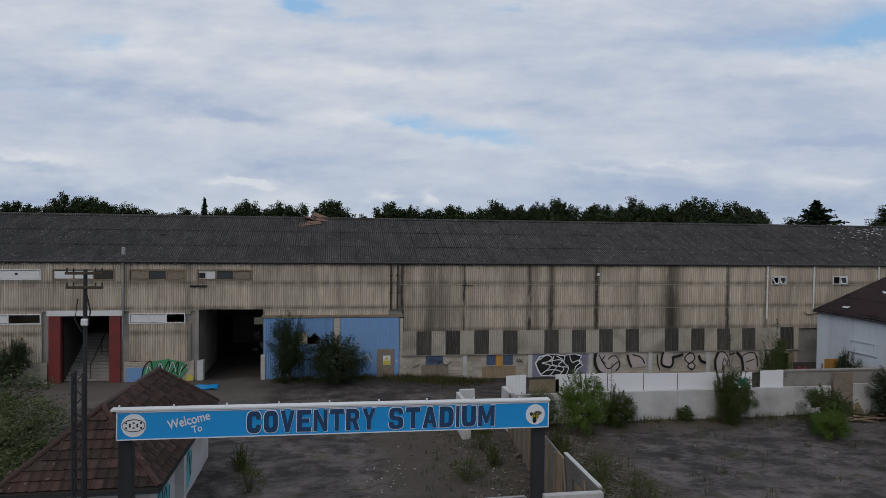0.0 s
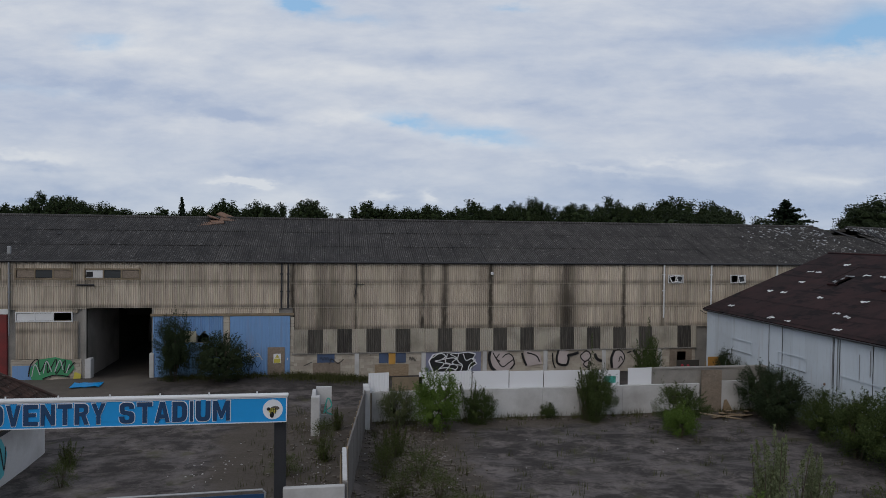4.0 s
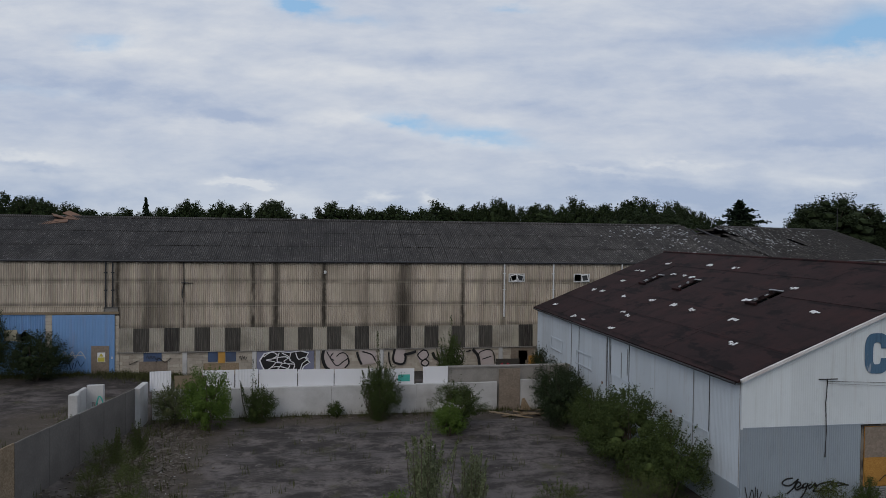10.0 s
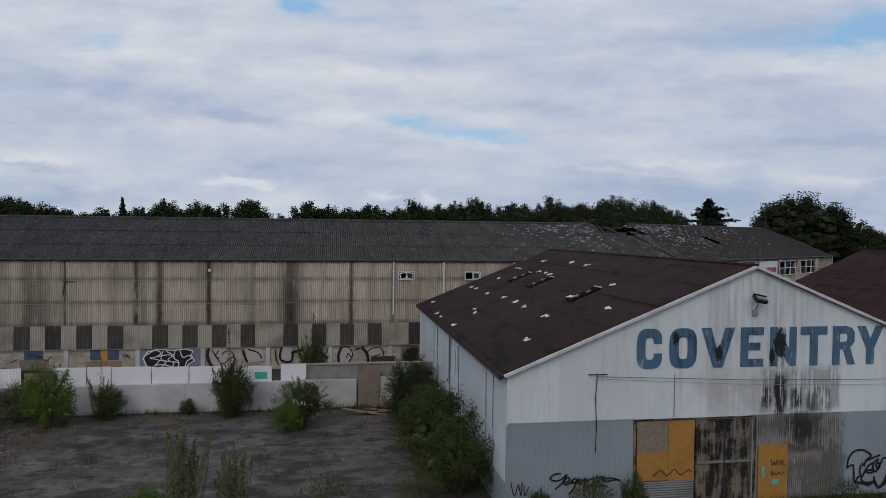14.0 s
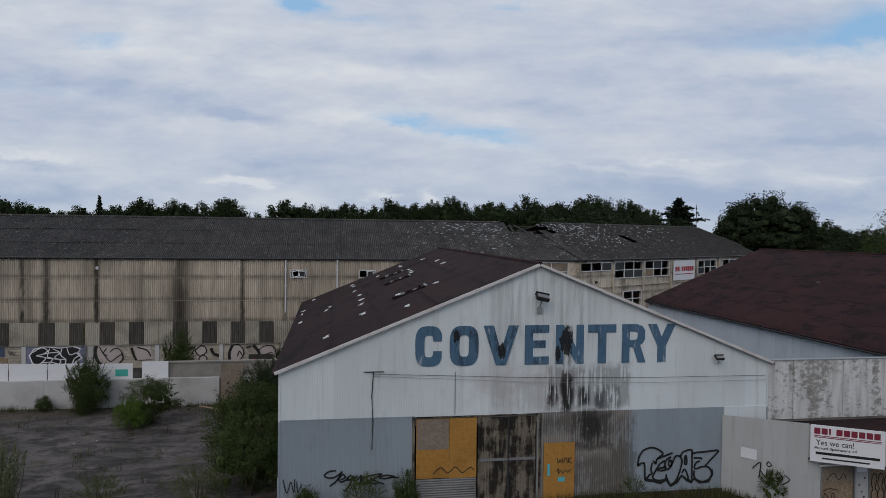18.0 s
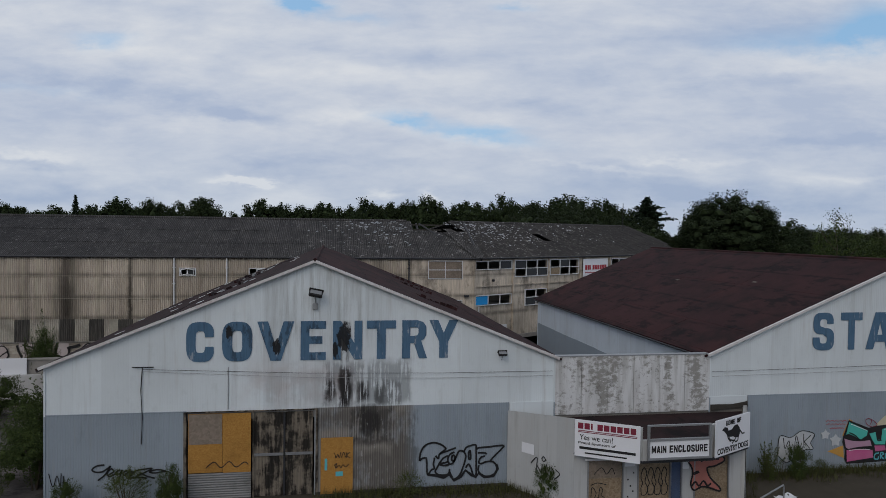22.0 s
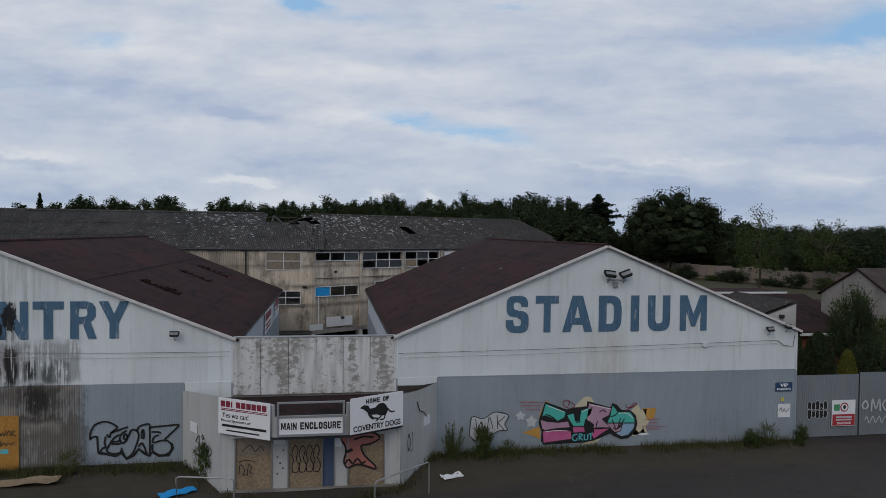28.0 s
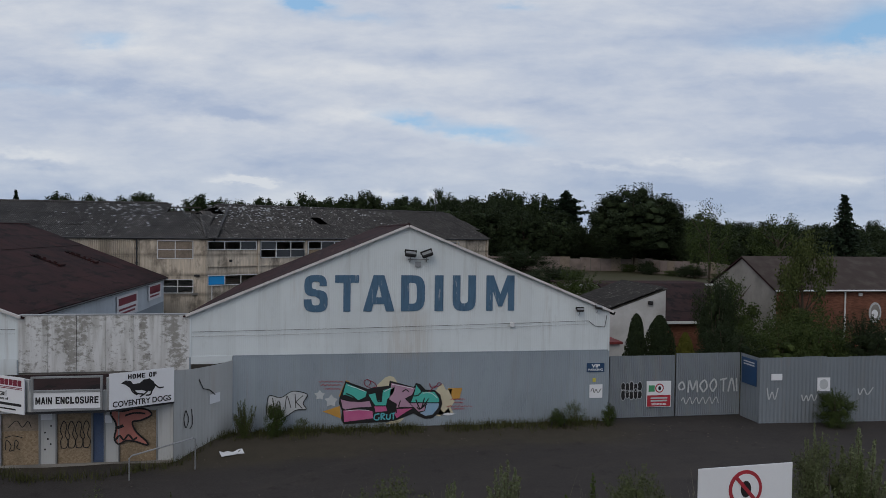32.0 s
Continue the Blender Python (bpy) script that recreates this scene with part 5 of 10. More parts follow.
for r in range(19):
    part("block", box(0.02, 0.42, SY - 0.06, SY + 0.12, 0.1 + r * 0.225, 0.1 + r * 0.225 + 0.21, bevel=0.006), M_BLOCK, stand)
    part("block", box(4.48, 4.72, SY - 0.06, SY + 0.12, 0.0 + r * 0.225, r * 0.225 + 0.21, bevel=0.006), M_BLOCK, stand)
blue_door = part("sliding_door", corrugated(0.46, 4.44, lambda x: 0.06, lambda x: 4.34, SY - 0.1, pitch=0.19, amp=0.012), M_BLUEWALL, stand, "large pale blue sheeted sliding door")
part("wicket_door", box(2.95, 4.1, SY - 0.16, SY - 0.12, 0.15, 2.2, bevel=0.01), M_OLDPLY, blue_door, "plywood sheet over the small door")
notice = part("warning_notice", box(3.35, 3.85, SY - 0.185, SY - 0.165, 1.1, 1.75), M_SIGNWHITE, blue_door, "white and yellow warning notice")
part("notice_patch", box(3.38, 3.82, SY - 0.20, SY - 0.186, 1.13, 1.42), M_YELLOW, notice)
part("notice_mark", prism([(3.45, 1.48), (3.75, 1.48), (3.6, 1.71)], SY - 0.2, SY - 0.186), M_YELLOW, notice)
part("door_fitting", box(4.25, 4.32, SY - 0.15, SY - 0.11, 1.3, 1.45), M_WHITEPAINT, blue_door)

# block wall under the band, joined for its number; posts and infill panels


def block_wall(x0, x1, z0, z1, y, name, mat, parent, lx=0.44, lz=0.215, depth=0.1):
    verts, faces = [], []
    row, z = 0, z0
    rr = random.Random(int(x0 * 10) + 3)
    while z < z1 - 0.03:
        x = x0 - (lx / 2 if row % 2 else 0)
        top = min(z + lz, z1)
        while x < x1 - 0.02:
            a, b = max(x, x0) + 0.006, min(x + lx, x1) - 0.006
            if b - a > 0.04:
                d = y - rr.uniform(0.0, 0.012)
                k = len(verts)
                verts += [(a, d, z + 0.006), (b, d, z + 0.006), (b, d, top - 0.006), (a, d, top - 0.006), (a, y + depth, z + 0.006), (b, y + depth, z + 0.006), (b, y + depth, top - 0.006), (a, y + depth, top - 0.006)]
                faces += [tuple(k + i for i in f) for f in ((0, 1, 2, 3), (0, 4, 5, 1), (1, 5, 6, 2), (2, 6, 7, 3), (3, 7, 4, 0))]
            x += lx
        z += lz
        row += 1
    me = bpy.data.meshes.new(name)
    me.from_pydata(verts, [], faces)
    return tagged(part(name, me, mat, parent), kind="stuff")




def single_blocks(x0, x1, z0, z1, y, lx=0.44, lz=0.215):
    """Blocks laid one by one in stretcher bond, sharing their meshes by length."""
    shapes = {}
    rr = random.Random(12)
    row, z = 0, z0
    while z < z1 - 0.03:
        top = min(lz, z1 - z)
        x = x0 - (lx / 2 if row % 2 else 0)
        while x < x1 - 0.02:
            a, b = max(x, x0), min(x + lx, x1)
            key = (round(b - a, 2), round(top, 2))
            if b - a > 0.04:
                if key not in shapes:
                    shapes[key] = to_mesh("block", box(0.006, b - a - 0.006, 0.0, 0.1, 0.006, top - 0.006))
                    shapes[key].materials.append(M_BLOCK)
                part("block", shapes[key], None, stand, "", Matrix.Translation((a, y - rr.uniform(0.0, 0.012), z)))
            x += lx
        z += lz
        row += 1


single_blocks(4.72, 18.24, -0.25, 1.66, SY)
block_wall(18.24, 34.7, -0.25, 1.66, SY + 0.0, "blockwork", M_BLOCK, stand)
block_wall(-13.3, -9.0, 0.0, 1.6, SY + 0.0, "blockwork", M_BLOCK, stand)
block_wall(WEST, -17.9, 0.0, 1.6, SY + 0.0, "blockwork", M_BLOCK, stand)
for px in (9.04, 13.77, 18.24, 22.81, 27.34, 31.8):
    part("white_post", box(px - 0.15, px + 0.15, SY - 0.09, SY + 0.05, -0.25, 1.68, bevel=0.015), M_RENDER, stand, "white painted concrete post")
for a, b, z0, z1, mat in ((6.3, 7.5, 1.05, 1.66, M_DULLBLUE), (6.0, 7.9, 0.0, 1.05, M_OLDPLY), (10.6, 11.25, 0.95, 1.66, M_DULLBLUE), (11.3, 11.75, 0.85, 1.66, M_ORANGE), (11.8, 12.5, 0.95, 1.66, M_DULLBLUE), (10.3, 12.7, -0.2, 0.85, M_PLY), (32.6, 34.4, 0.0, 1.6, M_OLDPLY), (33.2, 33.9, -0.2, 1.4, M_RED)):
    part("infill_panel", box(a, b, SY - 0.05, SY - 0.02, z0, z1), mat, stand)

# ---- the two gabled halls and the porch between them ----

FY = 19.19  # their front face


def up_line(x0, z0, xr, zr, x1, z1):
    return lambda x: z0 + (zr - z0) * (x - x0) / (xr - x0) if x < xr else zr + (z1 - zr) * (x - xr) / (x1 - xr)


def build_hall(name, label, x0, x1, xr, zl, zr, zright, depth, grey, door_from, door_to, roof_holes_l, roof_holes_r):
    """A wide shed with a low-pitched felt roof; white profiled sheets above, grey below."""
    hall = thing(name, ((x0 + x1) / 2, FY + depth / 2, 0), label, "hall")
    top = up_line(x0, zl, xr, zr, x1, zright)
    y1 = FY + depth
    wide = 0.95
    count = round((x1 - x0) / wide)
    for i in range(count):
        a, b = x0 + (x1 - x0) * i / count, x0 + (x1 - x0) * (i + 1) / count
        cuts = [a, b] if not a < xr < b else [a, xr, b]
        for p, q in zip(cuts, cuts[1:]):
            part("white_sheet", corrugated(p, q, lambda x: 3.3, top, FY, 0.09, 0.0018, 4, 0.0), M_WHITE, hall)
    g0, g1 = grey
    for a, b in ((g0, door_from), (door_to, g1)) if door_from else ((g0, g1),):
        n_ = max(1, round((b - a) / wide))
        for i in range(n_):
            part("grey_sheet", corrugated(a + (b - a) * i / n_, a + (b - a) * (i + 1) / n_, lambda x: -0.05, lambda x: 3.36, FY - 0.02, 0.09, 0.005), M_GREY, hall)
    # structure behind the sheets
    fw = bmesh.new()
    prism([(x0, 3.0), (x1, 3.0), (x1, zright - 0.1), (xr, zr - 0.1), (x0, zl - 0.1)], FY + 0.06, FY + 0.2, fw)
    for a, b in ((x0, door_from or x1), (door_to or x1, x1)):
        if b - a > 0.1:
            box(a, b, FY + 0.06, FY + 0.2, -0.2, 3.0, fw)
    part("front_wall", fw, M_CONC, hall)
    part("back_wall", prism([(x0, -0.2), (x1, -0.2), (x1, zright - 0.1), (xr, zr - 0.1), (x0, zl - 0.1)], y1 - 0.2, y1), M_SIDE, hall)
    for sx, sz, out in ((x0, zl, -1), (x1, zright, 1)):
        n_ = round(depth / 1.0)
        m = Matrix.Translation((sx, FY, 0)) @ Matrix.Rotation(radians(90), 4, "Z")
        for i in range(n_):
            me = corrugated(depth * i / n_, depth * (i + 1) / n_, lambda x: -0.2, lambda x: sz - 0.02, 0.0, 0.09, 0.0015 if i > 3 else 0.004)
            part("side_sheet", me, M_SIDE, hall, "", m)
        part("side_wall", box(min(sx - out * 0.03, sx - out * 0.16), max(sx - out * 0.03, sx - out * 0.16), FY + 0.2, y1 - 0.2, -0.2, sz - 0.05), M_CONC, hall)
        part("corner_strip", box(sx - 0.03, sx + 0.03, FY - 0.035, FY + 0.03, 3.32, sz - 0.05), M_WHITE, hall)
        part("corner_strip", box(sx - 0.03, sx + 0.03, FY - 0.045, FY + 0.03, 0.0, 3.32), M_GREY, hall)
    # roof slopes, with torn openings
    for ex, ez, sgn, cut in ((x0, zl, 1, roof_holes_l), (x1, zright, -1, roof_holes_r)):
        run, rise = abs(xr - ex), zr - ez
        length = math.hypot(run, rise)
        ang = math.atan2(rise, run)
        bm = holed(-0.10, depth + 0.15, -0.28, length, -0.018, 0.06, cut)
        # local: x along the eave, z up the slope, y through the roof
        if sgn > 0:
            m = Matrix.Translation((ex, FY, ez)) @ Matrix(((0, -math.sin(ang), math.cos(ang), 0), (1, 0, 0, 0), (0, math.cos(ang), math.sin(ang), 0), (0, 0, 0, 1)))
        else:
            m = Matrix.Translation((ex, FY, ez)) @ Matrix(((0, math.sin(ang), -math.cos(ang), 0), (1, 0, 0, 0), (0, math.cos(ang), math.sin(ang), 0), (0, 0, 0, 1)))
        bmesh.ops.recalc_face_normals(bm, faces=bm.faces)
        # one slope takes a darker copy of the felt; its shading is in the colour
        skin = M_FELTDARK if ex < 34 else M_FELT
        part("roof_slope", bm, skin, hall, "brown felted roof slope", m)
        # felt strips that lap down the slope give it an uneven skin
        rr = random.Random(int(ex))
        for r_ in range(5):
            lo_, hi_ = length * r_ / 5, length * (r_ + 1) / 5 + 0.1
            y_ = -0.08
            while y_ < depth - 0.5:
                e_ = min(y_ + rr.uniform(4.5, 7.5), depth + 0.1)
                if not any(h[0] - 0.1 < e_ and h[1] + 0.1 > y_ and h[2] - 0.1 < hi_ and h[3] + 0.1 > lo_ for h in cut):
                    part("felt_strip", box(y_ + 0.02, e_, 0.062, 0.072 + 0.008 * (r_ % 2), lo_ + 0.03, min(hi_, length - 0.02)), skin, hall, "", m)
                y_ = e_
        # turned-back felt and broken board at the openings
        for h in cut:
            for k_ in range(5):
                q_ = h[2] + (h[3] - h[2]) * k_ / 5
                part("bent_edge", box(h[1], h[1] + rr.uniform(0.04, 0.16), 0.06, 0.09 + rr.uniform(0.0, 0.12), q_, q_ + rr.uniform(0.1, 0.3)), M_GALV if k_ % 2 and sgn > 0 else skin, hall, "", m)
            part("bent_edge", box(h[0] + 0.1, h[1] + rr.uniform(0.2, 0.6), 0.075, 0.11, h[3], h[3] + 0.09), M_GALV if sgn > 0 else skin, hall, "", m)
            part("bent_edge", box(h[0] - 0.1, h[1] + 0.15, 0.075, 0.2, h[2] - 0.12, h[2]), M_FELT, hall, "", m)
            # black sheet added below the opening to imitate the unlit inside
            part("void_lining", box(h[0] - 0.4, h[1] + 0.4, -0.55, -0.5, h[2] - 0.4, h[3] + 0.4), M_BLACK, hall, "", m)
            part("open_rafter", box(h[0] + 0.1, h[0] + 0.2, -0.3, -0.1, h[2], h[3]), M_TIMBER, hall, "", m)
        # white verge along the gable
        for k_ in range(4):
            part("verge_board", box(-0.2, -0.105, -0.025 + 0.006 * (k_ % 2), 0.082, -0.16 + (length + 0.16) * k_ / 4, -0.16 + (length + 0.16) * (k_ + 1) / 4 - 0.01), M_VERGE, hall, "thin stained verge board", m)
        part("eave_gutter", tube([(0.05, -0.04, -0.31), (depth, -0.04, -0.31)], 0.05), M_STEEL, hall, "", m)
        hall_slopes[name, sgn] = (m, hall, length)
    part("ridge_roll", tube([(xr, FY - 0.15, zr + 0.06), (xr, y1 + 0.1, zr + 0.06)], 0.09), M_FELT, hall)
    part("sill_rail", box(g0, door_from or g1, FY - 0.034, FY + 0.02, 3.34, 3.37), M_GREY, hall)
    return hall


hall_slopes = {}
hall_a = build_hall("burnt_hall", "white and grey sheeted hall with felt roof and burnt doors", 33.6, 52.79, 43.18, 5.12, 8.98, 5.15, 24.3,
                    (33.6, 50.9), 38.5, 43.2, [(17.85, 18.4, 5.36, 6.72), (13.45, 14.05, 5.32, 6.71), (6.3, 6.85, 5.15, 6.65)],
                    [(4.85, 5.4, 3.6, 5.3), (13.05, 13.65, 3.6, 5.25), (18.45, 19.0, 3.4, 5.3)])
hall_b = build_hall("gabled_hall", "white and grey sheeted hall with a dark red-brown felt roof", 59.63, 78.63, 69.04, 5.17, 9.08, 5.2, 24.4,
                    (61.4, 78.63), 0, 0, [], [])

# pale torn flecks in the first hall's felt
m_l, _, _ = hall_slopes["burnt_hall", 1]
rng = random.Random(11)
flecks = [(41.6, 0.7), (36.6, 0.2), (35.1, 0.2), (31.2, 0.25), (41.2, 3.5), (39.8, 3.6), (36.3, 3.5), (33.1, 1.9), (32.1, 1.7), (40.2, 5.25), (41.4, 7.0), (40.6, 7.0), (30.5, 3.7),
          (28.5, 3.6), (36.4, 7.1), (35.2, 7.1), (34.1, 7.0), (32.3, 8.7), (35.0, 8.8), (26.5, 5.4), (24.8, 3.5), (22.4, 1.8), (25.4, 7.1), (21.8, 5.3), (33.0, 3.7), (39.7, 8.5)]
for fy, fs in flecks:
    bm = bmesh.new()
    for k in range(3):
        o = (k - 1) * 0.19
        box(fy - FY - 0.06 + o, fy - FY + 0.02 + o + rng.uniform(0, 0.09), 0.085, 0.10, fs - rng.uniform(0.02, 0.19), fs + rng.uniform(0.02, 0.17), bm)
    part("torn_felt", bm, M_WHITEPAINT, hall_a, "pale torn patch in the felt", m_l)
m_r, _, _ = hall_slopes["gabled_hall", 1]
for fy, fs in ((25, 6.5), (31.5, 5.6)):
    part("felt_scuff", box(fy - FY, fy - FY + 0.35, 0.085, 0.095, fs, fs + 0.12), M_RUBBLE, hall_b, "", m_r)

# open joints and rails in the side sheets
for y_, z_ in ((35.28, 0.4), (31.1, 0.4), (30.68, 2.2), (28.45, 0.9), (21.27, 0.0)):
    part("sheet_joint", box(33.568, 33.59, y_ - 0.012, y_ + 0.012, z_, 5.0), M_STEEL, hall_a, "dark open joint")

# the big painted names
for ch, a, b in zip("COVENTRY", (38.48, 39.77, 41.05, 42.66, 43.88, 45.17, 46.55, 47.62), (39.50, 40.87, 42.42, 43.61, 45.0, 46.31, 47.54, 48.78)):
    word("painted_letter", ch, a, b, 5.21, 6.71, FY - 0.022, M_LETTER, hall_a, 0.06)
for ch, a, b in zip("STADIUM", (64.42, 65.78, 67.01, 68.72, 70.25, 71.08, 72.65), (65.46, 66.83, 68.43, 69.81, 70.65, 72.16, 73.98)):
    word("painted_letter", ch, a, b, 5.25, 6.88, FY - 0.022, M_LETTER, hall_b, 0.06)

# doors of the first hall: boards, shutter, burnt leaves
door_frame = part("door_frame", holed(38.4, 43.35, -0.05, 3.34, FY - 0.05, FY + 0.1, [(38.5, 40.9, -0.1, 3.3), (40.95, 43.25, -0.1, 3.3)]), M_CURTAIN, hall_a)
part("door_board", box(38.56, 39.8, FY - 0.01, FY + 0.02, 1.02, 3.25), M_OSB, hall_a, "orange chipboard with a grey top")
part("board_stain", box(38.58, 39.78, FY - 0.018, FY - 0.011, 2.1, 3.24), M_OLDPLY, hall_a)
part("door_board", box(39.81, 40.84, FY - 0.02, FY + 0.01, 1.0, 3.25), M_OSB, hall_a, "orange chipboard sheet")
part("board_scrawl", ribbon([smooth_line([(39.2, 1.2), (39.5, 1.42), (39.75, 1.2), (40.05, 1.42), (40.3, 1.2), (40.6, 1.38), (40.75, 1.28)])], 0.035, y=FY - 0.025), M_BLACK, hall_a)
for i in range(11):
    part("shutter_slat", tube([(38.56, FY + 0.03, 0.04 + i * 0.09), (40.85, FY + 0.03, 0.04 + i * 0.09)], 0.046, sides=6), M_SHUTTER, hall_a)
part("burnt_leaf", corrugated(40.96, 42.05, lambda x: 0.02, lambda x: 3.24, FY + 0.02, 0.12, 0.012), M_CURTAIN, hall_a, "burnt sheeted door leaf")
part("burnt_leaf", corrugated(42.1, 43.14, lambda x: 0.02, lambda x: 3.24, FY + 0.02, 0.12, 0.012), M_CURTAIN, hall_a, "burnt sheeted door leaf")
part("door_rail", box(40.96, 43.14, FY - 0.035, FY - 0.005, 1.58, 1.68), M_GALV, hall_a)
part("door_rail", box(42.04, 42.11, FY - 0.035, FY - 0.005, 0.0, 3.24), M_STEEL, hall_a)
yb = part("door_board", box(43.45, 44.68, FY - 0.09, FY - 0.06, 0.02, 2.2), M_OSB, hall_a, "bright yellow chipboard over a doorway")
part("board_scrawl", ribbon([smooth_line(p) for p in ([(43.98, 1.62), (44.03, 1.42), (44.1, 1.55), (44.16, 1.42), (44.22, 1.64)], [(44.24, 1.42), (44.32, 1.62), (44.4, 1.42)], [(44.44, 1.62), (44.44, 1.4)], [(44.56, 1.62), (44.45, 1.5), (44.58, 1.38)],
                               [(43.95, 1.1), (44.05, 1.2), (44.02, 1.02), (44.15, 1.12), (44.22, 1.02), (44.3, 1.14), (44.4, 1.05), (44.52, 1.16)])], 0.03, y=FY - 0.095), M_BLACK, yb)
part("board_mark", box(44.02, 44.3, FY - 0.1, FY - 0.093, 0.7, 0.88), M_CYAN, yb)
part("board_mark", box(43.6, 43.7, FY - 0.1, FY - 0.093, 0.95, 1.4), M_CYAN, yb)
part("sheet_base", box(43.3, 50.9, FY - 0.08, FY + 0.05, -0.1, 0.1), M_DARK, hall_a)


def floodlight(x, z, parent, tilt=0.0, small=False):
    """A flood lamp on a bracket."""
    s = 0.6 if small else 0.85
    arm = part("lamp_bracket", tube([(x, FY - 0.02, z - 0.35 * s), (x, FY - 0.12, z - 0.3 * s), (x, FY - 0.35 * s, z)], 0.03 * s, sides=6), M_GALV, parent)
    m = Matrix.Translation((x, FY - 0.42 * s, z + 0.06)) @ Matrix.Rotation(tilt, 4, "Y") @ Matrix.Rotation(radians(-62), 4, "X")
    lamp = part("floodlight", box(-0.3 * s, 0.3 * s, -0.1 * s, 0.1 * s, -0.17 * s, 0.17 * s, bevel=0.04), M_LAMP, parent, "weathered flood lamp", m)
    part("lamp_hood", box(-0.32 * s, 0.32 * s, -0.16 * s, 0.02 * s, 0.17 * s, 0.2 * s), M_LAMP, lamp, "", m)
    part("lamp_glass", box(-0.25 * s, 0.25 * s, -0.115 * s, -0.1 * s, -0.13 * s, 0.13 * s), M_GALV, lamp, "", m)
    return arm


floodlight(43.22, 7.72, hall_a, 0.2)
part("junction_box", box(43.1, 43.3, FY - 0.1, FY - 0.02, 7.15, 7.4, bevel=0.02), M_GALV, hall_a)
floodlight(50.55, 5.3, hall_a, 0.0, True)
floodlight(69.1, 7.78, hall_b, 0.1)
floodlight(69.85, 7.78, hall_b, -0.35)
part("junction_box", box(69.35, 69.6, FY - 0.1, FY - 0.02, 7.25, 7.5, bevel=0.02), M_GALV, hall_b)
part("lamp_bar", tube([(69.0, FY - 0.2, 7.6), (69.95, FY - 0.2, 7.6)], 0.03), M_GALV, hall_b)
floodlight(77.1, 5.22, hall_b, 0.0, True)
floodlight(78.0, 5.35, hall_b, 0.2, True)
part("sensor_box", box(73.78, 73.98, FY - 0.14, FY - 0.02, 4.5, 4.72, bevel=0.02), M_WHITEPAINT, hall_b)
part("drop_pipe", tube([(36.95, FY - 0.05, 5.05), (36.9, FY - 0.05, 4.2), (36.95, FY - 0.05, 3.2), (36.92, FY - 0.05, 2.2)], 0.02, sides=5), M_BLACK, hall_a)
part("cable_arm", tube([(36.6, FY - 0.06, 5.06), (37.35, FY - 0.06, 5.06)], 0.02, sides=5), M_BLACK, hall_a)
part("cable", tube([(36.95, FY - 0.05, 4.98), (43.0, FY - 0.07, 4.72), (48.0, FY - 0.07, 4.62), (52.7, FY - 0.06, 4.6)], 0.008, sides=5), M_LAMP, hall_a)
part("cable", tube([(59.7, FY - 0.06, 4.42), (66.0, FY - 0.07, 4.5), (72.0, FY - 0.07, 4.62), (77.6, FY - 0.06, 4.75)], 0.008, sides=5), M_LAMP, hall_b)
part("cable", tube([(77.6, FY - 0.05, 4.75), (77.9, FY - 0.08, 4.5), (78.4, FY - 0.06, 4.45), (78.5, FY - 0.05, 5.0)], 0.014, sides=5), M_BLACK, hall_b)
for vx in (40.0,):
    part("white_seam", box(vx - 0.012, vx + 0.012, FY - 0.03, FY - 0.012, 3.4, 5.1 if vx > 48 else 5.0), M_GALV, hall_a)

# link wall of peeling boards between the halls
link = thing("link_wall", (56.2, FY, 2.7), "white boarded link wall with peeling paint", "wall", kind="structure")
part("wall_core", box(52.8, 59.62, FY + 0.04, FY + 0.2, 0.0, 5.1), M_CONC, link)
for i in range(6):
    a, b = 52.8 + i * 6.82 / 6, 52.8 + (i + 1) * 6.82 / 6
    part("board", box(a + 0.008, b - 0.008, FY - 0.03 - 0.01 * (i % 2), FY + 0.04, 2.78, 5.16), M_PEEL, link)
part("coping", box(52.75, 59.66, FY - 0.05, FY + 0.25, 5.16, 5.2), M_GALV, link)

part("filler_board", box(50.92, 52.78, FY - 0.03, FY + 0.03, 2.7, 3.36), M_WHITE, hall_a, "white board above the porch")
part("filler_board", box(59.66, 61.38, FY - 0.03, FY + 0.03, 3.02, 3.36), M_WHITE, hall_b, "white board above the porch")
part("mortar_fillet", prism([(59.7, 2.75), (61.38, 2.9), (61.38, 3.12), (60.6, 3.0), (59.7, 3.02)], FY - 0.06, FY - 0.032), M_DARK, hall_b, "crumbling dark mortar above the porch")
# porch: a splayed, sheeted entrance with a low felt roof
porch = thing("entrance_porch", (56.1, 17.2, 0), "grey splayed entrance porch with boarded doorways", "porch")
corner = [(50.87, 19.17), (52.75, 16.62), (54.8, 15.36), (57.45, 15.36), (59.55, 16.45), (61.38, 19.17)]


def face(a, b):
    """The pose of an upright face from a to b: x along it, y inwards."""
    d = Vector((b[0] - a[0], b[1] - a[1], 0))
    return Matrix.Translation((a[0], a[1], 0)) @ Matrix.Rotation(math.atan2(d.y, d.x), 4, "Z"), d.length


bm = bmesh.new()
mid = Vector((56.1, 18.2))
inset = [Vector(c).lerp(mid, 0.05) for c in corner]
lo = [bm.verts.new((c.x, c.y, 2.6)) for c in inset]
hi = [bm.verts.new((c.x, c.y, 2.7)) for c in inset]
bm.faces.new(hi), bm.faces.new(lo[::-1])
for i in range(6):
    j = (i + 1) % 6
    bm.faces.new((lo[i], lo[j], hi[j], hi[i]))
bmesh.ops.triangulate(bm, faces=bm.faces[:2])
part("porch_roof", bm, M_FELTDARK, porch, "dark felt porch roof")
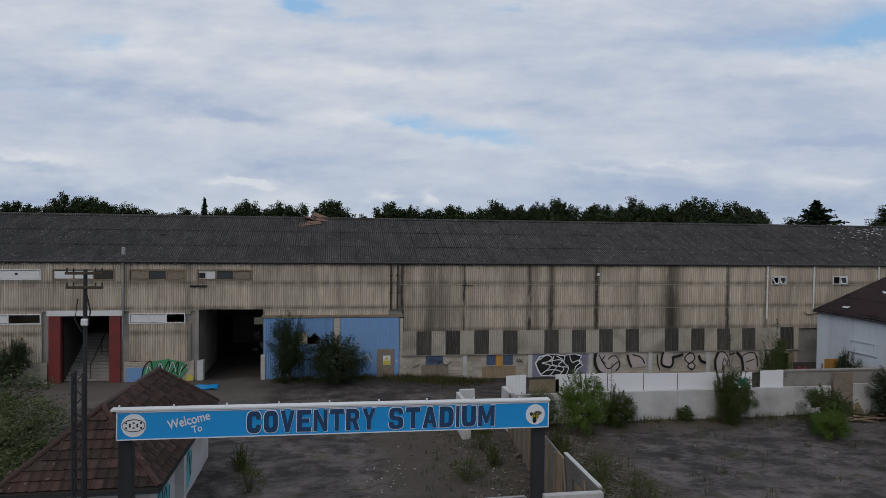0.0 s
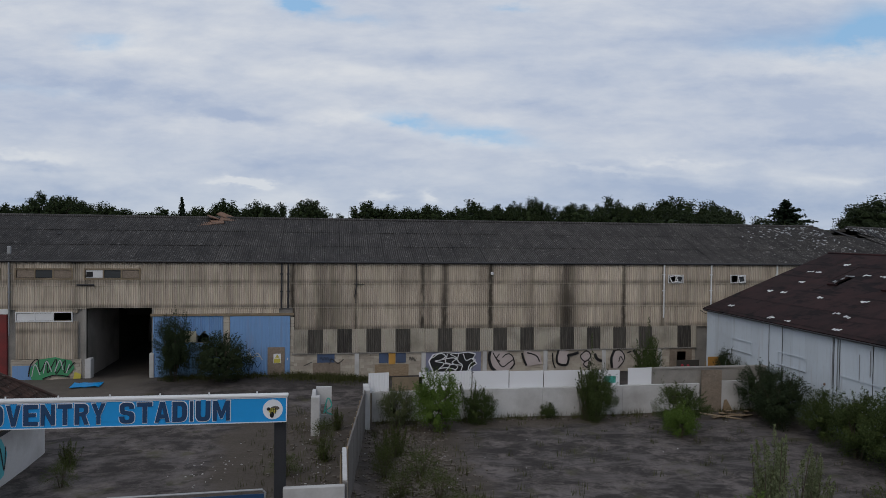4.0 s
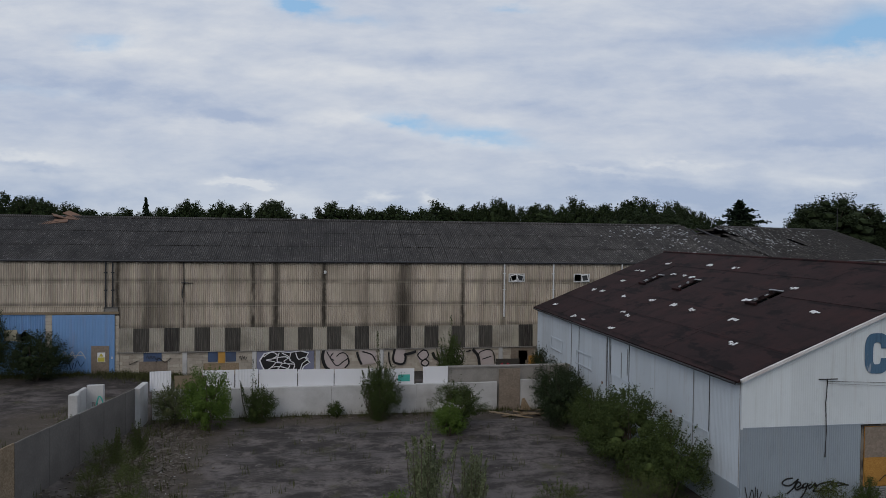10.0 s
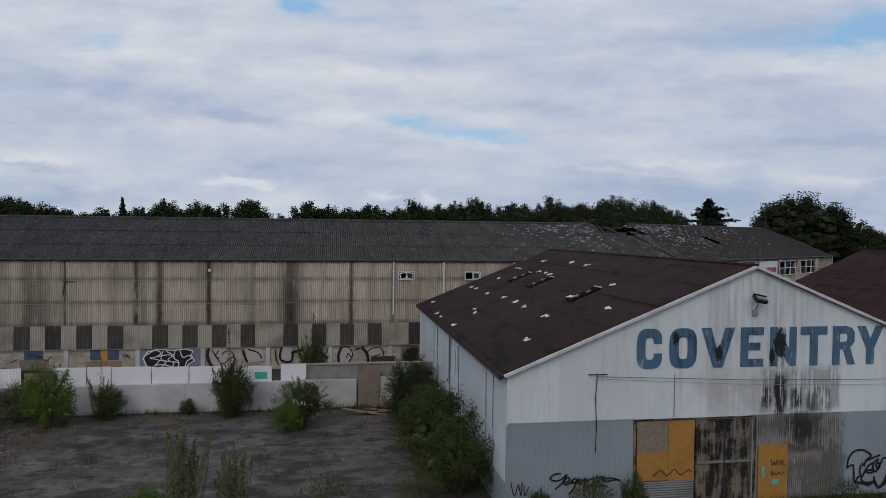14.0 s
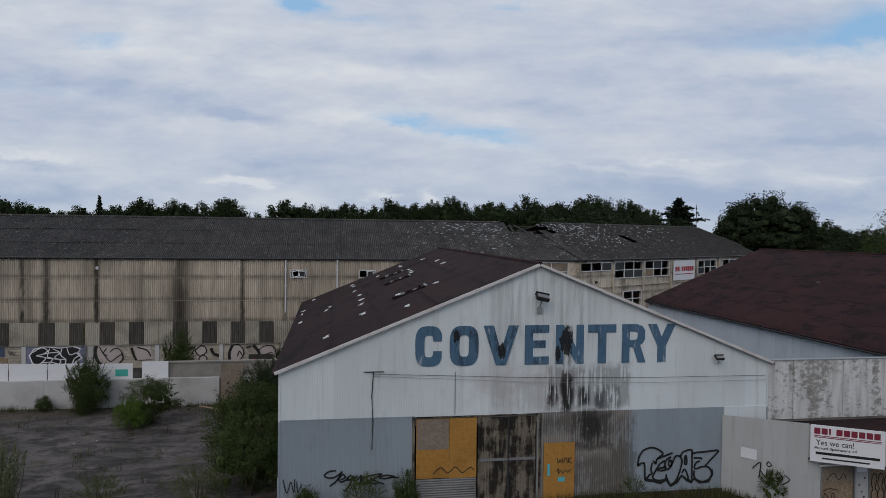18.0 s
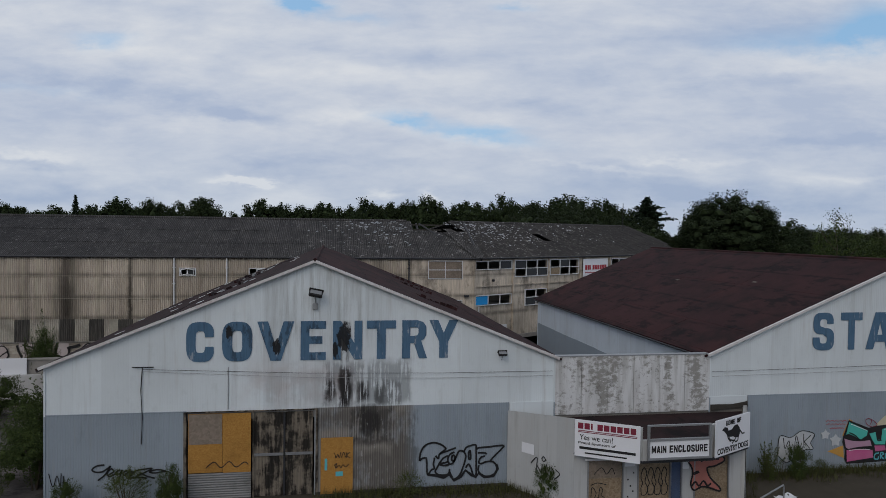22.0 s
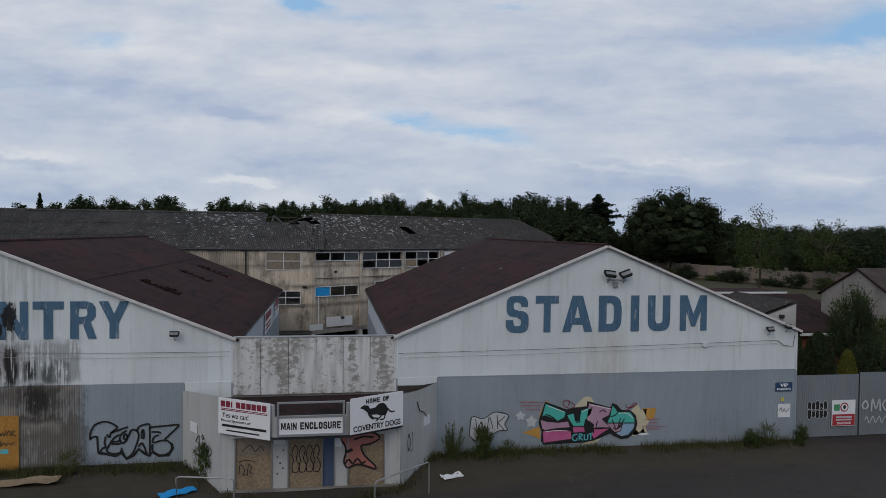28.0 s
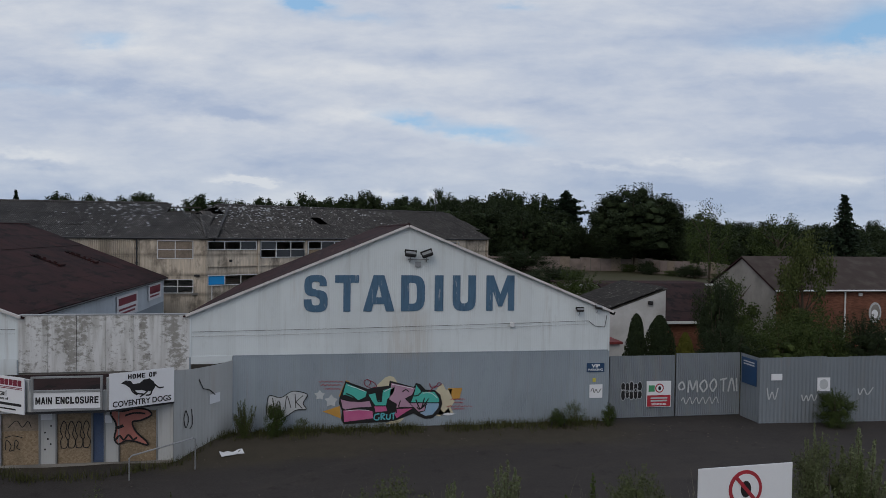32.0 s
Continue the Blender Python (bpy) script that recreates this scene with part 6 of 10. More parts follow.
# side walls that sweep up to the halls
for i in (0, 4):
    m, length = face(corner[i], corner[i + 1])
    part("porch_wall", box(0.0, length, 0.0, 0.14, -0.45, 2.95), M_PORCH, porch, "", m)
    f_ = (lambda x: 3.04 + 0.31 * x / length) if i == 0 else (lambda x: 3.31 - 0.14 * x / length - 0.32 * (x / length) * (1 - x / length))
    for k in range(4):
        part("porch_sheet", corrugated(length * k / 4, length * (k + 1) / 4, lambda x: -0.45, f_, -0.03, 0.19, 0.003), M_PORCH, porch, "", m)
# splayed fascia that carries the boards, and its soffit
for i, top_z in ((1, 3.28), (2, 2.84), (3, 3.3)):
    m, length = face(corner[i], corner[i + 1])
    part("fascia", box(0.0, length, -0.02, 0.08, 2.06, top_z), M_PORCH, porch, "", m)
    part("canopy_edge", box(-0.02, length + 0.02, -0.1, -0.02, 2.03, 2.1), M_STEEL, porch, "", m)
bm = bmesh.new()
under = [bm.verts.new((x, y, 2.05)) for x, y in corner[1:5]]
bm.faces.new(under)
part("soffit", bm, M_DARK, porch)
# the recessed front wall with its doorways
mS, lS = face((52.72, 16.62), (59.55, 16.54))
doorways = [(0.58, 1.90), (2.55, 3.80), (3.84, 4.25), (4.82, 6.18)]
part("front_wall", holed(0.0, lS, -0.45, 2.1, 0.0, 0.14, [(a, b, -0.45, 1.74) for a, b in doorways]), M_PORCH, porch, "", mS)
for k, (a, b) in enumerate(doorways):
    blue = k == 2
    bd = part("blue_door" if blue else "door_board", box(a, b, 0.05, 0.09, -0.4, 1.74), M_DULLBLUE if blue else M_PLY, porch, "blue painted door" if blue else "weathered plywood over a doorway", mS)
    part("jamb", box(a - 0.05, a, -0.03, 0.1, -0.4, 1.79), M_GALV, porch, "", mS)
    part("jamb", box(b, b + 0.05, -0.03, 0.1, -0.4, 1.79), M_GALV, porch, "", mS)
    if k == 0:
        part("damp_patch", box(a + 0.02, b - 0.02, 0.042, 0.05, 1.05, 1.7), M_OLDPLY, bd, "", mS)
        for ln in ([(0.7, 0.35), (0.74, 0.72), (0.9, 0.5), (0.84, 0.3), (1.0, 0.34)], [(1.0, 0.3), (1.05, 0.7), (1.16, 0.6), (1.1, 0.42), (1.24, 0.32)], [(0.68, 0.8), (0.95, 0.88), (1.3, 0.8)], [(0.8, 1.2), (1.1, 1.45), (1.3, 1.2), (1.5, 1.42), (1.62, 1.18)]):
            part("scrawl", ribbon([smooth_line(ln)], 0.03, y=0.04), M_BLACK, bd, "", mS)
    if k == 1:
        for q in range(4):
            x_ = a + 0.14 + 0.27 * q
            part("scrawl", ribbon([smooth_line([(x_, 0.35), (x_ - 0.02, 0.62), (x_ + 0.04, 0.8), (x_ - 0.03, 1.05), (x_ + 0.08, 1.38), (x_ + 0.2, 1.2), (x_ + 0.14, 0.86), (x_ + 0.24, 0.62), (x_ + 0.18, 0.36), (x_, 0.35)])], 0.035, y=0.04), M_BLACK, bd, "", mS)
bold = [(x_ + 4.48, z_) for x_, z_ in ((0.02, 1.80), (0.5, 1.74), (0.92, 1.84), (1.38, 1.77), (1.53, 1.56), (1.13, 1.36), (0.82, 1.30), (0.97, 0.90), (1.34, 0.54), (1.36, 0.38), (0.92, 0.54), (0.6, 0.58), (0.30, 0.46), (0.16, 0.70), (0.23, 1.06), (0.20, 1.32), (0.05, 1.56))]
ob = part("painted_tag", prism(bold, -0.02, -0.004), M_SALMON, porch, "salmon pink graffiti shape", mS)
part("tag_edge", ribbon([smooth_line(bold + bold[:1], 3)] + [smooth_line([(x_ + 4.48, z_) for x_, z_ in ln]) for ln in ([(0.55, 1.56), (0.9, 1.66), (1.3, 1.62)], [(0.2, 0.62), (0.35, 0.78), (0.5, 0.62), (0.68, 0.8), (0.85, 0.62), (1.0, 0.7)])], 0.07, y=-0.024), M_BLACK, ob, "", mS)
part("tag_eye", prism([(x_ + 4.48, z_) for x_, z_ in ((0.18, 1.12), (0.46, 1.22), (0.52, 1.12), (0.3, 1.04))], -0.03, -0.02), M_BLACK, ob, "", mS)
part("strip_light", box(0.4, 3.4, -0.16, -0.06, 1.78, 1.85, bevel=0.01), M_WHITEPAINT, porch, "", mS)
part("paper_notice", box(2.0, 2.4, -0.03, -0.015, 1.48, 1.76), M_SIGNWHITE, porch, "torn white paper notice", mS)
part("paper_notice", box(4.3, 4.55, -0.03, -0.015, 1.3, 1.62), M_SIGNWHITE, porch, "torn white paper notice", mS)
for u_, z_ in ((2.1, 0.95), (2.3, 0.5), (2.1, 0.3), (2.32, 1.2), (2.2, 0.7)):
    part("bolt_head", box(u_, u_ + 0.05, -0.02, -0.004, z_, z_ + 0.06), M_BLACK, porch, "", mS)
part("threshold", box(0.0, lS, -0.12, 0.0, -0.45, -0.24), M_CONC, porch, "", mS)

# boards on the porch
m1, l1 = face(corner[1], corner[2])
ad = thing("advert_board", (53.8, 15.9, 2.1), "white advertising board with dark red and black bars", "sign")
part("panel", box(0.02, 2.35, -0.16, -0.12, 2.02, 3.36), M_SIGNWHITE, ad, "", m1)
for k in range(9):
    part("heading_block", box(0.14 + k * 0.234, 0.14 + k * 0.234 + (0.06 if k == 2 else 0.19), -0.172, -0.16, 3.04, 3.26), M_MAROON, ad, "", m1)
for z_ in (2.96, 2.91):
    part("rule", box(0.14, 2.24, -0.170, -0.16, z_, z_ + 0.025), M_MAROON, ad, "", m1)
word("lettering", "Yes we can!", 0.2, 1.4, 2.64, 2.84, -0.165, M_BLACK, ad, 0.0, m1)
word("lettering", "Proud Sponsors of", 0.16, 1.5, 2.46, 2.58, -0.165, M_BLACK, ad, 0.01, m1)
for z_, e_ in ((2.3, 2.2), (2.14, 1.9)):
    part("text_bar", box(0.2 + (0.2 if z_ < 2.2 else 0), e_, -0.170, -0.16, z_, z_ + (0.09 if z_ > 2.2 else 0.05)), M_BLACK, ad, "", m1)
m2, l2 = face(corner[2], corner[3])
me_sign = thing("entrance_sign", (56.1, 15.2, 2.1), "white entrance sign in a tall grey steel frame", "sign")
fr = holed(0.12, 2.56, 2.16, 3.42, -0.2, -0.12, [(0.2, 2.48, 2.24, 2.84), (0.2, 2.48, 2.92, 3.36)])
for a in (0.3, 2.3):
    part("frame_bracket", box(a, a + 0.08, -0.125, -0.01, 2.3, 2.75), M_GALV, me_sign, "", m2)
part("sign_frame", fr, M_GALV, me_sign, "", m2)
part("panel", box(0.2, 2.48, -0.17, -0.13, 2.24, 2.84), M_SIGNWHITE, me_sign, "", m2)
spaced("lettering", "MAIN", 0.26, 0.84, 2.41, 2.67, -0.176, M_BLACK, me_sign, m2, 0.0, 0.08)
spaced("lettering", "ENCLOSURE", 0.94, 2.43, 2.41, 2.67, -0.176, M_BLACK, me_sign, m2, 0.0, 0.08)
m3, l3 = face(corner[3], corner[4])
dog_sign = thing("club_sign", (58.5, 15.8, 2.1), "white club sign with black lettering and a black mark", "sign")
part("panel", box(0.05, 2.36, -0.16, -0.12, 2.12, 3.46), M_SIGNWHITE, dog_sign, "", m3)
spaced("lettering", "HOME", 0.68, 1.32, 3.19, 3.37, -0.165, M_BLACK, dog_sign, m3, 0.0, 0.1)
spaced("lettering", "OF", 1.42, 1.72, 3.19, 3.37, -0.165, M_BLACK, dog_sign, m3, 0.0, 0.1)
word("lettering", "COVENTRY DOGS", 0.17, 2.24, 2.19, 2.41, -0.165, M_BLACK, dog_sign, 0.018, m3)
at_sign = lambda pts: [(0.05 + (p - 640) * 0.01127, 2.12 + (375 - (p - 640) * 0.171 - q) * 0.01145) for p, q in pts]
mark = at_sign([(675, 287), (690, 276), (706, 277), (713, 287), (734, 282), (746, 270), (765, 265), (778, 274), (784, 288), (780, 297), (774, 307), (752, 308), (742, 305), (720, 307), (706, 302), (699, 297), (688, 290)])
dog = part("plain_mark", prism(mark, -0.168, -0.16), M_BLACK, dog_sign, "", m3)
part("mark_line", ribbon([smooth_line(at_sign(ln)) for ln in ([(782, 284), (795, 294), (810, 292)], [(772, 300), (768, 318), (752, 322)], [(765, 298), (752, 314), (735, 328)], [(712, 302), (724, 316), (744, 318)], [(706, 300), (712, 312), (726, 322)])], 0.055, y=-0.164), M_BLACK, dog, "", m3)
m0, l0 = face(corner[0], corner[1])
part("notice", box(0.75, 1.35, -0.06, -0.05, 1.55, 1.95), M_SIGNWHITE, porch, "blank white notice", m0)
part("scrawl", ribbon([smooth_line(p) for p in ([(1.2, 1.2), (1.5, 1.5), (1.45, 0.9)], [(1.5, 1.2), (1.7, 1.0), (1.75, 1.3)], [(1.9, 1.0), (1.95, 1.35)], [(2.1, 0.9), (2.3, 1.1), (2.15, 1.3)], [(2.3, 0.85), (2.55, 1.1), (2.35, 1.25)], [(1.72, 1.5), (1.8, 1.6), (1.9, 1.5), (1.8, 1.42), (1.72, 1.5)])], 0.045, y=-0.05), M_BLACK, porch, "", m0)
m4, l4 = face(corner[4], corner[5])
part("notice", box(1.9, 2.5, -0.06, -0.05, 1.55, 1.95), M_SIGNWHITE, porch, "blank white notice", m4)
part("scrawl", ribbon([smooth_line(p) for p in ([(0.6, 1.6), (0.75, 1.2), (0.6, 0.9), (0.5, 1.3), (0.6, 1.6)], [(0.9, 1.6), (0.95, 1.0), (0.8, 0.8)])], 0.04, y=-0.05), M_BLACK, porch, "", m4)
part("loose_cable", tube([(1.3, -0.06, 2.7), (1.5, -0.08, 2.3), (1.9, -0.08, 2.15), (2.2, -0.06, 1.9)], 0.02, sides=5), M_BLACK, porch, "", m4)

# ---- painted graffiti on the halls ----


def put_strokes(parent, name, lines, width, y, mat, x0, z0, sx, sz, label=""):
    for ln in lines:
        part(name, ribbon([smooth_line([(x0 + sx * p, z0 + sz * q) for p, q in ln])], width, y=y), mat, parent, label)


G = FY - 0.045
on_tag = lambda pts: [(45.400 + 0.007643 * p, 2.950 - 0.007571 * q - 0.000326 * p) for p, q in pts]
for ln in ([(247, 228), (252, 185), (275, 148), (315, 132), (350, 138), (378, 155), (385, 165)], [(385, 165), (365, 180), (350, 195), (345, 215), (330, 200)], [(247, 228), (262, 215), (280, 212), (284, 225), (290, 300), (310, 275), (325, 268), (320, 245), (326, 210)],
           [(352, 190), (385, 178), (420, 165), (437, 158)], [(395, 200), (370, 215), (352, 240), (340, 262), (330, 285), (345, 300), (375, 303), (400, 295), (405, 270)], [(356, 240), (380, 238), (400, 230)], [(352, 247), (375, 252), (402, 247)],
           [(430, 180), (405, 195), (395, 225), (408, 245), (425, 235), (440, 205), (455, 175), (480, 180), (490, 205), (480, 250), (460, 300), (430, 325), (415, 305), (405, 285)], [(420, 195), (432, 205), (428, 228), (415, 220), (420, 195)],
           [(480, 180), (495, 155), (540, 142), (545, 170), (546, 240), (545, 305), (530, 300), (520, 270), (505, 245), (490, 265)], [(505, 180), (513, 175), (516, 215), (506, 215), (505, 180)],
           [(548, 165), (560, 158), (620, 152), (690, 145), (680, 165), (650, 195), (622, 225)], [(555, 185), (590, 185), (602, 192)], [(592, 202), (570, 210), (560, 235), (572, 242), (600, 232), (635, 232), (655, 255), (655, 285), (630, 305), (600, 310), (575, 300), (558, 280), (560, 250)]):
    part("graffiti", ribbon([smooth_line(on_tag(ln))], 0.075, y=G), M_BLACK, hall_a, "black outlined graffiti lettering")
part("graffiti", ribbon([on_tag([(290, 300), (330, 305), (375, 316), (405, 300), (430, 332), (465, 312), (490, 278), (520, 302), (545, 314), (560, 292), (590, 314), (640, 309), (662, 270), (655, 245)])], 0.11, y=G + 0.002), M_BLACK, hall_a, "black drop edge under graffiti lettering")
on_scrawl = lambda pts: [(33.241 + 0.006488 * p, 3.339 - 0.006977 * q - 0.000297 * p) for p, q in pts]
for ln in ([(370, 250), (330, 255), (305, 275), (325, 288), (360, 285), (395, 262), (402, 255), (375, 300), (335, 332)], [(395, 300), (420, 285), (405, 270), (385, 295), (400, 310), (440, 290)], [(455, 275), (435, 285), (430, 300), (455, 295), (465, 275), (445, 325), (415, 360)], [(490, 280), (470, 290), (475, 305), (495, 290), (510, 275), (505, 300)],
           [(520, 280), (500, 320), (530, 285), (580, 272), (625, 268), (580, 292), (540, 310)], [(560, 290), (600, 310), (640, 320)], [(722, 287), (690, 284), (640, 292), (612, 286), (650, 274), (700, 281)], [(500, 320), (550, 315), (600, 320)]):
    part("graffiti", ribbon([smooth_line(on_scrawl(ln))], 0.06, y=G), M_BLACK, hall_a, "thin black graffiti scrawl")
put_strokes(hall_a, "graffiti", [[(0, 1), (0.2, 0), (0.4, 0.8), (0.55, 0), (0.6, 1)], [(0.7, 0.8), (0.75, 0.0), (0.95, 0.6)]], 0.035, G, M_BLACK, 33.75, 0.75, 0.7, 0.5)
# the large coloured piece on the second hall
cell = lambda pts: [(62.461 + 0.008717 * p, 3.075 - 0.008569 * q - 0.000258 * p) for p, q in pts]
for mat, pts in ((M_CREAM, [(590, 125), (615, 100), (640, 76), (662, 66), (685, 72), (702, 98), (690, 118)]), (M_CREAM, [(900, 150), (925, 118), (942, 106), (958, 138), (992, 134), (986, 172), (1008, 200), (985, 232), (1000, 262), (960, 262), (925, 282), (900, 270)]), (M_ORANGE, [(322, 256), (410, 226), (415, 292), (352, 266)]), (M_ORANGE, [(968, 131), (1046, 128), (1032, 184), (1000, 192)]),
                 (M_ORANGE, [(404, 175), (440, 90), (460, 100), (425, 190)]), (M_SIGNWHITE, [(915, 272), (930, 240), (950, 262), (975, 236), (985, 262), (1012, 268), (975, 276)]), (M_CREAM, [(640, 322), (690, 296), (740, 290), (720, 312), (690, 320)])):
    part("graffiti_back", prism(cell(pts), G + 0.006, G + 0.012), mat, hall_b)
for cx_, cy_, r_ in ((308, 170, 28), (366, 200, 35)):
    star = [(cx_ + r_ * (1.0 if k % 2 == 0 else 0.6) * math.cos(math.pi * k / 5 - 0.3), cy_ + r_ * (1.0 if k % 2 == 0 else 0.6) * math.sin(math.pi * k / 5 - 0.3)) for k in range(10)]
    part("painted_star", prism(cell(star), G, G + 0.006), M_CHALK, hall_b, "pale painted star")
base_shape = cell([(437, 95), (552, 136), (575, 130), (660, 118), (664, 91), (790, 125), (800, 102), (825, 110), (850, 138), (900, 140), (930, 165), (941, 215), (925, 260), (890, 290), (850, 294), (810, 277), (790, 264), (700, 302), (640, 311), (430, 321), (417, 300), (420, 250), (404, 210), (408, 180), (415, 160)])
piece = part("graffiti_piece", prism(base_shape, G - 0.004, G + 0.004), M_BLACK, hall_b, "large pink and turquoise graffiti piece")
for mat, pts in ((M_TEAL, [(440, 106), (546, 150), (540, 176), (502, 197), (470, 178), (438, 166), (424, 170)]), (M_MAUVE, [(414, 190), (450, 200), (505, 206), (560, 200), (572, 232), (500, 236), (440, 246), (424, 236)]), (M_PINK, [(428, 250), (500, 244), (576, 252), (580, 290), (432, 310)]),
                 (M_TEAL, [(556, 166), (590, 158), (598, 196), (624, 200), (630, 142), (692, 122), (682, 160), (652, 190), (646, 222), (590, 222), (572, 196)]), (M_PINK, [(586, 228), (646, 228), (652, 252), (592, 258)]),
                 (M_MAUVE, [(672, 104), (796, 130), (780, 166), (742, 186), (786, 230), (700, 236), (702, 214), (662, 190)]), (M_PINK, [(700, 242), (784, 238), (758, 252), (702, 290), (690, 268)]),
                 (M_TEAL, [(802, 114), (830, 150), (898, 150), (922, 184), (924, 205), (776, 205), (790, 170)]), (M_MAUVE, [(772, 211), (852, 211), (846, 250), (815, 255)]), (M_SKYPAINT, [(858, 211), (924, 211), (918, 236), (890, 270), (852, 278), (822, 262), (850, 252)])):
    part("piece_letter", prism(cell(pts), G - 0.014, G - 0.004), mat, piece, "sprayed letter shape")
for ln in ([(440, 160), (470, 172), (500, 196)], [(416, 188), (470, 200), (540, 190)], [(440, 246), (500, 236), (572, 232)], [(598, 165), (604, 200), (626, 200)], [(730, 150), (748, 138), (764, 150)], [(652, 190), (690, 214), (700, 262)], [(720, 196), (712, 230), (730, 240)], [(800, 190), (826, 240), (846, 180)], [(806, 230), (826, 240), (868, 185)], [(826, 240), (860, 215)], [(830, 150), (812, 168), (790, 172)], [(700, 238), (740, 232), (790, 236)]):
    part("piece_line", ribbon([smooth_line(cell(ln))], 0.05, y=G - 0.016), M_BLACK, piece)
for ln in ([(566, 130), (540, 118), (532, 96), (550, 86), (566, 100), (556, 118)], [(560, 90), (585, 104), (596, 122), (575, 128)], [(868, 150), (890, 130), (920, 118), (934, 106), (920, 100), (905, 118), (880, 124), (872, 104)]):
    part("piece_line", ribbon([smooth_line(cell(ln))], 0.035, y=G - 0.016), M_MAROON, piece)
for ln in ([(448, 116), (490, 130), (538, 148)], [(676, 110), (730, 120), (786, 132)], [(836, 156), (880, 156), (912, 180)], [(636, 148), (660, 136), (684, 128)], [(440, 252), (500, 246), (560, 248)]):
    part("piece_shine", ribbon([smooth_line(cell(ln))], 0.025, y=G - 0.018), M_SIGNWHITE, piece)
for ln in ([(612, 266), (590, 272), (586, 294), (606, 298), (610, 284)], [(622, 298), (622, 266), (640, 270), (626, 282), (642, 298)], [(650, 268), (650, 292), (666, 292), (668, 266)], [(674, 266), (694, 262)], [(684, 266), (684, 296)]):
    part("piece_word", ribbon([smooth_line(cell(ln))], 0.06, y=G - 0.020), M_CYAN, piece)
for x0_, y0_, w_ in ((302, 98, 125), (310, 116, 105), (330, 136, 80), (984, 188, 75), (1004, 206, 45), (965, 226, 135), (990, 240, 70)):
    part("graffiti_line", ribbon([cell([(x0_ + w_ * k / 14, y0_ + 5 * math.sin(2.4 * k)) for k in range(15)])], 0.025, y=G - 0.012), M_REDSIGN, hall_b)
chunk = part("graffiti_piece", prism([(62.85, 0.75), (62.95, 1.55), (63.5, 1.5), (64.0, 1.75), (64.6, 1.6), (64.4, 1.2), (64.55, 0.95), (64.1, 0.9), (63.3, 0.4)], G - 0.004, G + 0.004), M_CHALK, hall_b, "white graffiti lettering with black edges")
put_strokes(chunk, "graffiti_edge", [[(0.0, 0.25), (0.05, 0.85), (0.35, 0.8), (0.65, 1.0), (1.0, 0.88), (0.9, 0.6), (0.97, 0.4), (0.7, 0.36), (0.27, 0.0), (0.0, 0.25)], [(0.15, 0.8), (0.2, 0.45), (0.3, 0.7), (0.35, 0.35)], [(0.45, 0.35), (0.5, 0.85), (0.6, 0.45)], [(0.7, 0.9), (0.72, 0.45)], [(0.72, 0.65), (0.9, 0.85)], [(0.72, 0.65), (0.88, 0.42)]], 0.035, G - 0.006, M_BLACK, 62.85, 0.4, 1.75, 1.35)
put_strokes(hall_b, "graffiti", [[(0.12, 0.9), (0.0, 0.5), (0.12, 0.1)], [(0.3, 0.9), (0.32, 0.15), (0.45, 0.9)], [(0.55, 0.1), (0.56, 0.85), (0.68, 0.1)], [(0.78, 0.8), (1.0, 0.9)], [(0.9, 0.85), (0.9, 0.05)]], 0.05, G - 0.006, M_GREY, 73.6, 0.55, 2.3, 1.1, "faint scrubbed-out scrawl")
vip = part("parking_sign", box(77.55, 78.42, FY - 0.06, FY - 0.04, 2.32, 2.74), M_NAVY, hall_b, "navy parking sign with white letters")
word("lettering", "VIP", 77.78, 78.2, 2.53, 2.69, FY - 0.064, M_SIGNWHITE, vip, 0.03)
word("lettering", "PARKING", 77.63, 78.34, 2.37, 2.48, FY - 0.064, M_SIGNWHITE, vip, 0.02)
nt = part("notice", box(77.7, 78.34, FY - 0.06, FY - 0.04, 1.08, 1.72), M_SIGNWHITE, hall_b, "white notice with black scribble")
put_strokes(nt, "scrawl", [[(0.1, 0.5), (0.25, 0.75), (0.35, 0.4), (0.5, 0.65), (0.65, 0.4), (0.9, 0.7)]], 0.03, FY - 0.062, M_BLACK, 77.7, 1.1, 0.64, 0.6)
part("notice_patch", box(77.85, 78.0, FY - 0.06, FY - 0.04, 1.85, 2.02), M_YELLOW, hall_b)
part("low_rail", tube([(75.6, FY - 0.9, 0.1), (75.6, FY - 0.9, 0.5), (76.2, FY - 0.9, 0.5), (76.2, FY - 0.9, 0.1)], 0.03), M_STEEL, hall_b)

# graffiti and panels on the stand's block wall
GS = SY - 0.07
back1 = part("graffiti_piece", box(13.95, 17.95, SY - 0.05, SY - 0.02, 0.05, 1.64), plain("violet_paint", (0.20, 0.21, 0.30), 0.7, 0.2), stand, "black and white graffiti lettering")
blob = [(14.2, 1.0), (14.5, 1.45), (15.2, 1.6), (16.2, 1.5), (17.0, 1.6), (17.5, 1.45), (17.3, 1.1), (17.6, 0.8), (17.2, 0.55), (17.0, 0.15), (15.6, 0.12), (14.6, 0.18), (14.35, 0.6)]
part("piece_edge", prism([(15.9 + (p - 15.9) * 1.06, 0.85 + (q - 0.85) * 1.1) for p, q in blob], GS - 0.004, GS + 0.01), M_SIGNWHITE, back1)
part("piece_fill", prism(blob, GS - 0.012, GS - 0.004), M_BLACK, back1)
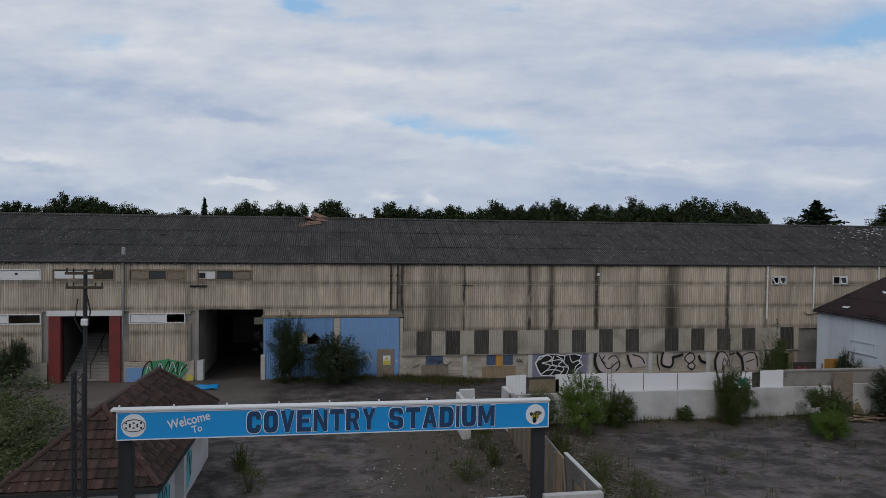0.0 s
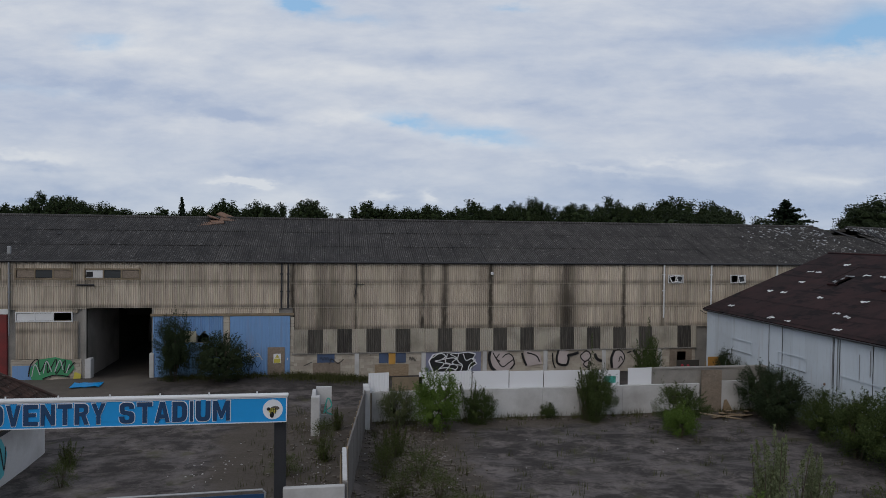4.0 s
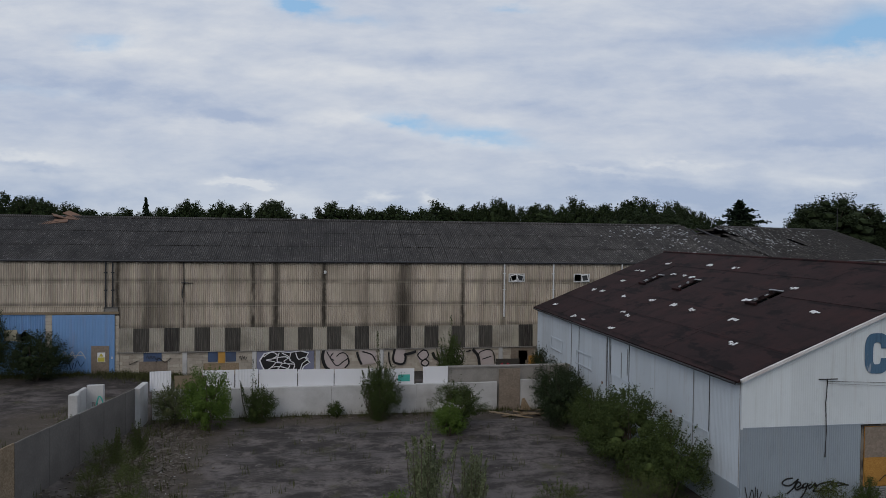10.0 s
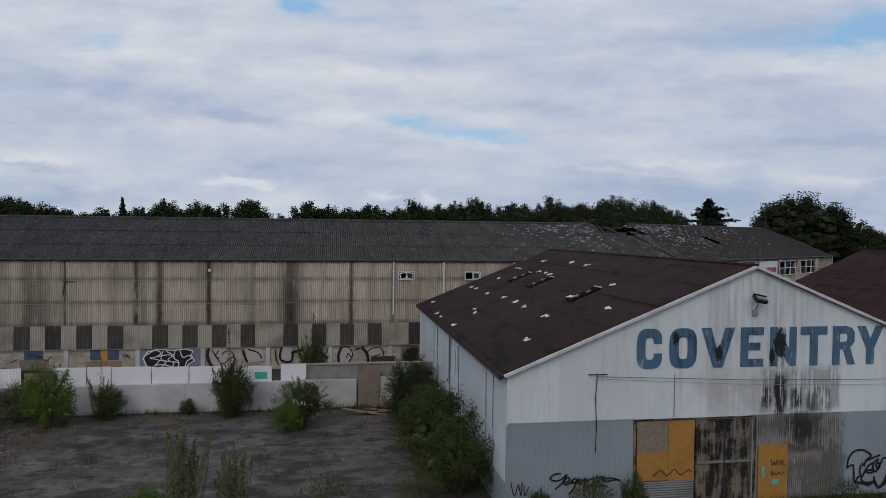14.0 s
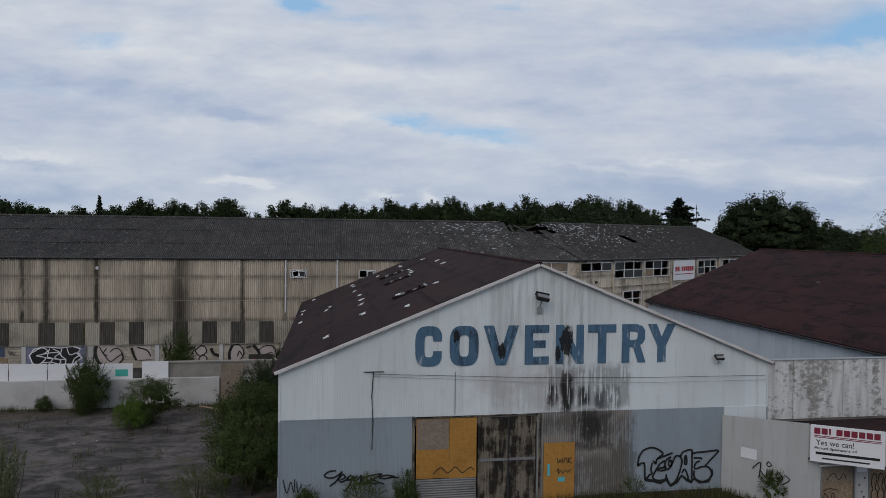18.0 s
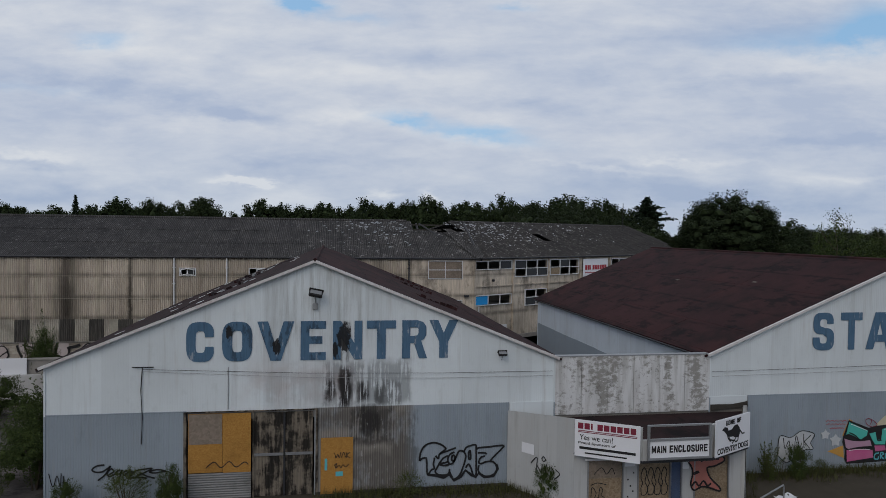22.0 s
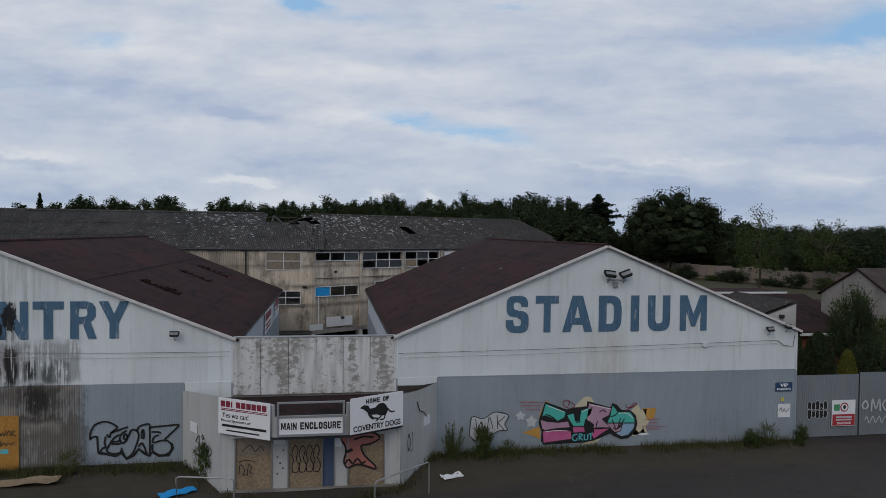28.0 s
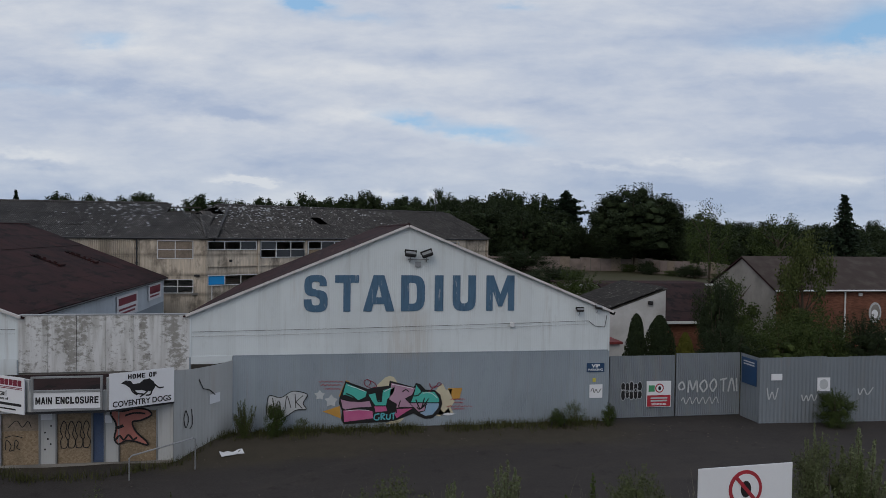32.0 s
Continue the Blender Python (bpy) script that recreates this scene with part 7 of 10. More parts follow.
put_strokes(back1, "piece_line", [[(0.06, 0.75), (0.22, 0.95), (0.34, 0.82), (0.24, 0.66), (0.12, 0.6), (0.3, 0.5), (0.22, 0.28), (0.1, 0.1)], [(0.38, 0.92), (0.34, 0.55), (0.44, 0.46), (0.36, 0.2), (0.3, 0.06)], [(0.44, 0.9), (0.58, 0.72), (0.48, 0.52), (0.6, 0.34), (0.5, 0.06)], [(0.62, 0.9), (0.6, 0.6), (0.7, 0.4), (0.66, 0.08)], [(0.72, 0.92), (0.78, 0.62), (0.9, 0.7), (0.98, 0.62), (0.86, 0.42), (0.82, 0.1)], [(0.24, 0.66), (0.5, 0.74), (0.62, 0.6)], [(0.3, 0.5), (0.5, 0.44), (0.7, 0.4)], [(0.22, 0.28), (0.4, 0.3), (0.56, 0.2)]], 0.065, GS - 0.014, M_SIGNWHITE, 14.2, 0.05, 3.4, 1.6)
on_wall = lambda pts: [(13.245 + 0.013824 * p, 2.501 - 0.013995 * q - 0.000246 * p) for p, q in pts]
for wide_, ln in ((0.22, [(392, 46), (384, 90), (398, 136), (420, 156)]), (0.08, [(405, 60), (428, 100), (458, 134), (492, 112), (516, 92), (498, 68), (474, 70), (456, 86)]), (0.08, [(440, 66), (424, 92), (444, 106)]), (0.16, [(562, 62), (572, 96), (588, 128)]), (0.1, [(590, 60), (640, 76), (660, 108)]), (0.1, [(516, 92), (520, 120), (500, 146)]),
                  (0.16, [(764, 44), (754, 90), (764, 118), (808, 124), (820, 92), (814, 70)]), (0.2, [(818, 74), (846, 68), (876, 58)]), (0.09, [(915, 50), (886, 78), (912, 106), (942, 84), (936, 58), (915, 50)]), (0.09, [(926, 98), (904, 120), (928, 138), (946, 118), (926, 98)]), (0.22, [(966, 64), (982, 94), (1022, 106)]), (0.1, [(730, 60), (734, 110), (746, 140)]),
                  (0.2, [(1078, 48), (1062, 90), (1066, 142)]), (0.08, [(1078, 48), (1112, 46), (1136, 76), (1130, 108), (1100, 142)]), (0.08, [(1104, 108), (1114, 80), (1128, 100)]), (0.22, [(1186, 46), (1216, 84), (1226, 146)]), (0.08, [(1216, 80), (1230, 60), (1270, 48), (1300, 62), (1312, 124)]), (0.08, [(1240, 100), (1290, 84)]), (0.1, [(1150, 60), (1176, 52)])):
    part("graffiti", ribbon([smooth_line(on_wall(ln))], wide_, y=GS), M_BLACK, stand, "black graffiti outlines on blockwork")
put_strokes(stand, "graffiti", [[(0.1, 0.5), (0.25, 0.7)], [(0.55, 0.6), (0.6, 0.8), (0.7, 0.6), (0.8, 0.8)]], 0.05, GS, M_BLACK, 5.0, 0.15, 3.9, 1.4)
gp = part("graffiti_piece", prism([(-12.0, 0.25), (-12.2, 0.9), (-11.6, 1.6), (-10.6, 1.75), (-9.6, 1.5), (-9.4, 1.0), (-9.9, 0.4), (-10.8, 0.6), (-11.4, 0.25)], GS - 0.01, GS + 0.01), M_GREENPAINT, stand, "green graffiti with black edges")
put_strokes(gp, "graffiti_edge", [[(0, 0.2), (0.05, 0.7), (0.2, 0.95), (0.25, 0.4), (0.4, 0.9), (0.42, 0.35), (0.6, 0.95), (0.6, 0.3), (0.8, 0.9), (0.78, 0.35), (1.0, 0.8)], [(0.3, 0.1), (0.6, 0.25), (0.9, 0.15)]], 0.07, GS - 0.02, M_BLACK, -12.2, 0.2, 2.8, 1.5)
for ln in ([(-12.0, 0.5), (-11.8, 1.3), (-11.5, 0.6)], [(-11.3, 0.7), (-11.1, 1.5), (-10.8, 0.8)], [(-10.6, 0.8), (-10.3, 1.55), (-10.1, 0.9)], [(-9.9, 0.7), (-9.7, 1.3)]):
    part("graffiti_shine", ribbon([smooth_line(ln)], 0.06, y=GS - 0.024), M_CHALK, gp)
part("graffiti_patch", prism([(-9.5, 0.2), (-9.4, 0.75), (-9.0, 0.6), (-9.05, 0.15)], GS - 0.012, GS - 0.002), M_YELLOW, gp)
part("painted_band", box(-13.2, -12.0, SY - 0.03, SY - 0.01, 0.1, 1.2), M_BLUEWALL, stand)
put_strokes(blue_door, "graffiti", [[(0.0, 0.2), (0.15, 0.9), (0.3, 0.2)], [(0.35, 0.8), (0.45, 0.1), (0.55, 0.7)], [(0.6, 0.2), (0.7, 0.9), (0.85, 0.4), (1.0, 0.8)]], 0.05, SY - 0.14, M_NAVY, 1.0, 0.5, 1.5, 0.8)
put_strokes(blue_door, "graffiti", [[(0.0, 0.2), (0.2, 0.9), (0.35, 0.3), (0.5, 0.9), (0.6, 0.3), (0.8, 0.9), (1.0, 0.2)], [(0.1, 0.5), (0.9, 0.55)]], 0.06, SY - 0.14, M_CHALK, 0.9, 1.2, 1.7, 0.7)

# faded boards and patches on the halls' side walls
for ya, yb, za, zb in ((31.9, 36.2, 3.35, 4.7), (38.9, 42.4, 3.75, 4.85)):
    mm = Matrix.Translation((52.84, ya, 0)) @ Matrix.Rotation(radians(90), 4, "Z")
    bd_ = part("wall_board", box(0.0, yb - ya, -0.04, -0.015, za, zb), M_SIGNWHITE, hall_a, "faded advertising board with dark red bars", mm)
    part("heading_block", box(0.3, yb - ya - 0.3, -0.05, -0.04, zb - 0.6, zb - 0.15), M_MAROON, bd_, "", mm)
    for k in range(2):
        part("text_bar", box(0.4, yb - ya - 0.6 + 0.2 * k, -0.05, -0.04, za + 0.18 + 0.24 * k, za + 0.30 + 0.24 * k), M_MAROON, bd_, "", mm)
ml = Matrix.Translation((33.56, FY, 0)) @ Matrix.Rotation(radians(90), 4, "Z")
for u0, u1, z0, z1 in ((2.0, 4.6, 1.75, 2.65), (8.6, 11.4, 1.9, 3.0), (14.0, 16.5, 2.6, 3.4), (19.0, 21.2, 2.7, 3.5)):
    part("painted_over_window", holed(u0, u1, z0, z1, -0.006, 0.02, [(u0 + 0.07, u1 - 0.07, z0 + 0.07, z1 - 0.07)]), M_SIDE, hall_a, "window frame painted over", ml)
    part("window_sill", box(u0 - 0.05, u1 + 0.05, -0.016, 0.02, z0 - 0.03, z0), M_GALV, hall_a, "", ml)
for u0, w_, z0, z1 in ((3.2, 0.02, 1.4, 5.0), (11.6, 0.035, 0.6, 4.9), (11.95, 0.02, 2.2, 4.9), (17.3, 0.025, 1.6, 4.9), (10.1, 0.018, 2.9, 4.3), (9.4, 0.02, 3.3, 4.6)):
    part("seam_strip", box(u0, u0 + w_, -0.014, 0.02, z0, z1), M_GALV, hall_a, "", ml)
for u0, u1 in ((0.04, 6.0), (6.0, 12.0), (12.0, 17.0)):
    part("grey_skirt", box(u0, u1 - 0.01, -0.018, 0.02, -0.1, 1.2 if u0 < 1 else 0.9), M_GREY, hall_a, "", ml)
for u0, z0 in ((5.0, 2.6), (12.5, 2.2)):
    part("rusty_bracket", box(u0, u0 + 0.12, -0.10, 0.0, z0, z0 + 0.12), M_RUSTY, hall_a, "", ml)
# more paint on the stand's block wall: pale fills under black outlines
pinkish = plain("pale_pink_paint", (0.46, 0.40, 0.39), 0.7, 0.2, 3.0, bump=0.0, dirty=0.4, dirt=(0.30, 0.25, 0.22))
for ring in ([(384, 46), (470, 46), (520, 80), (520, 130), (470, 156), (400, 150)], [(756, 46), (820, 50), (818, 122), (762, 122)], [(890, 56), (940, 56), (946, 130), (905, 134), (886, 90)], [(1066, 48), (1130, 50), (1136, 100), (1100, 146), (1066, 142)], [(1190, 50), (1290, 50), (1312, 140), (1228, 148)], [(570, 50), (660, 56), (672, 120), (590, 130)]):
    part("graffiti_fill", prism(on_wall(ring), GS + 0.004, GS + 0.012), pinkish, stand, "pale pink graffiti fill")
for x0_, z0_, w_, h_ in ((6.5, 1.15, 0.8, 0.35), (12.75, 1.0, 0.5, 0.4)):
    put_strokes(stand, "graffiti", [[(0, 0.4), (0.1, 0.9), (0.25, 0.2), (0.4, 0.9), (0.5, 0.3), (0.65, 0.8), (0.8, 0.1), (1, 0.7)]], 0.03, GS, M_BLACK, x0_, z0_, w_, h_)
# grey lower courses on the walls that face the court, a second cable, papers on the porch
for sx_, hall_, out_ in ((52.81, hall_a, 1), (59.60, hall_b, -1)):
    for k in range(6):
        ya, yb = FY + 0.4 + k * 3.95, FY + 0.4 + (k + 1) * 3.95 - 0.02
        part("grey_skirt", box(min(sx_, sx_ + 0.02 * out_), max(sx_, sx_ + 0.02 * out_), ya, yb, -0.1, 3.25 + 0.02 * (k % 2)), M_GREY, hall_)
part("cable", tube([(36.95, FY - 0.05, 4.9), (43.0, FY - 0.07, 4.55), (48.0, FY - 0.07, 4.42), (52.7, FY - 0.06, 4.42)], 0.007, sides=5), M_GALV, hall_a)
part("cable", tube([(59.7, FY - 0.06, 4.22), (66.0, FY - 0.07, 4.3), (72.0, FY - 0.07, 4.45), (77.6, FY - 0.06, 4.6)], 0.007, sides=5), M_GALV, hall_b)

# ---- welcome sign over the gateway ----

wel = thing("welcome_sign", (0.3, 18.7, 0), "blue welcome sign with navy letters on two dark posts", "sign")
mp_, ls = face((-5.46, 18.87), (6.0, 19.06))
ms = mp_ @ Matrix.Translation((0, 0, 4.76)) @ Matrix.Rotation(radians(0.45), 4, "Y") @ Matrix.Diagonal((1, 1, 0.96, 1)) @ Matrix.Translation((0, 0, -4.80))
part("sign_panel", box(0.0, ls, -0.03, 0.12, 4.80, 5.55), M_SIGNBLUE, wel, "", ms)
part("sign_cap", box(-0.14, ls + 0.03, -0.08, 0.16, 5.552, 5.635, bevel=0.02), M_WHITEPAINT, wel, "white capping strip", ms)
for za, zb in ((4.79, 4.815), (5.52, 5.548)):
    part("sign_edge", box(0.0, ls, -0.045, -0.028, za, zb), M_SIGNWHITE, wel, "", ms)
for a in (0.0, ls - 0.03):
    part("sign_edge", box(a, a + 0.03, -0.045, -0.028, 4.8, 5.55), M_SIGNWHITE, wel, "", ms)
for k in range(9):
    part("cap_stud", tube([(0.05 + k * 1.32, 0.04, 5.63), (0.05 + k * 1.32, 0.04, 5.71)], 0.022), M_WHITEPAINT, wel, "", ms)
for body, a, b in (("COVENTRY", 3.17, 6.60), ("STADIUM", 6.89, 9.91)):
    spaced("letter_edge", body, a, b, 4.885, 5.485, -0.034, M_SIGNWHITE, wel, ms, 0.02, 0.075)
    spaced("letter", body, a, b, 4.885, 5.485, -0.046, M_NAVY, wel, ms, 0.0, 0.075)
tilt = ms @ Matrix.Translation((1.27, 0, 5.02)) @ Matrix.Rotation(radians(-13), 4, "Y")
word("lettering", "Welcome", 0.0, 1.06, 0.02, 0.27, -0.04, M_SIGNWHITE, wel, 0.01, tilt)
word("lettering", "To", 0.55, 0.8, -0.22, -0.03, -0.04, M_SIGNWHITE, wel, 0.01, tilt)


def disc(cx, cz, rx, rz, y, mat, parent, name, m, depth=0.008, n_=28):
    return part(name, prism([(cx + rx * math.cos(2 * math.pi * k / n_), cz + rz * math.sin(2 * math.pi * k / n_)) for k in range(n_)], y - depth, y), mat, parent, "", m)


d1 = disc(0.42, 5.18, 0.3, 0.31, -0.03, M_SIGNWHITE, wel, "emblem_disc", ms)
disc(0.42, 5.18, 0.28, 0.17, -0.04, M_BLACK, d1, "emblem_ring", ms)
disc(0.42, 5.18, 0.265, 0.145, -0.05, M_SIGNWHITE, d1, "emblem_field", ms)
for k in range(10):
    part("emblem_check", box(0.22 + (k % 5) * 0.09, 0.265 + (k % 5) * 0.09, -0.066, -0.058, 5.1 + (k // 5) * 0.09 + 0.04 * (k % 2), 5.145 + (k // 5) * 0.09 + 0.04 * (k % 2)), M_BLACK, d1, "", ms)
d2 = disc(ls - 0.4, 5.18, 0.28, 0.30, -0.03, M_SIGNWHITE, wel, "emblem_disc", ms)
disc(ls - 0.4, 5.14, 0.11, 0.09, -0.04, M_YELLOW, d2, "emblem_shape", ms)
disc(ls - 0.33, 5.22, 0.12, 0.06, -0.04, M_RUBBLE, d2, "emblem_shape", ms)
disc(ls - 0.42, 5.02, 0.06, 0.09, -0.04, M_BLACK, d2, "emblem_shape", ms)
for k in range(3):
    part("emblem_stripe", box(ls - 0.46 + k * 0.06, ls - 0.435 + k * 0.06, -0.06, -0.05, 5.06, 5.22), M_BLACK, d2, "", ms)
disc(ls - 0.52, 5.2, 0.05, 0.05, -0.05, M_BLACK, d2, "emblem_shape", ms)
for a in (0.16, ls - 0.2):
    part("post", box(a - 0.17, a + 0.17, 0.165, 0.46, -0.2, 5.4, bevel=0.02), M_STEEL, wel, "dark square steel post", mp_)

gatebar = thing("entrance_gate", (1.5, 18.9, 0), "low blue-grey steel gate between the posts", "gate")
mg, lg = face((-3.4, 18.75), (5.45, 19.02))
for i in range(2):
    a, b = i * lg / 2 + 0.05, (i + 1) * lg / 2 - 0.05
    leaf = part("gate_leaf", tube([(a, 0, 0.2), (a, 0, 2.64), (a + 0.08, 0, 2.72), (b - 0.08, 0, 2.72), (b, 0, 2.64), (b, 0, 0.2), (a, 0, 0.2)], 0.035), M_GALV, gatebar, "", mg)
    part("gate_sheet", box(a + 0.03, b - 0.03, 0.0, 0.02, 0.25, 2.6), M_NAVY, leaf, "", mg)

# ---- wooden pole and lattice mast by the hut ----

pole = thing("telegraph_pole", (-6.12, 18.5, 0), "dark wooden pole with two crossarms", "pole")
part("shaft", tube([(-6.11, 18.5, -0.2), (-6.07, 18.5, 9.12)], 0.075, sides=10, r2=0.045), M_STEEL, pole)
for z_, h in ((9.03, 0.44), (8.68, 0.42)):
    part("crossarm", box(-6.06 - h, -6.06 + h, 18.36, 18.46, z_ - 0.035, z_ + 0.03, bevel=0.008), M_BARK, pole)
    for k in (-0.4, -0.25, 0.25, 0.4):
        part("insulator", tube([(-6.06 + k, 18.41, z_ + 0.03), (-6.06 + k, 18.41, z_ + 0.12)], 0.02), M_STEEL, pole)
part("cable_loop", tube([(-6.0, 18.38, 8.5), (-5.9, 18.33, 8.1), (-5.95, 18.33, 7.8), (-6.1, 18.33, 7.6), (-6.25, 18.33, 7.9), (-6.2, 18.36, 8.4)], 0.02, sides=5), M_BLACK, pole)
part("white_box", box(-6.12, -5.95, 18.3, 18.38, 7.75, 7.92, bevel=0.02), M_WHITEPAINT, pole)
mast = thing("lattice_mast", (-6.15, 18.2, 0), "black steel lattice mast", "mast")
for a, b in ((-0.12, -0.1), (0.12, -0.1), (0.12, 0.1), (-0.12, 0.1)):
    part("mast_leg", tube([(-6.13 + a, 18.25 + b, -0.2), (-6.13 + a, 18.25 + b, 6.64)], 0.032, sides=6), M_STEEL, mast)
for k in range(24):
    s_ = 1 if k % 2 else -1
    part("mast_brace", tube([(-6.13 - 0.12 * s_, 18.15, k * 0.275), (-6.13 + 0.12 * s_, 18.15, k * 0.275 + 0.275)], 0.016, sides=5), M_STEEL, mast)
    part("mast_brace", tube([(-6.25, 18.15 + 0.2 * (k % 2), k * 0.275), (-6.25, 18.35 - 0.2 * (k % 2), k * 0.275 + 0.275)], 0.016, sides=5), M_STEEL, mast)

thin = thing("aerial_pole", (77.4, 68.0, 0), "thin dark pole standing behind the grandstand", "pole")
part("shaft", tube([(77.4, 68.0, -0.2), (77.4, 68.0, 13.8)], 0.06, sides=6, r2=0.04), M_STEEL, thin)

# ---- gatehouse with a hipped tile roof ----

hut = thing("gatehouse", (-7.4, 27.0, 0), "small white gatehouse with a hipped brown tile roof", "hut")
HX0, HX1, HY0, HY1, HE, HR = -9.75, -5.15, 21.9, 32.4, 2.42, 4.45
part("wall", holed(HX0 + 0.35, HX1 - 0.35, -0.1, HE, HY0 + 0.35, HY0 + 0.55, [(-7.0, -5.9, -0.1, 2.0)]), M_RENDER, hut)
for a in (HX0 + 0.35, HX1 - 0.55):
    part("side_wall", box(a, a + 0.2, HY0 + 0.55, HY1 - 0.35, -0.1, HE), M_RENDER, hut)
part("rear_wall", box(HX0 + 0.55, HX1 - 0.55, HY1 - 0.55, HY1 - 0.35, -0.1, HE), M_RENDER, hut)
part("buttress", box(HX1 - 0.35, HX1 - 0.05, 25.6, 26.0, -0.1, HE - 0.05), M_RENDER, hut)
part("hut_door", box(-7.0, -5.9, HY0 + 0.45, HY0 + 0.5, 0.0, 2.0), M_DARK, hut)
fr_, rr_ = Vector((-7.2, 23.0, HR)), Vector((-7.0, 29.4, HR))
nw, ne, se, sw = Vector((HX0, HY0, HE)), Vector((HX1, HY0, HE)), Vector((HX1, HY1, HE)), Vector((HX0, HY1, HE))
fr_ = Vector((-7.25, 23.6, HR))
bm = bmesh.new()
vs = {k: bm.verts.new(v - Vector((0, 0, 0.06))) for k, v in dict(nw=nw, ne=ne, se=se, sw=sw, f=fr_, r=rr_).items()}
for f in (("nw", "ne", "f"), ("ne", "se", "r", "f"), ("se", "sw", "r"), ("sw", "nw", "f", "r")):
    bm.faces.new([vs[k] for k in f])
bm.faces.new([vs[k] for k in ("sw", "se", "ne", "nw")])
part("roof_deck", bm, M_DARK, hut)
tile_me = bpy.data.meshes.new("roof_tile")
tv = []
for j, (v0, h0) in enumerate(((0.0, 0.055), (0.36, 0.0))):
    tv += [(-0.155, v0, h0), (-0.10, v0, h0 + 0.06), (-0.03, v0, h0 + 0.005), (0.155, v0, h0 + 0.0)]
tile_me.from_pydata(tv + [(-0.155, 0, 0.0), (0.155, 0, -0.02)], [], [(0, 1, 5, 4), (1, 2, 6, 5), (2, 3, 7, 6), (8, 9, 3, 2, 1, 0)])
tile_me.materials.append(M_TILE)


def tile_face(a, b, top_pts):
    """Tiles over a roof face: eave from a to b, and the outline above it."""
    ex = (b - a).normalized()
    nrm = ex.cross((top_pts[0] - a)).normalized()
    if nrm.z < 0:
        nrm = -nrm
    up_ = nrm.cross(ex).normalized()
    poly = [(0.0, 0.0), ((b - a).length, 0.0)] + [((p - a).dot(ex), (p - a).dot(up_)) for p in top_pts]
    inside = lambda u, v: all((q[0] - p[0]) * (v - p[1]) - (q[1] - p[1]) * (u - p[0]) >= -0.06 for p, q in zip(poly, poly[1:] + poly[:1]))
    v, row = 0.0, 0
    top = max(p[1] for p in poly)
    basis = Matrix((ex, up_, nrm)).transposed().to_4x4()
    while v < top:
        u = 0.15
        while u < poly[1][0]:
            if inside(u, v + 0.16):
                part("roof_tile", tile_me, None, hut, "", Matrix.Translation(a + ex * u + up_ * v + nrm * random.uniform(0, 0.012)) @ basis @ Matrix.Rotation(random.uniform(-0.03, 0.03), 4, "Z"))
            u += 0.30
        v += 0.31
        row += 1


tile_face(nw, ne, [fr_])
tile_face(ne, se, [rr_, fr_])
for a, b in ((nw, fr_), (ne, fr_), (se, rr_), (sw, rr_), (fr_, rr_)):
    part("hip_tile", tube([a + Vector((0, 0, 0.03)), b + Vector((0, 0, 0.05))], 0.1), M_TILE, hut)
part("fascia", box(HX0, HX1, HY0 - 0.02, HY0 + 0.03, HE - 0.2, HE - 0.06), M_STEEL, hut)
part("fascia", box(HX1 - 0.03, HX1 + 0.02, HY0, HY1, HE - 0.2, HE - 0.06), M_STEEL, hut)
hs = Matrix.Translation((HX1 - 0.35, HY0 + 0.4, 0)) @ Matrix.Rotation(radians(90), 4, "Z")
for a in (0.6, 4.2):
    g_ = part("graffiti_piece", prism([(a, 0.3), (a - 0.1, 1.4), (a + 0.5, 2.0), (a + 1.4, 1.9), (a + 1.9, 1.2), (a + 1.6, 0.4), (a + 0.8, 0.2)], -0.02, -0.005), M_CYAN, hut, "turquoise graffiti", hs)
    part("graffiti_edge", ribbon([smooth_line([(a + 0.1, 0.4), (a + 0.2, 1.5), (a + 0.8, 1.8), (a + 0.6, 0.6), (a + 1.2, 1.6), (a + 1.6, 0.6), (a + 1.75, 1.5)])], 0.09, y=-0.022), M_BLACK, g_, "", hs)

# ---- boundary walls of the yards ----

lw = thing("low_wall", (6.8, 19.1, 0), "white rendered low wall beside the gate post", "wall")
part("wall_front", box(5.9, 7.68, 19.0, 19.2, -0.2, 2.72, bevel=0.02), M_RENDER, lw)
mw, lwl = face((7.68, 19.2), (7.72, 22.4))
part("wall_side", holed(0.0, lwl, -0.2, 2.75, -0.06, 0.06, [(1.2, 2.3, -0.2, 2.2)]), M_OLDFENCE, lw, "dirty rendered return wall", mw)
part("wall_facing", holed(0.06, lwl, -0.2, 2.74, -0.08, -0.061, [(1.2, 2.3, -0.2, 2.2)]), M_RENDER, lw, "white rendered face", mw)
part("wall_coping", box(0.1, lwl, -0.065, 0.065, 2.75, 2.79), M_RENDER, lw, "", mw)
for a, b in ((0.3, 1.1), (2.4, 3.1)):
    part("timber_brace", tube([(a, 0.12, 0.3), (b, 0.1, 2.6)], 0.04, sides=4), M_TIMBER, lw, "", mw)
part("boarded_gap", box(1.2, 2.3, -0.05, 0.0, 0.0, 2.2), M_PLY, lw, "plywood in a gap", mw)
gw = thing("boarded_fence", (8.4, 28.5, 0), "grey boarded fence with a plywood end panel", "fence")
mf, lf = face((7.74, 22.4), (9.0, 34.6))
n_ = 10
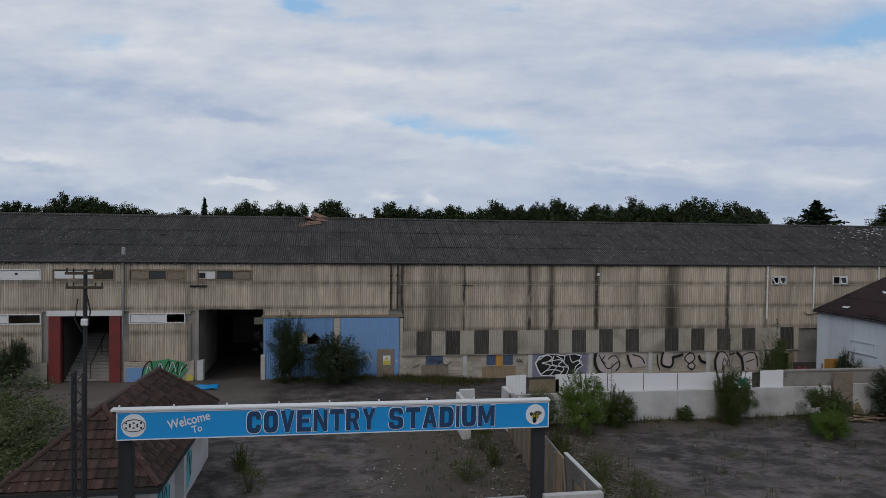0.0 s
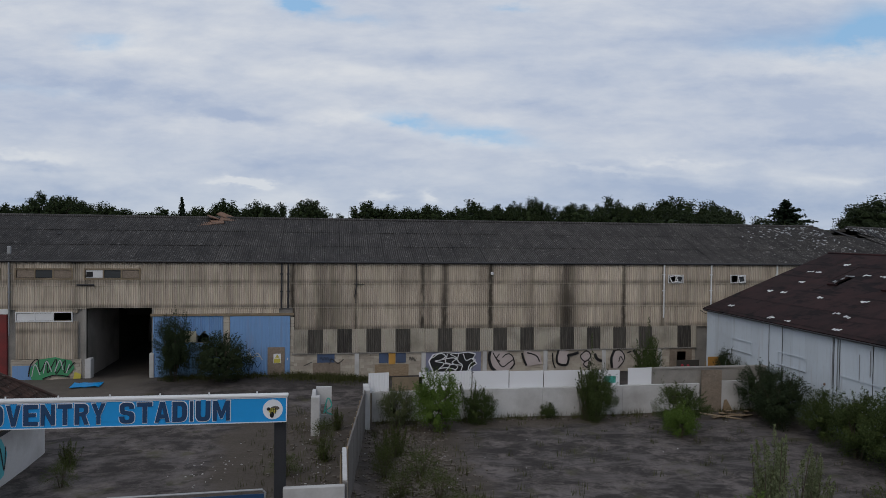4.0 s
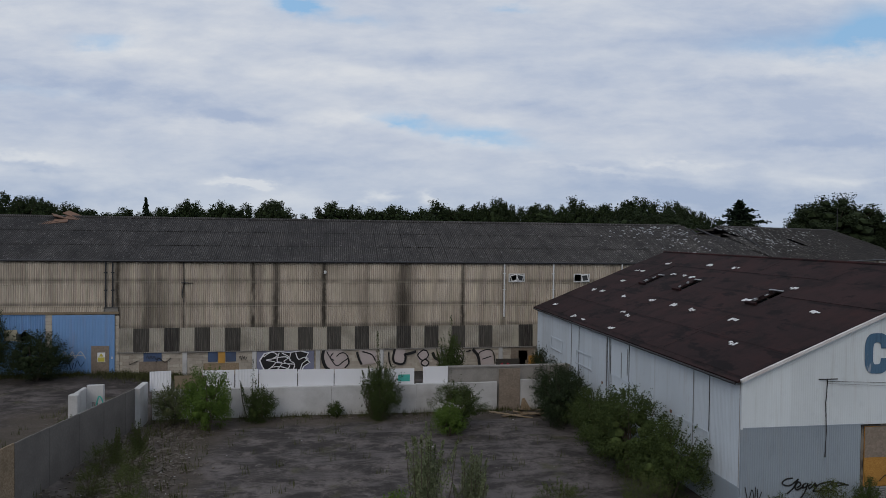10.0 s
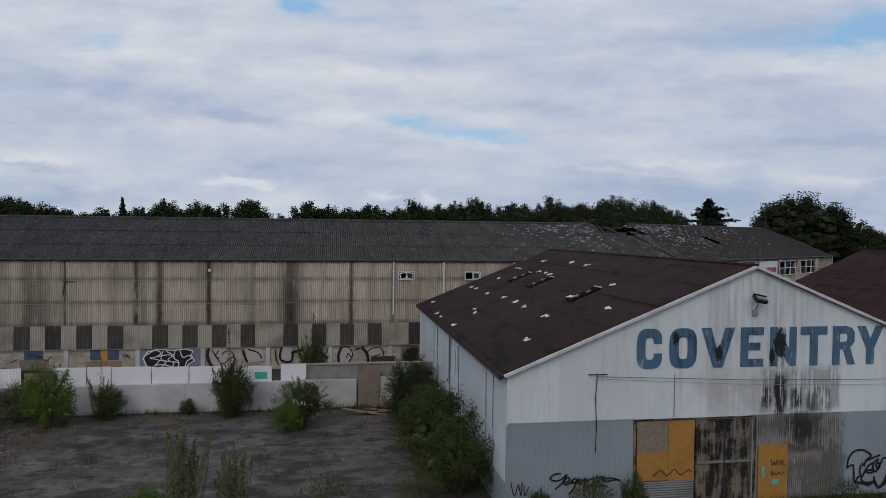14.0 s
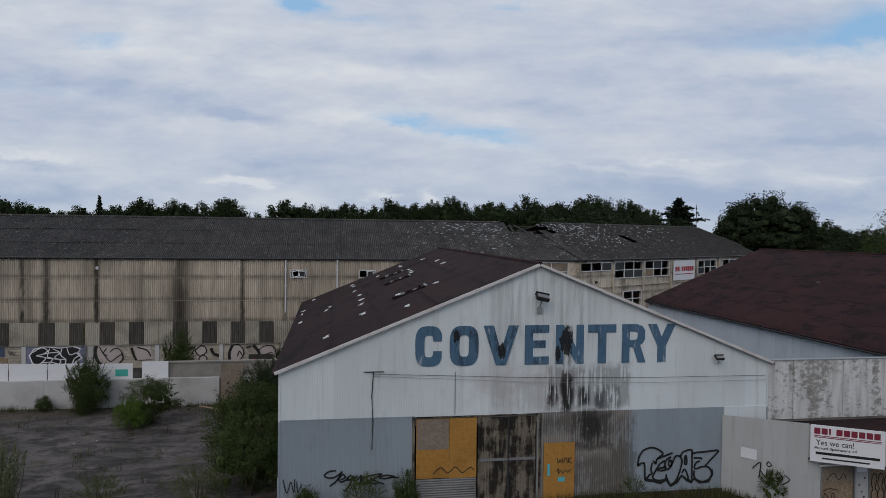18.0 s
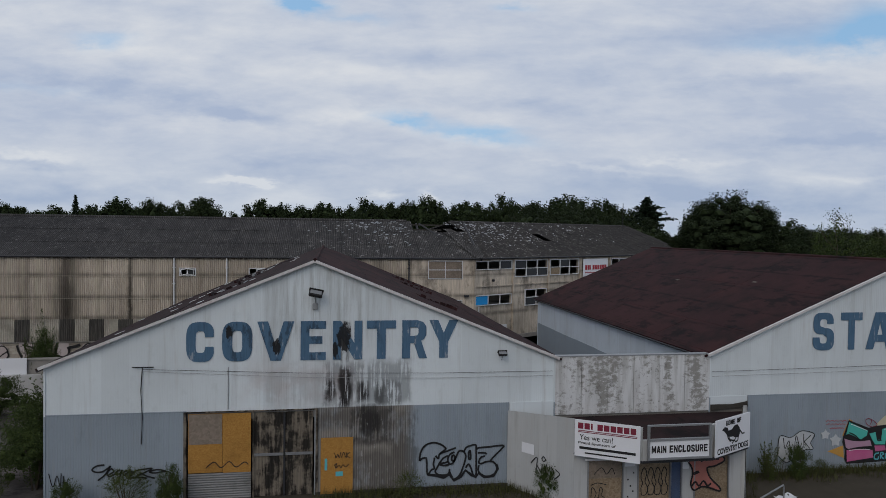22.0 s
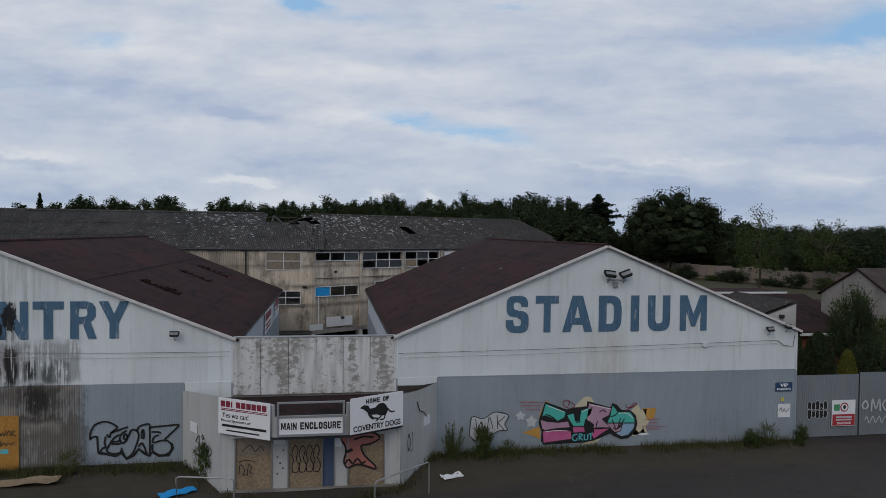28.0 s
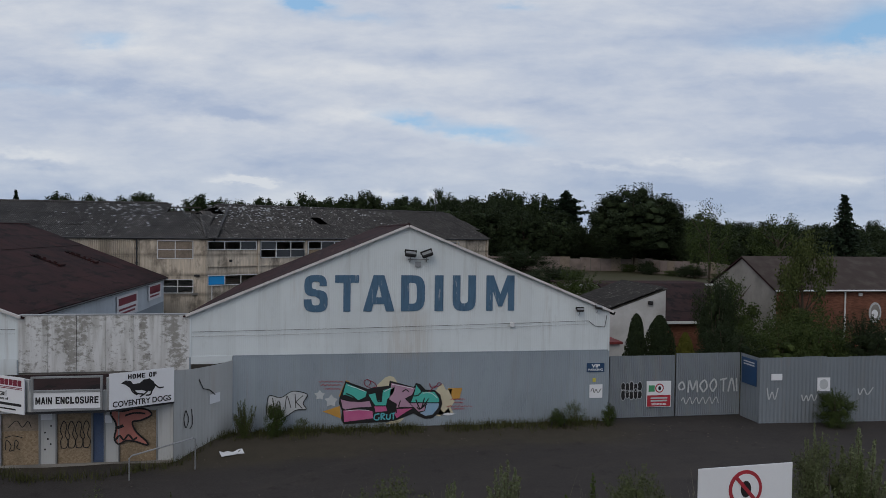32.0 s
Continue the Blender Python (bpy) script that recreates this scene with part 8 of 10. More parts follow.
for i in range(n_):
    a, b = lf * i / n_, lf * (i + 1) / n_
    h0, h1 = 2.5 - 0.62 * i / n_, 2.5 - 0.62 * (i + 1) / n_
    part("fence_board", prism([(a + 0.01, -0.4), (b - 0.01, -0.4), (b - 0.01, h1 + 0.02), (a + 0.01, h0)], -0.03 - 0.01 * (i % 2), 0.03), M_PLY if i == 0 else M_OLDFENCE, gw, "pale plywood panel" if i == 0 else "", mf)
    part("fence_post", box(a, a + 0.09, 0.03, 0.12, -0.3, h0 - 0.05), M_TIMBER, gw, "", mf)
part("end_pier", box(8.98, 9.3, 34.6, 36.2, -0.4, 1.9, bevel=0.02), M_RENDER, gw, "white rendered pier")
stub = thing("broken_pillar", (6.6, 33.9, 0), "broken white rendered wall stub with graffiti", "wall")
part("pillar_front", box(6.28, 6.72, 33.2, 33.6, -0.1, 1.95, bevel=0.03), M_RENDER, stub)
part("pillar_return", holed(6.5, 7.3, -0.1, 1.98, 35.2, 35.45, [(6.75, 7.05, 0.5, 1.1)]), M_RENDER, stub)
part("pillar_side", box(6.3, 6.5, 33.6, 35.2, -0.1, 1.9, bevel=0.03), M_RENDER, stub)
part("graffiti", ribbon([smooth_line([(6.9, 0.6), (7.1, 1.4), (7.3, 1.0), (7.0, 0.7), (7.4, 0.5)])], 0.07, y=35.19), M_TEAL, stub)

ww = thing("yard_wall", (21, 36.3, -0.3), "long white rendered yard wall", "wall")
x = 9.5
while x < 28.9:
    e = min(x + 4.85, 28.95)
    part("wall_length", box(x, e - 0.01, 36.2, 36.42, -0.5, 1.4 + random.uniform(-0.02, 0.03), bevel=0.012), M_RENDER, ww)
    x = e
part("wall_length", box(30.28, 33.5, 36.2, 36.42, -0.5, 1.53, bevel=0.012), M_RENDER, ww)
yg = thing("yard_gate_board", (29.6, 36.1, -0.2), "tall brown plywood board closing the yard gateway", "board")
part("board", box(28.97, 30.26, 36.12, 36.16, -0.3, 2.24, bevel=0.005), M_OLDPLY, yg, "", None)
for a in (28.99, 30.16):
    part("batten", box(a, a + 0.08, 36.165, 36.22, -0.3, 2.2), M_TIMBER, yg)
par = thing("rear_parapet", (29.5, 36.9, 0), "grey pebbledash parapet behind the yard wall", "wall")
part("parapet", box(25.9, 33.5, 36.6, 36.9, -0.3, 2.24, bevel=0.02), M_CONC, par)
part("parapet_coping", box(25.85, 33.5, 36.55, 36.95, 2.24, 2.32), M_CONC, par)
for i, (a, b, z0, z1, mat, tl) in enumerate(((9.3, 10.43, 1.3, 2.4, M_SIGNWHITE, 0.03), (10.6, 12.3, 1.25, 2.15, M_TIMBER, 0.0), (12.1, 13.8, 1.35, 2.42, M_SIGNWHITE, -0.01), (13.85, 15.1, 1.38, 2.42, M_SIGNWHITE, 0.015), (15.15, 17.25, 1.36, 2.40, M_SIGNWHITE, 0.0), (17.3, 19.3, 1.38, 2.36, M_SIGNWHITE, -0.004), (19.35, 21.6, 1.40, 2.34, M_SIGNWHITE, 0.0), (21.65, 23.95, 1.36, 2.30, M_SIGNWHITE, -0.006), (24.47, 25.94, 1.40, 2.38, M_SIGNWHITE, 0.012))):
    sb = thing("boundary_panel", ((a + b) / 2, 36.5, z0), "brown timber panel above the yard wall" if mat is M_TIMBER else "white sheet panel fixed above the yard wall", "panel", "panels above the yard wall")
    part("panel_sheet", corrugated(a, b, lambda q: z0, lambda q: z1 + tl * (q - a), 36.47, 0.16, 0.012) if i in (0, 3) else prism([(a, z0), (b, z0 + tl), (b, z1 + tl), (a, z1)], 36.44, 36.47), mat, sb)
    for px in (a + 0.1, b - 0.18):
        part("panel_post", box(px, px + 0.08, 36.49, 36.57, -0.3, z1 - 0.1), M_TIMBER, sb)
    if i == 7:
        part("panel_mark", box(23.0, 23.7, 36.425, 36.438, 1.55, 1.95), M_TEAL, sb)

# timber offcuts by the gate board
for i, (px, py, an_, ln) in enumerate(((29.9, 34.9, 12, 2.2), (30.4, 35.1, -18, 1.6), (30.9, 34.7, 30, 1.3), (29.3, 34.5, -4, 2.6), (31.3, 35.2, 55, 1.1), (30.1, 35.3, 70, 1.2))):
    t_ = thing("timber_board", (px, py, level(px, py)), "pale weathered timber offcut on the asphalt", "board", "timber offcuts")
    m = Matrix.Translation((px, py, level(px, py) + 0.05 + 0.04 * i)) @ Matrix.Rotation(radians(an_), 4, "Z") @ Matrix.Rotation(radians(3 * i), 4, "Y")
    part("plank", box(-ln / 2, ln / 2, -0.11, 0.11, -0.02, 0.02), M_PLY, t_, "", m)
lean = thing("timber_board", (30.5, 35.9, -0.2), "pale offcut leaning on the yard wall", "board", "timber offcuts")
part("plank", prism([(30.25, -0.25), (30.95, -0.25), (30.5, 0.5), (30.35, 0.45)], 35.95, 35.99), M_PLY, lean)

# ---- gates and fence beside the second hall ----

gates = thing("yard_gates", (82.1, 19.3, 0), "tall grey profiled steel double gates", "gate")
for a, b, dz_ in ((78.75, 82.08, 0.0), (82.14, 85.5, 0.08)):
    n_ = 4
    leaf = part("gate_frame", holed(a, b, 0.06, 3.0 + dz_, 19.3, 19.36, [(a + 0.06, b - 0.06, 0.12, 1.5), (a + 0.06, b - 0.06, 1.56, 2.94 + dz_)]), M_STEEL, gates)
    for i in range(n_):
        part("gate_sheet", corrugated(a + (b - a) * i / n_, a + (b - a) * (i + 1) / n_, lambda q: 0.05, lambda q: 3.03 + dz_, 19.27, 0.11, 0.016), M_GATE, leaf)
warn = part("site_notice", box(80.6, 81.85, 19.18, 19.21, 0.55, 1.8), M_SIGNWHITE, gates, "white and red site warning notice")
part("notice_red", box(80.63, 81.82, 19.165, 19.18, 0.58, 1.12), M_REDSIGN, warn)
for z_ in (0.95, 0.82):
    part("text_bar", box(80.8, 81.65, 19.155, 19.165, z_, z_ + 0.07), M_CHALK, warn)
word("lettering", "STRUCTURE", 80.85, 81.6, 0.64, 0.74, 19.16, M_SIGNWHITE, warn, 0.02)
mI = Matrix()
disc(81.25, 1.46, 0.22, 0.22, 19.18, M_REDSIGN, warn, "ban_ring", mI)
disc(81.25, 1.46, 0.165, 0.165, 19.17, M_SIGNWHITE, warn, "ban_field", mI)
disc(81.25, 1.46, 0.07, 0.1, 19.16, M_BLACK, warn, "ban_mark", mI)
part("notice_green", box(80.7, 81.0, 19.165, 19.18, 1.3, 1.6), M_GREENPAINT, warn)
for k in range(10):
    gx_, gz_ = 79.42 + (k % 5) * 0.21, 1.56 - 0.36 * (k // 5) - 0.04 * (k % 2)
    ring = [(gx_ + 0.12 * math.cos(q * 0.628), gz_ + (0.2 + 0.03 * (k % 3)) * math.sin(q * 0.628)) for q in range(10)]
    pb = part("graffiti", prism(ring, 19.215, 19.222), M_BLACK, gates, "black bubble graffiti with a pale edge")
    part("graffiti_edge", ribbon([smooth_line(ring + ring[:1], 2)], 0.025, y=19.214), M_CHALK, pb)
# chalky scrawl whose words stay as plain strokes
put_strokes(gates, "graffiti", [[(0.03, 0.6), (0.0, 0.75), (0.06, 0.9), (0.1, 0.7), (0.05, 0.6)], [(0.16, 0.5), (0.18, 0.95), (0.24, 0.6), (0.3, 0.95), (0.32, 0.5)], [(0.42, 0.5), (0.36, 0.75), (0.44, 0.95), (0.48, 0.7), (0.42, 0.5)], [(0.58, 0.5), (0.53, 0.75), (0.6, 0.98), (0.64, 0.75), (0.58, 0.5)], [(0.7, 0.95), (0.82, 1.0)], [(0.76, 0.97), (0.76, 0.5)], [(0.84, 0.5), (0.9, 1.0), (0.95, 0.5)], [(0.98, 1.0), (0.99, 0.5)]], 0.085, 19.21, M_CHALK, 82.25, 0.55, 3.1, 1.3, "chalky white scrawl")
put_strokes(gates, "graffiti", [[(0.05 * k, 0.5 + 0.45 * math.sin(k * 2.1)) for k in range(18)]], 0.045, 19.21, M_CHALK, 82.4, 0.6, 2.3, 0.4)
ret = thing("side_fence", (92, 17.5, 0), "tall grey sheet steel fence with scrawls", "fence", kind="structure")
for a, b, h_ in (((85.56, 19.3), (85.56, 17.75), 3.1), ((85.56, 17.75), (108.0, 16.9), 3.12)):
    m, ln = face(a, b)
    n_ = max(1, round(ln / 1.1))
    for i in range(n_):
        part("fence_sheet", corrugated(ln * i / n_, ln * (i + 1) / n_, lambda q: -0.1, lambda q: h_ + 0.02 * (i % 3), 0.0, 0.2, 0.012), M_GATE, ret, "", m)
        part("fence_post", box(ln * i / n_, ln * i / n_ + 0.06, 0.03, 0.09, -0.1, h_ - 0.05), M_STEEL, ret, "", m)
mb, _ = face((85.56, 19.3), (85.56, 17.75))
nb = part("notice_board", box(0.2, 1.35, -0.06, -0.03, 1.7, 2.95), M_NAVY, ret, "navy notice board", mb)
for z_ in (2.75, 2.62):
    part("text_bar", box(0.35, 1.2, -0.07, -0.06, z_, z_ + 0.06), M_CHALK, nb, "", mb)
m, ln = face((85.56, 17.75), (108.0, 16.9))
part("notice", box(0.55, 1.1, -0.05, -0.03, 2.05, 2.35), M_SIGNWHITE, ret, "small white notice", m)
nn_ = part("notice", box(2.9, 3.55, -0.05, -0.03, 1.5, 2.15), M_SIGNWHITE, ret, "white notice with a round mark", m)
disc(3.22, 1.83, 0.22, 0.24, -0.05, M_CHALK, nn_, "notice_mark", m)
part("graffiti", ribbon([smooth_line([(0.35, 1.7), (0.45, 1.15), (0.6, 1.5), (0.75, 1.15), (0.9, 1.7)]), smooth_line([(2.1, 1.35), (2.2, 1.05), (2.35, 1.3), (2.45, 1.05), (2.6, 1.35), (2.75, 1.05), (2.9, 1.35)]), smooth_line([(5.0, 1.6), (5.1, 1.3), (5.3, 1.6), (5.5, 1.3), (5.8, 1.65)])], 0.06, y=-0.04), M_CHALK, ret, "", m)

# ---- board on posts by the road ----

bn = thing("no_entry_board", (75.6, 3.6, 0), "white notice board with a red ban ring on two posts", "sign")
m, ln = face((74.36, 3.58), (76.95, 3.75))
part("panel", box(0.0, ln, -0.02, 0.01, 2.0, 3.28), M_SIGNWHITE, bn, "", m)
for a in (0.3, ln - 0.3):
    part("post", box(a - 0.05, a + 0.05, 0.012, 0.11, -0.2, 3.2), M_TIMBER, bn, "", m)
disc(1.28, 2.72, 0.46, 0.46, -0.02, M_REDSIGN, bn, "ban_ring", m)
disc(1.28, 2.72, 0.37, 0.37, -0.03, M_SIGNWHITE, bn, "ban_field", m)
disc(1.28, 2.72, 0.14, 0.2, -0.04, M_BLACK, bn, "plain_mark", m)
part("ban_bar", prism([(0.98, 2.98), (1.05, 3.04), (1.58, 2.46), (1.52, 2.4)], -0.054, -0.046), M_REDSIGN, bn, "", m)

# ---- buildings beyond the gates ----

out = thing("outbuilding", (86, 34.5, 0), "pale rendered outbuilding with a corrugated lean-to roof", "outbuilding")
part("wall", prism([(80.5, -0.1), (88.0, -0.1), (88.0, 5.15), (80.5, 2.5)], 31.83, 32.05), M_RENDER, out)
part("side_wall", box(87.8, 88.0, 32.05, 38.5, -0.1, 5.1), M_RENDER, out)
ang = math.atan2(2.65, 7.5)
for i in range(7):
    for j in range(3):
        m = Matrix.Translation((80.2, 31.7 + i * 1.0, 2.48)) @ Matrix.Rotation(-ang, 4, "Y") @ Matrix.Translation((j * 2.72, 0, 0.05 + 0.01 * j)) @ Matrix.Rotation(radians(90), 4, "Z") @ Matrix.Translation((0, -2.75, 0))
        part("roof_sheet", RS, None, out, "", m)
part("roof_deck", slab(bmesh.new(), [(80.3, 31.8, 2.46), (88.1, 31.8, 5.2), (88.1, 38.5, 5.2), (80.3, 38.5, 2.46)], 0.08), M_DARK, out)
part("wall_lamp", box(86.7, 87.0, 31.6, 31.83, 4.1, 4.35, bevel=0.03), M_LAMP, out)
part("low_porch", box(79.0, 83.5, 28.5, 31.7, 2.0, 2.15), M_RED, out, "dark red flat roof edge")
part("low_porch_wall", box(79.2, 83.4, 28.7, 31.7, -0.1, 2.0), M_RENDER, out)

low = thing("low_brick_building", (93, 41, 0), "low brick building with a shallow brown roof", "building")
block_wall(88.4, 97.5, 0.0, 2.3, 36.8, "brickwork", M_BRICK, low, 0.225, 0.075)
part("roof_slope", slab(bmesh.new(), [(88.0, 36.4, 2.3), (97.8, 36.4, 2.3), (97.8, 44.0, 4.6), (88.0, 44.0, 4.6)], 0.15), M_FELTDARK, low)
part("eave_board", box(88.0, 97.8, 36.35, 36.42, 2.12, 2.32), M_WHITEPAINT, low)
part("back_wall", box(88.4, 97.5, 43.6, 43.9, 0.0, 4.4), M_CONC, low)

house = thing("brick_house", (104, 36, 0), "red brick building with a brown tiled roof and grey gable", "house")
HW, HF, HB = 96.7, 32.6, 40.4
block_wall(HW + 0.1, 118.0, 0.0, 5.1, HF, "brickwork", M_BRICK, house, 0.225, 0.075)
part("wall_core", box(HW + 0.2, 118.0, HF + 0.1, HB, -0.1, 5.05), M_BRICK, house)
mh = Matrix.Translation((HW, HB, 0)) @ Matrix.Rotation(radians(-90), 4, "Z")
part("gable", prism([(0.0, -0.1), (HB - HF, -0.1), (HB - HF, 5.1), ((HB - HF) / 2, 7.2), (0.0, 5.1)], -0.05, 0.18), M_CONC, house, "grey rendered gable", mh)
part("roof_slope", slab(bmesh.new(), [(HW - 0.2, HF - 0.3, 5.0), (118.2, HF - 0.3, 5.0), (118.2, 36.5, 7.25), (HW - 0.2, 36.5, 7.25)], 0.12), M_FELT, house)
part("rear_slope", slab(bmesh.new(), [(HW - 0.2, 36.5, 7.25), (118.2, 36.5, 7.25), (118.2, HB + 0.3, 5.0), (HW - 0.2, HB + 0.3, 5.0)], 0.12), M_FELT, house)
row_me = to_mesh("tile_course", box(0.0, 21.4, 0.0, 0.36, 0.0, 0.035))
row_me.materials.append(M_DARKTILE)
for i in range(13):
    part("tile_course", row_me, None, house, "", Matrix.Translation((HW - 0.2, HF - 0.3, 5.0)) @ Matrix.Rotation(math.atan2(2.25, 4.2), 4, "X") @ Matrix.Translation((0, i * 0.365, 0.012 + 0.004 * (i % 2))) @ Matrix.Rotation(0.03, 4, "X"))
part("gutter", tube([(HW - 0.2, HF - 0.38, 4.98), (118.0, HF - 0.38, 4.98)], 0.06), M_WHITEPAINT, house)
part("downpipe", tube([(102.2, HF - 0.1, 4.95), (102.2, HF - 0.1, 0.0)], 0.06), M_WHITEPAINT, house)
part("alarm_box", box(103.3, 103.6, HF - 0.12, HF - 0.01, 4.55, 4.8, bevel=0.02), M_WHITEPAINT, house)
em = disc(104.7, 3.35, 0.5, 0.75, HF - 0.02, M_CHALK, house, "wall_emblem", mI, 0.05)
disc(104.7, 3.35, 0.38, 0.6, HF - 0.07, M_CONC, em, "emblem_field", mI)
disc(104.65, 3.25, 0.26, 0.32, HF - 0.08, M_SIGNWHITE, em, "emblem_shape", mI)
for i in range(9):
    part("vent_slat", box(105.6, 106.1, HF - 0.03, HF - 0.01, 1.3 + i * 0.1, 1.36 + i * 0.1), M_CREAM, house)

# far concrete panel fence across the grass
far_f = thing("far_fence", (148, 138, 0), "pale concrete panel fence at the far edge of the grass", "fence", kind="structure")
for a, b in (((135.3, 140.7), (147.0, 97.0)), ((147.0, 97.0), (153.0, 72.0)), ((96.0, 152.0), (135.3, 140.7))):
    m, ln = face(a, b)
    n_ = round(ln / 2.4)
    for i in range(n_):
        h_ = 3.1 + random.uniform(-0.3, 0.3)
        part("fence_panel", box(ln * i / n_ + 0.05, ln * (i + 1) / n_ - 0.05, -0.04, 0.04, -0.3, h_), M_FENCE if i % 5 else M_OLDPLY, far_f, "", m)
        part("fence_post", box(ln * i / n_ - 0.06, ln * i / n_ + 0.06, -0.08, 0.08, -0.3, h_ + 0.1), M_OLDFENCE, far_f, "", m)
for bx, by, bw, bd, bh in ((96, 58, 16, 6, 2.6), (101, 66, 18, 5, 2.9), (110, 52, 10, 6, 2.8)):
    sh = thing("flat_roof_shed", (bx, by, 0), "low shed with a flat grey felt roof", "shed")
    part("wall", box(bx - bw / 2, bx + bw / 2, by - bd / 2, by + bd / 2, -0.1, bh), M_CONC, sh)
    part("roof", box(bx - bw / 2 - 0.2, bx + bw / 2 + 0.2, by - bd / 2 - 0.2, by + bd / 2 + 0.2, bh, bh + 0.15), M_FELT, sh)
    part("roof_edge", box(bx - bw / 2 - 0.22, bx + bw / 2 + 0.22, by - bd / 2 - 0.24, by - bd / 2 - 0.2, bh - 0.05, bh + 0.17), M_WHITEPAINT, sh)

# debris on the stand's ridge
deb = thing("roof_debris", (-1.4, 54.6, 11.1), "torn timber boards lying over the ridge", "debris")
for i, (a, b, r_, l_) in enumerate(((-2.0, 53.6, 12, 2.0), (-1.2, 54.1, 25, 1.7), (-0.3, 54.5, 5, 2.2), (-1.7, 54.5, 40, 1.3), (-0.9, 54.9, -15, 1.6))):
    m = Matrix.Translation((a, b, 10.72 + 0.14 * i)) @ Matrix.Rotation(radians(r_), 4, "Z") @ Matrix.Rotation(radians(-8 + 7 * i), 4, "Y") @ Matrix.Rotation(radians(18), 4, "X")
    part("loose_board", box(-l_ / 2, l_ / 2, -0.35, 0.35, -0.03, 0.03), M_RUSTY, deb, "", m)

# low rails and litter by the porch
rail = thing("porch_rail", (52.0, 15.0, 0), "bent galvanised handrail by the porch", "rail")
part("rail_bar", tube([(51.55, 14.95, -0.4), (51.5, 14.95, 0.9), (51.6, 14.95, 0.95), (53.4, 14.7, 0.9), (53.5, 14.7, 0.8), (53.5, 14.7, -0.4)], 0.03), M_GALV, rail)
rail2 = thing("porch_rail", (59.5, 14.6, 0), "bent galvanised handrail by the porch", "rail")
part("rail_bar", tube([(58.45, 14.6, -0.4), (58.45, 14.6, 0.5), (58.52, 14.65, 0.58), (60.5, 15.5, 0.9), (60.56, 15.55, 0.84), (60.56, 15.55, -0.4)], 0.03), M_GALV, rail2)
for nm, lb, px, py, rz_, w_, d_, mat in (("plastic_sheet", "crumpled blue plastic sheet on the verge", 51.2, 16.6, 30, 1.3, 0.5, M_SIGNBLUE), ("cardboard", "flattened wet cardboard on the asphalt", 45.6, 17.6, 8, 2.2, 0.7, M_PLY), ("torn_board", "torn white board by the wall", 61.7, 17.0, 20, 0.9, 0.4, M_SIGNWHITE), ("fly_tip_bag", "white and green rubbish bag", 53.45, 14.5, 0, 0.3, 0.3, M_SIGNWHITE),
                                         ("plastic_sheet", "blue plastic sheet on the apron before the passage", -8.0, 44.9, 5, 1.7, 1.2, M_SIGNBLUE), ("torn_board", "flat pale board on the yard asphalt", 16.0, 22.6, 10, 0.5, 0.4, M_SIGNWHITE)):
    t_ = thing(nm, (px, py, level(px, py)), lb, "litter")
    bm = bmesh.new()
    g_ = 6
    vs_ = [[bm.verts.new((w_ * (i / g_ - 0.5), d_ * (j / 3 - 0.5), 0.05 + 0.14 * abs(noise.noise((i * 0.7, j * 0.9, px))))) for j in range(4)] for i in range(g_ + 1)]
    for i in range(g_):
        for j in range(3):
            bm.faces.new((vs_[i][j], vs_[i + 1][j], vs_[i + 1][j + 1], vs_[i][j + 1]))
    ex_ = bmesh.ops.extrude_face_region(bm, geom=bm.faces[:])
    bmesh.ops.translate(bm, vec=(0, 0, 0.03), verts=[v for v in ex_["geom"] if isinstance(v, bmesh.types.BMVert)])
    bmesh.ops.recalc_face_normals(bm, faces=bm.faces)
    part("sheet", bm, mat, t_, "", Matrix.Translation((px, py, level(px, py))) @ Matrix.Rotation(radians(rz_), 4, "Z"))

# broken boards and a red graffitied panel behind the parapet
pile = thing("broken_partition", (31.6, 41.0, 0), "broken plywood partition with red graffiti behind the parapet", "partition")
part("board", box(30.0, 31.6, 41.0, 41.05, 0.0, 1.9), M_DARK, pile)
part("board", box(32.2, 33.2, 40.9, 40.95, 0.0, 2.1), M_OSB, pile)
part("graffiti", ribbon([smooth_line([(30.2, 1.2), (30.4, 1.6), (30.6, 1.1), (30.8, 1.6), (31.0, 1.1), (31.3, 1.5)])], 0.1, y=40.99), M_REDSIGN, pile)
for i in range(3):
    part("batten", box(31.65 + i * 0.18, 31.72 + i * 0.18, 40.9, 41.0, 0.0, 1.2 + 0.3 * i), M_TIMBER, pile)
# bricks and blocks lying along the fence
rng = random.Random(31)
for i in range(16):
    bx_, by_ = rng.gauss(10.6, 0.9), rng.uniform(22, 35)
    bk = thing("loose_block", (bx_, by_, level(bx_, by_)), "broken concrete block lying in rubble", "block", "blocks in the rubble")
    part("block", box(-0.2, 0.2, -0.1, 0.1, -0.02, 0.14, bevel=0.02), M_RUBBLE, bk, "", Matrix.Translation((bx_, by_, level(bx_, by_))) @ Matrix.Rotation(rng.uniform(0, 3), 4, "Z") @ Matrix.Rotation(rng.uniform(-0.3, 0.3), 4, "X"))

# ---- plants ----


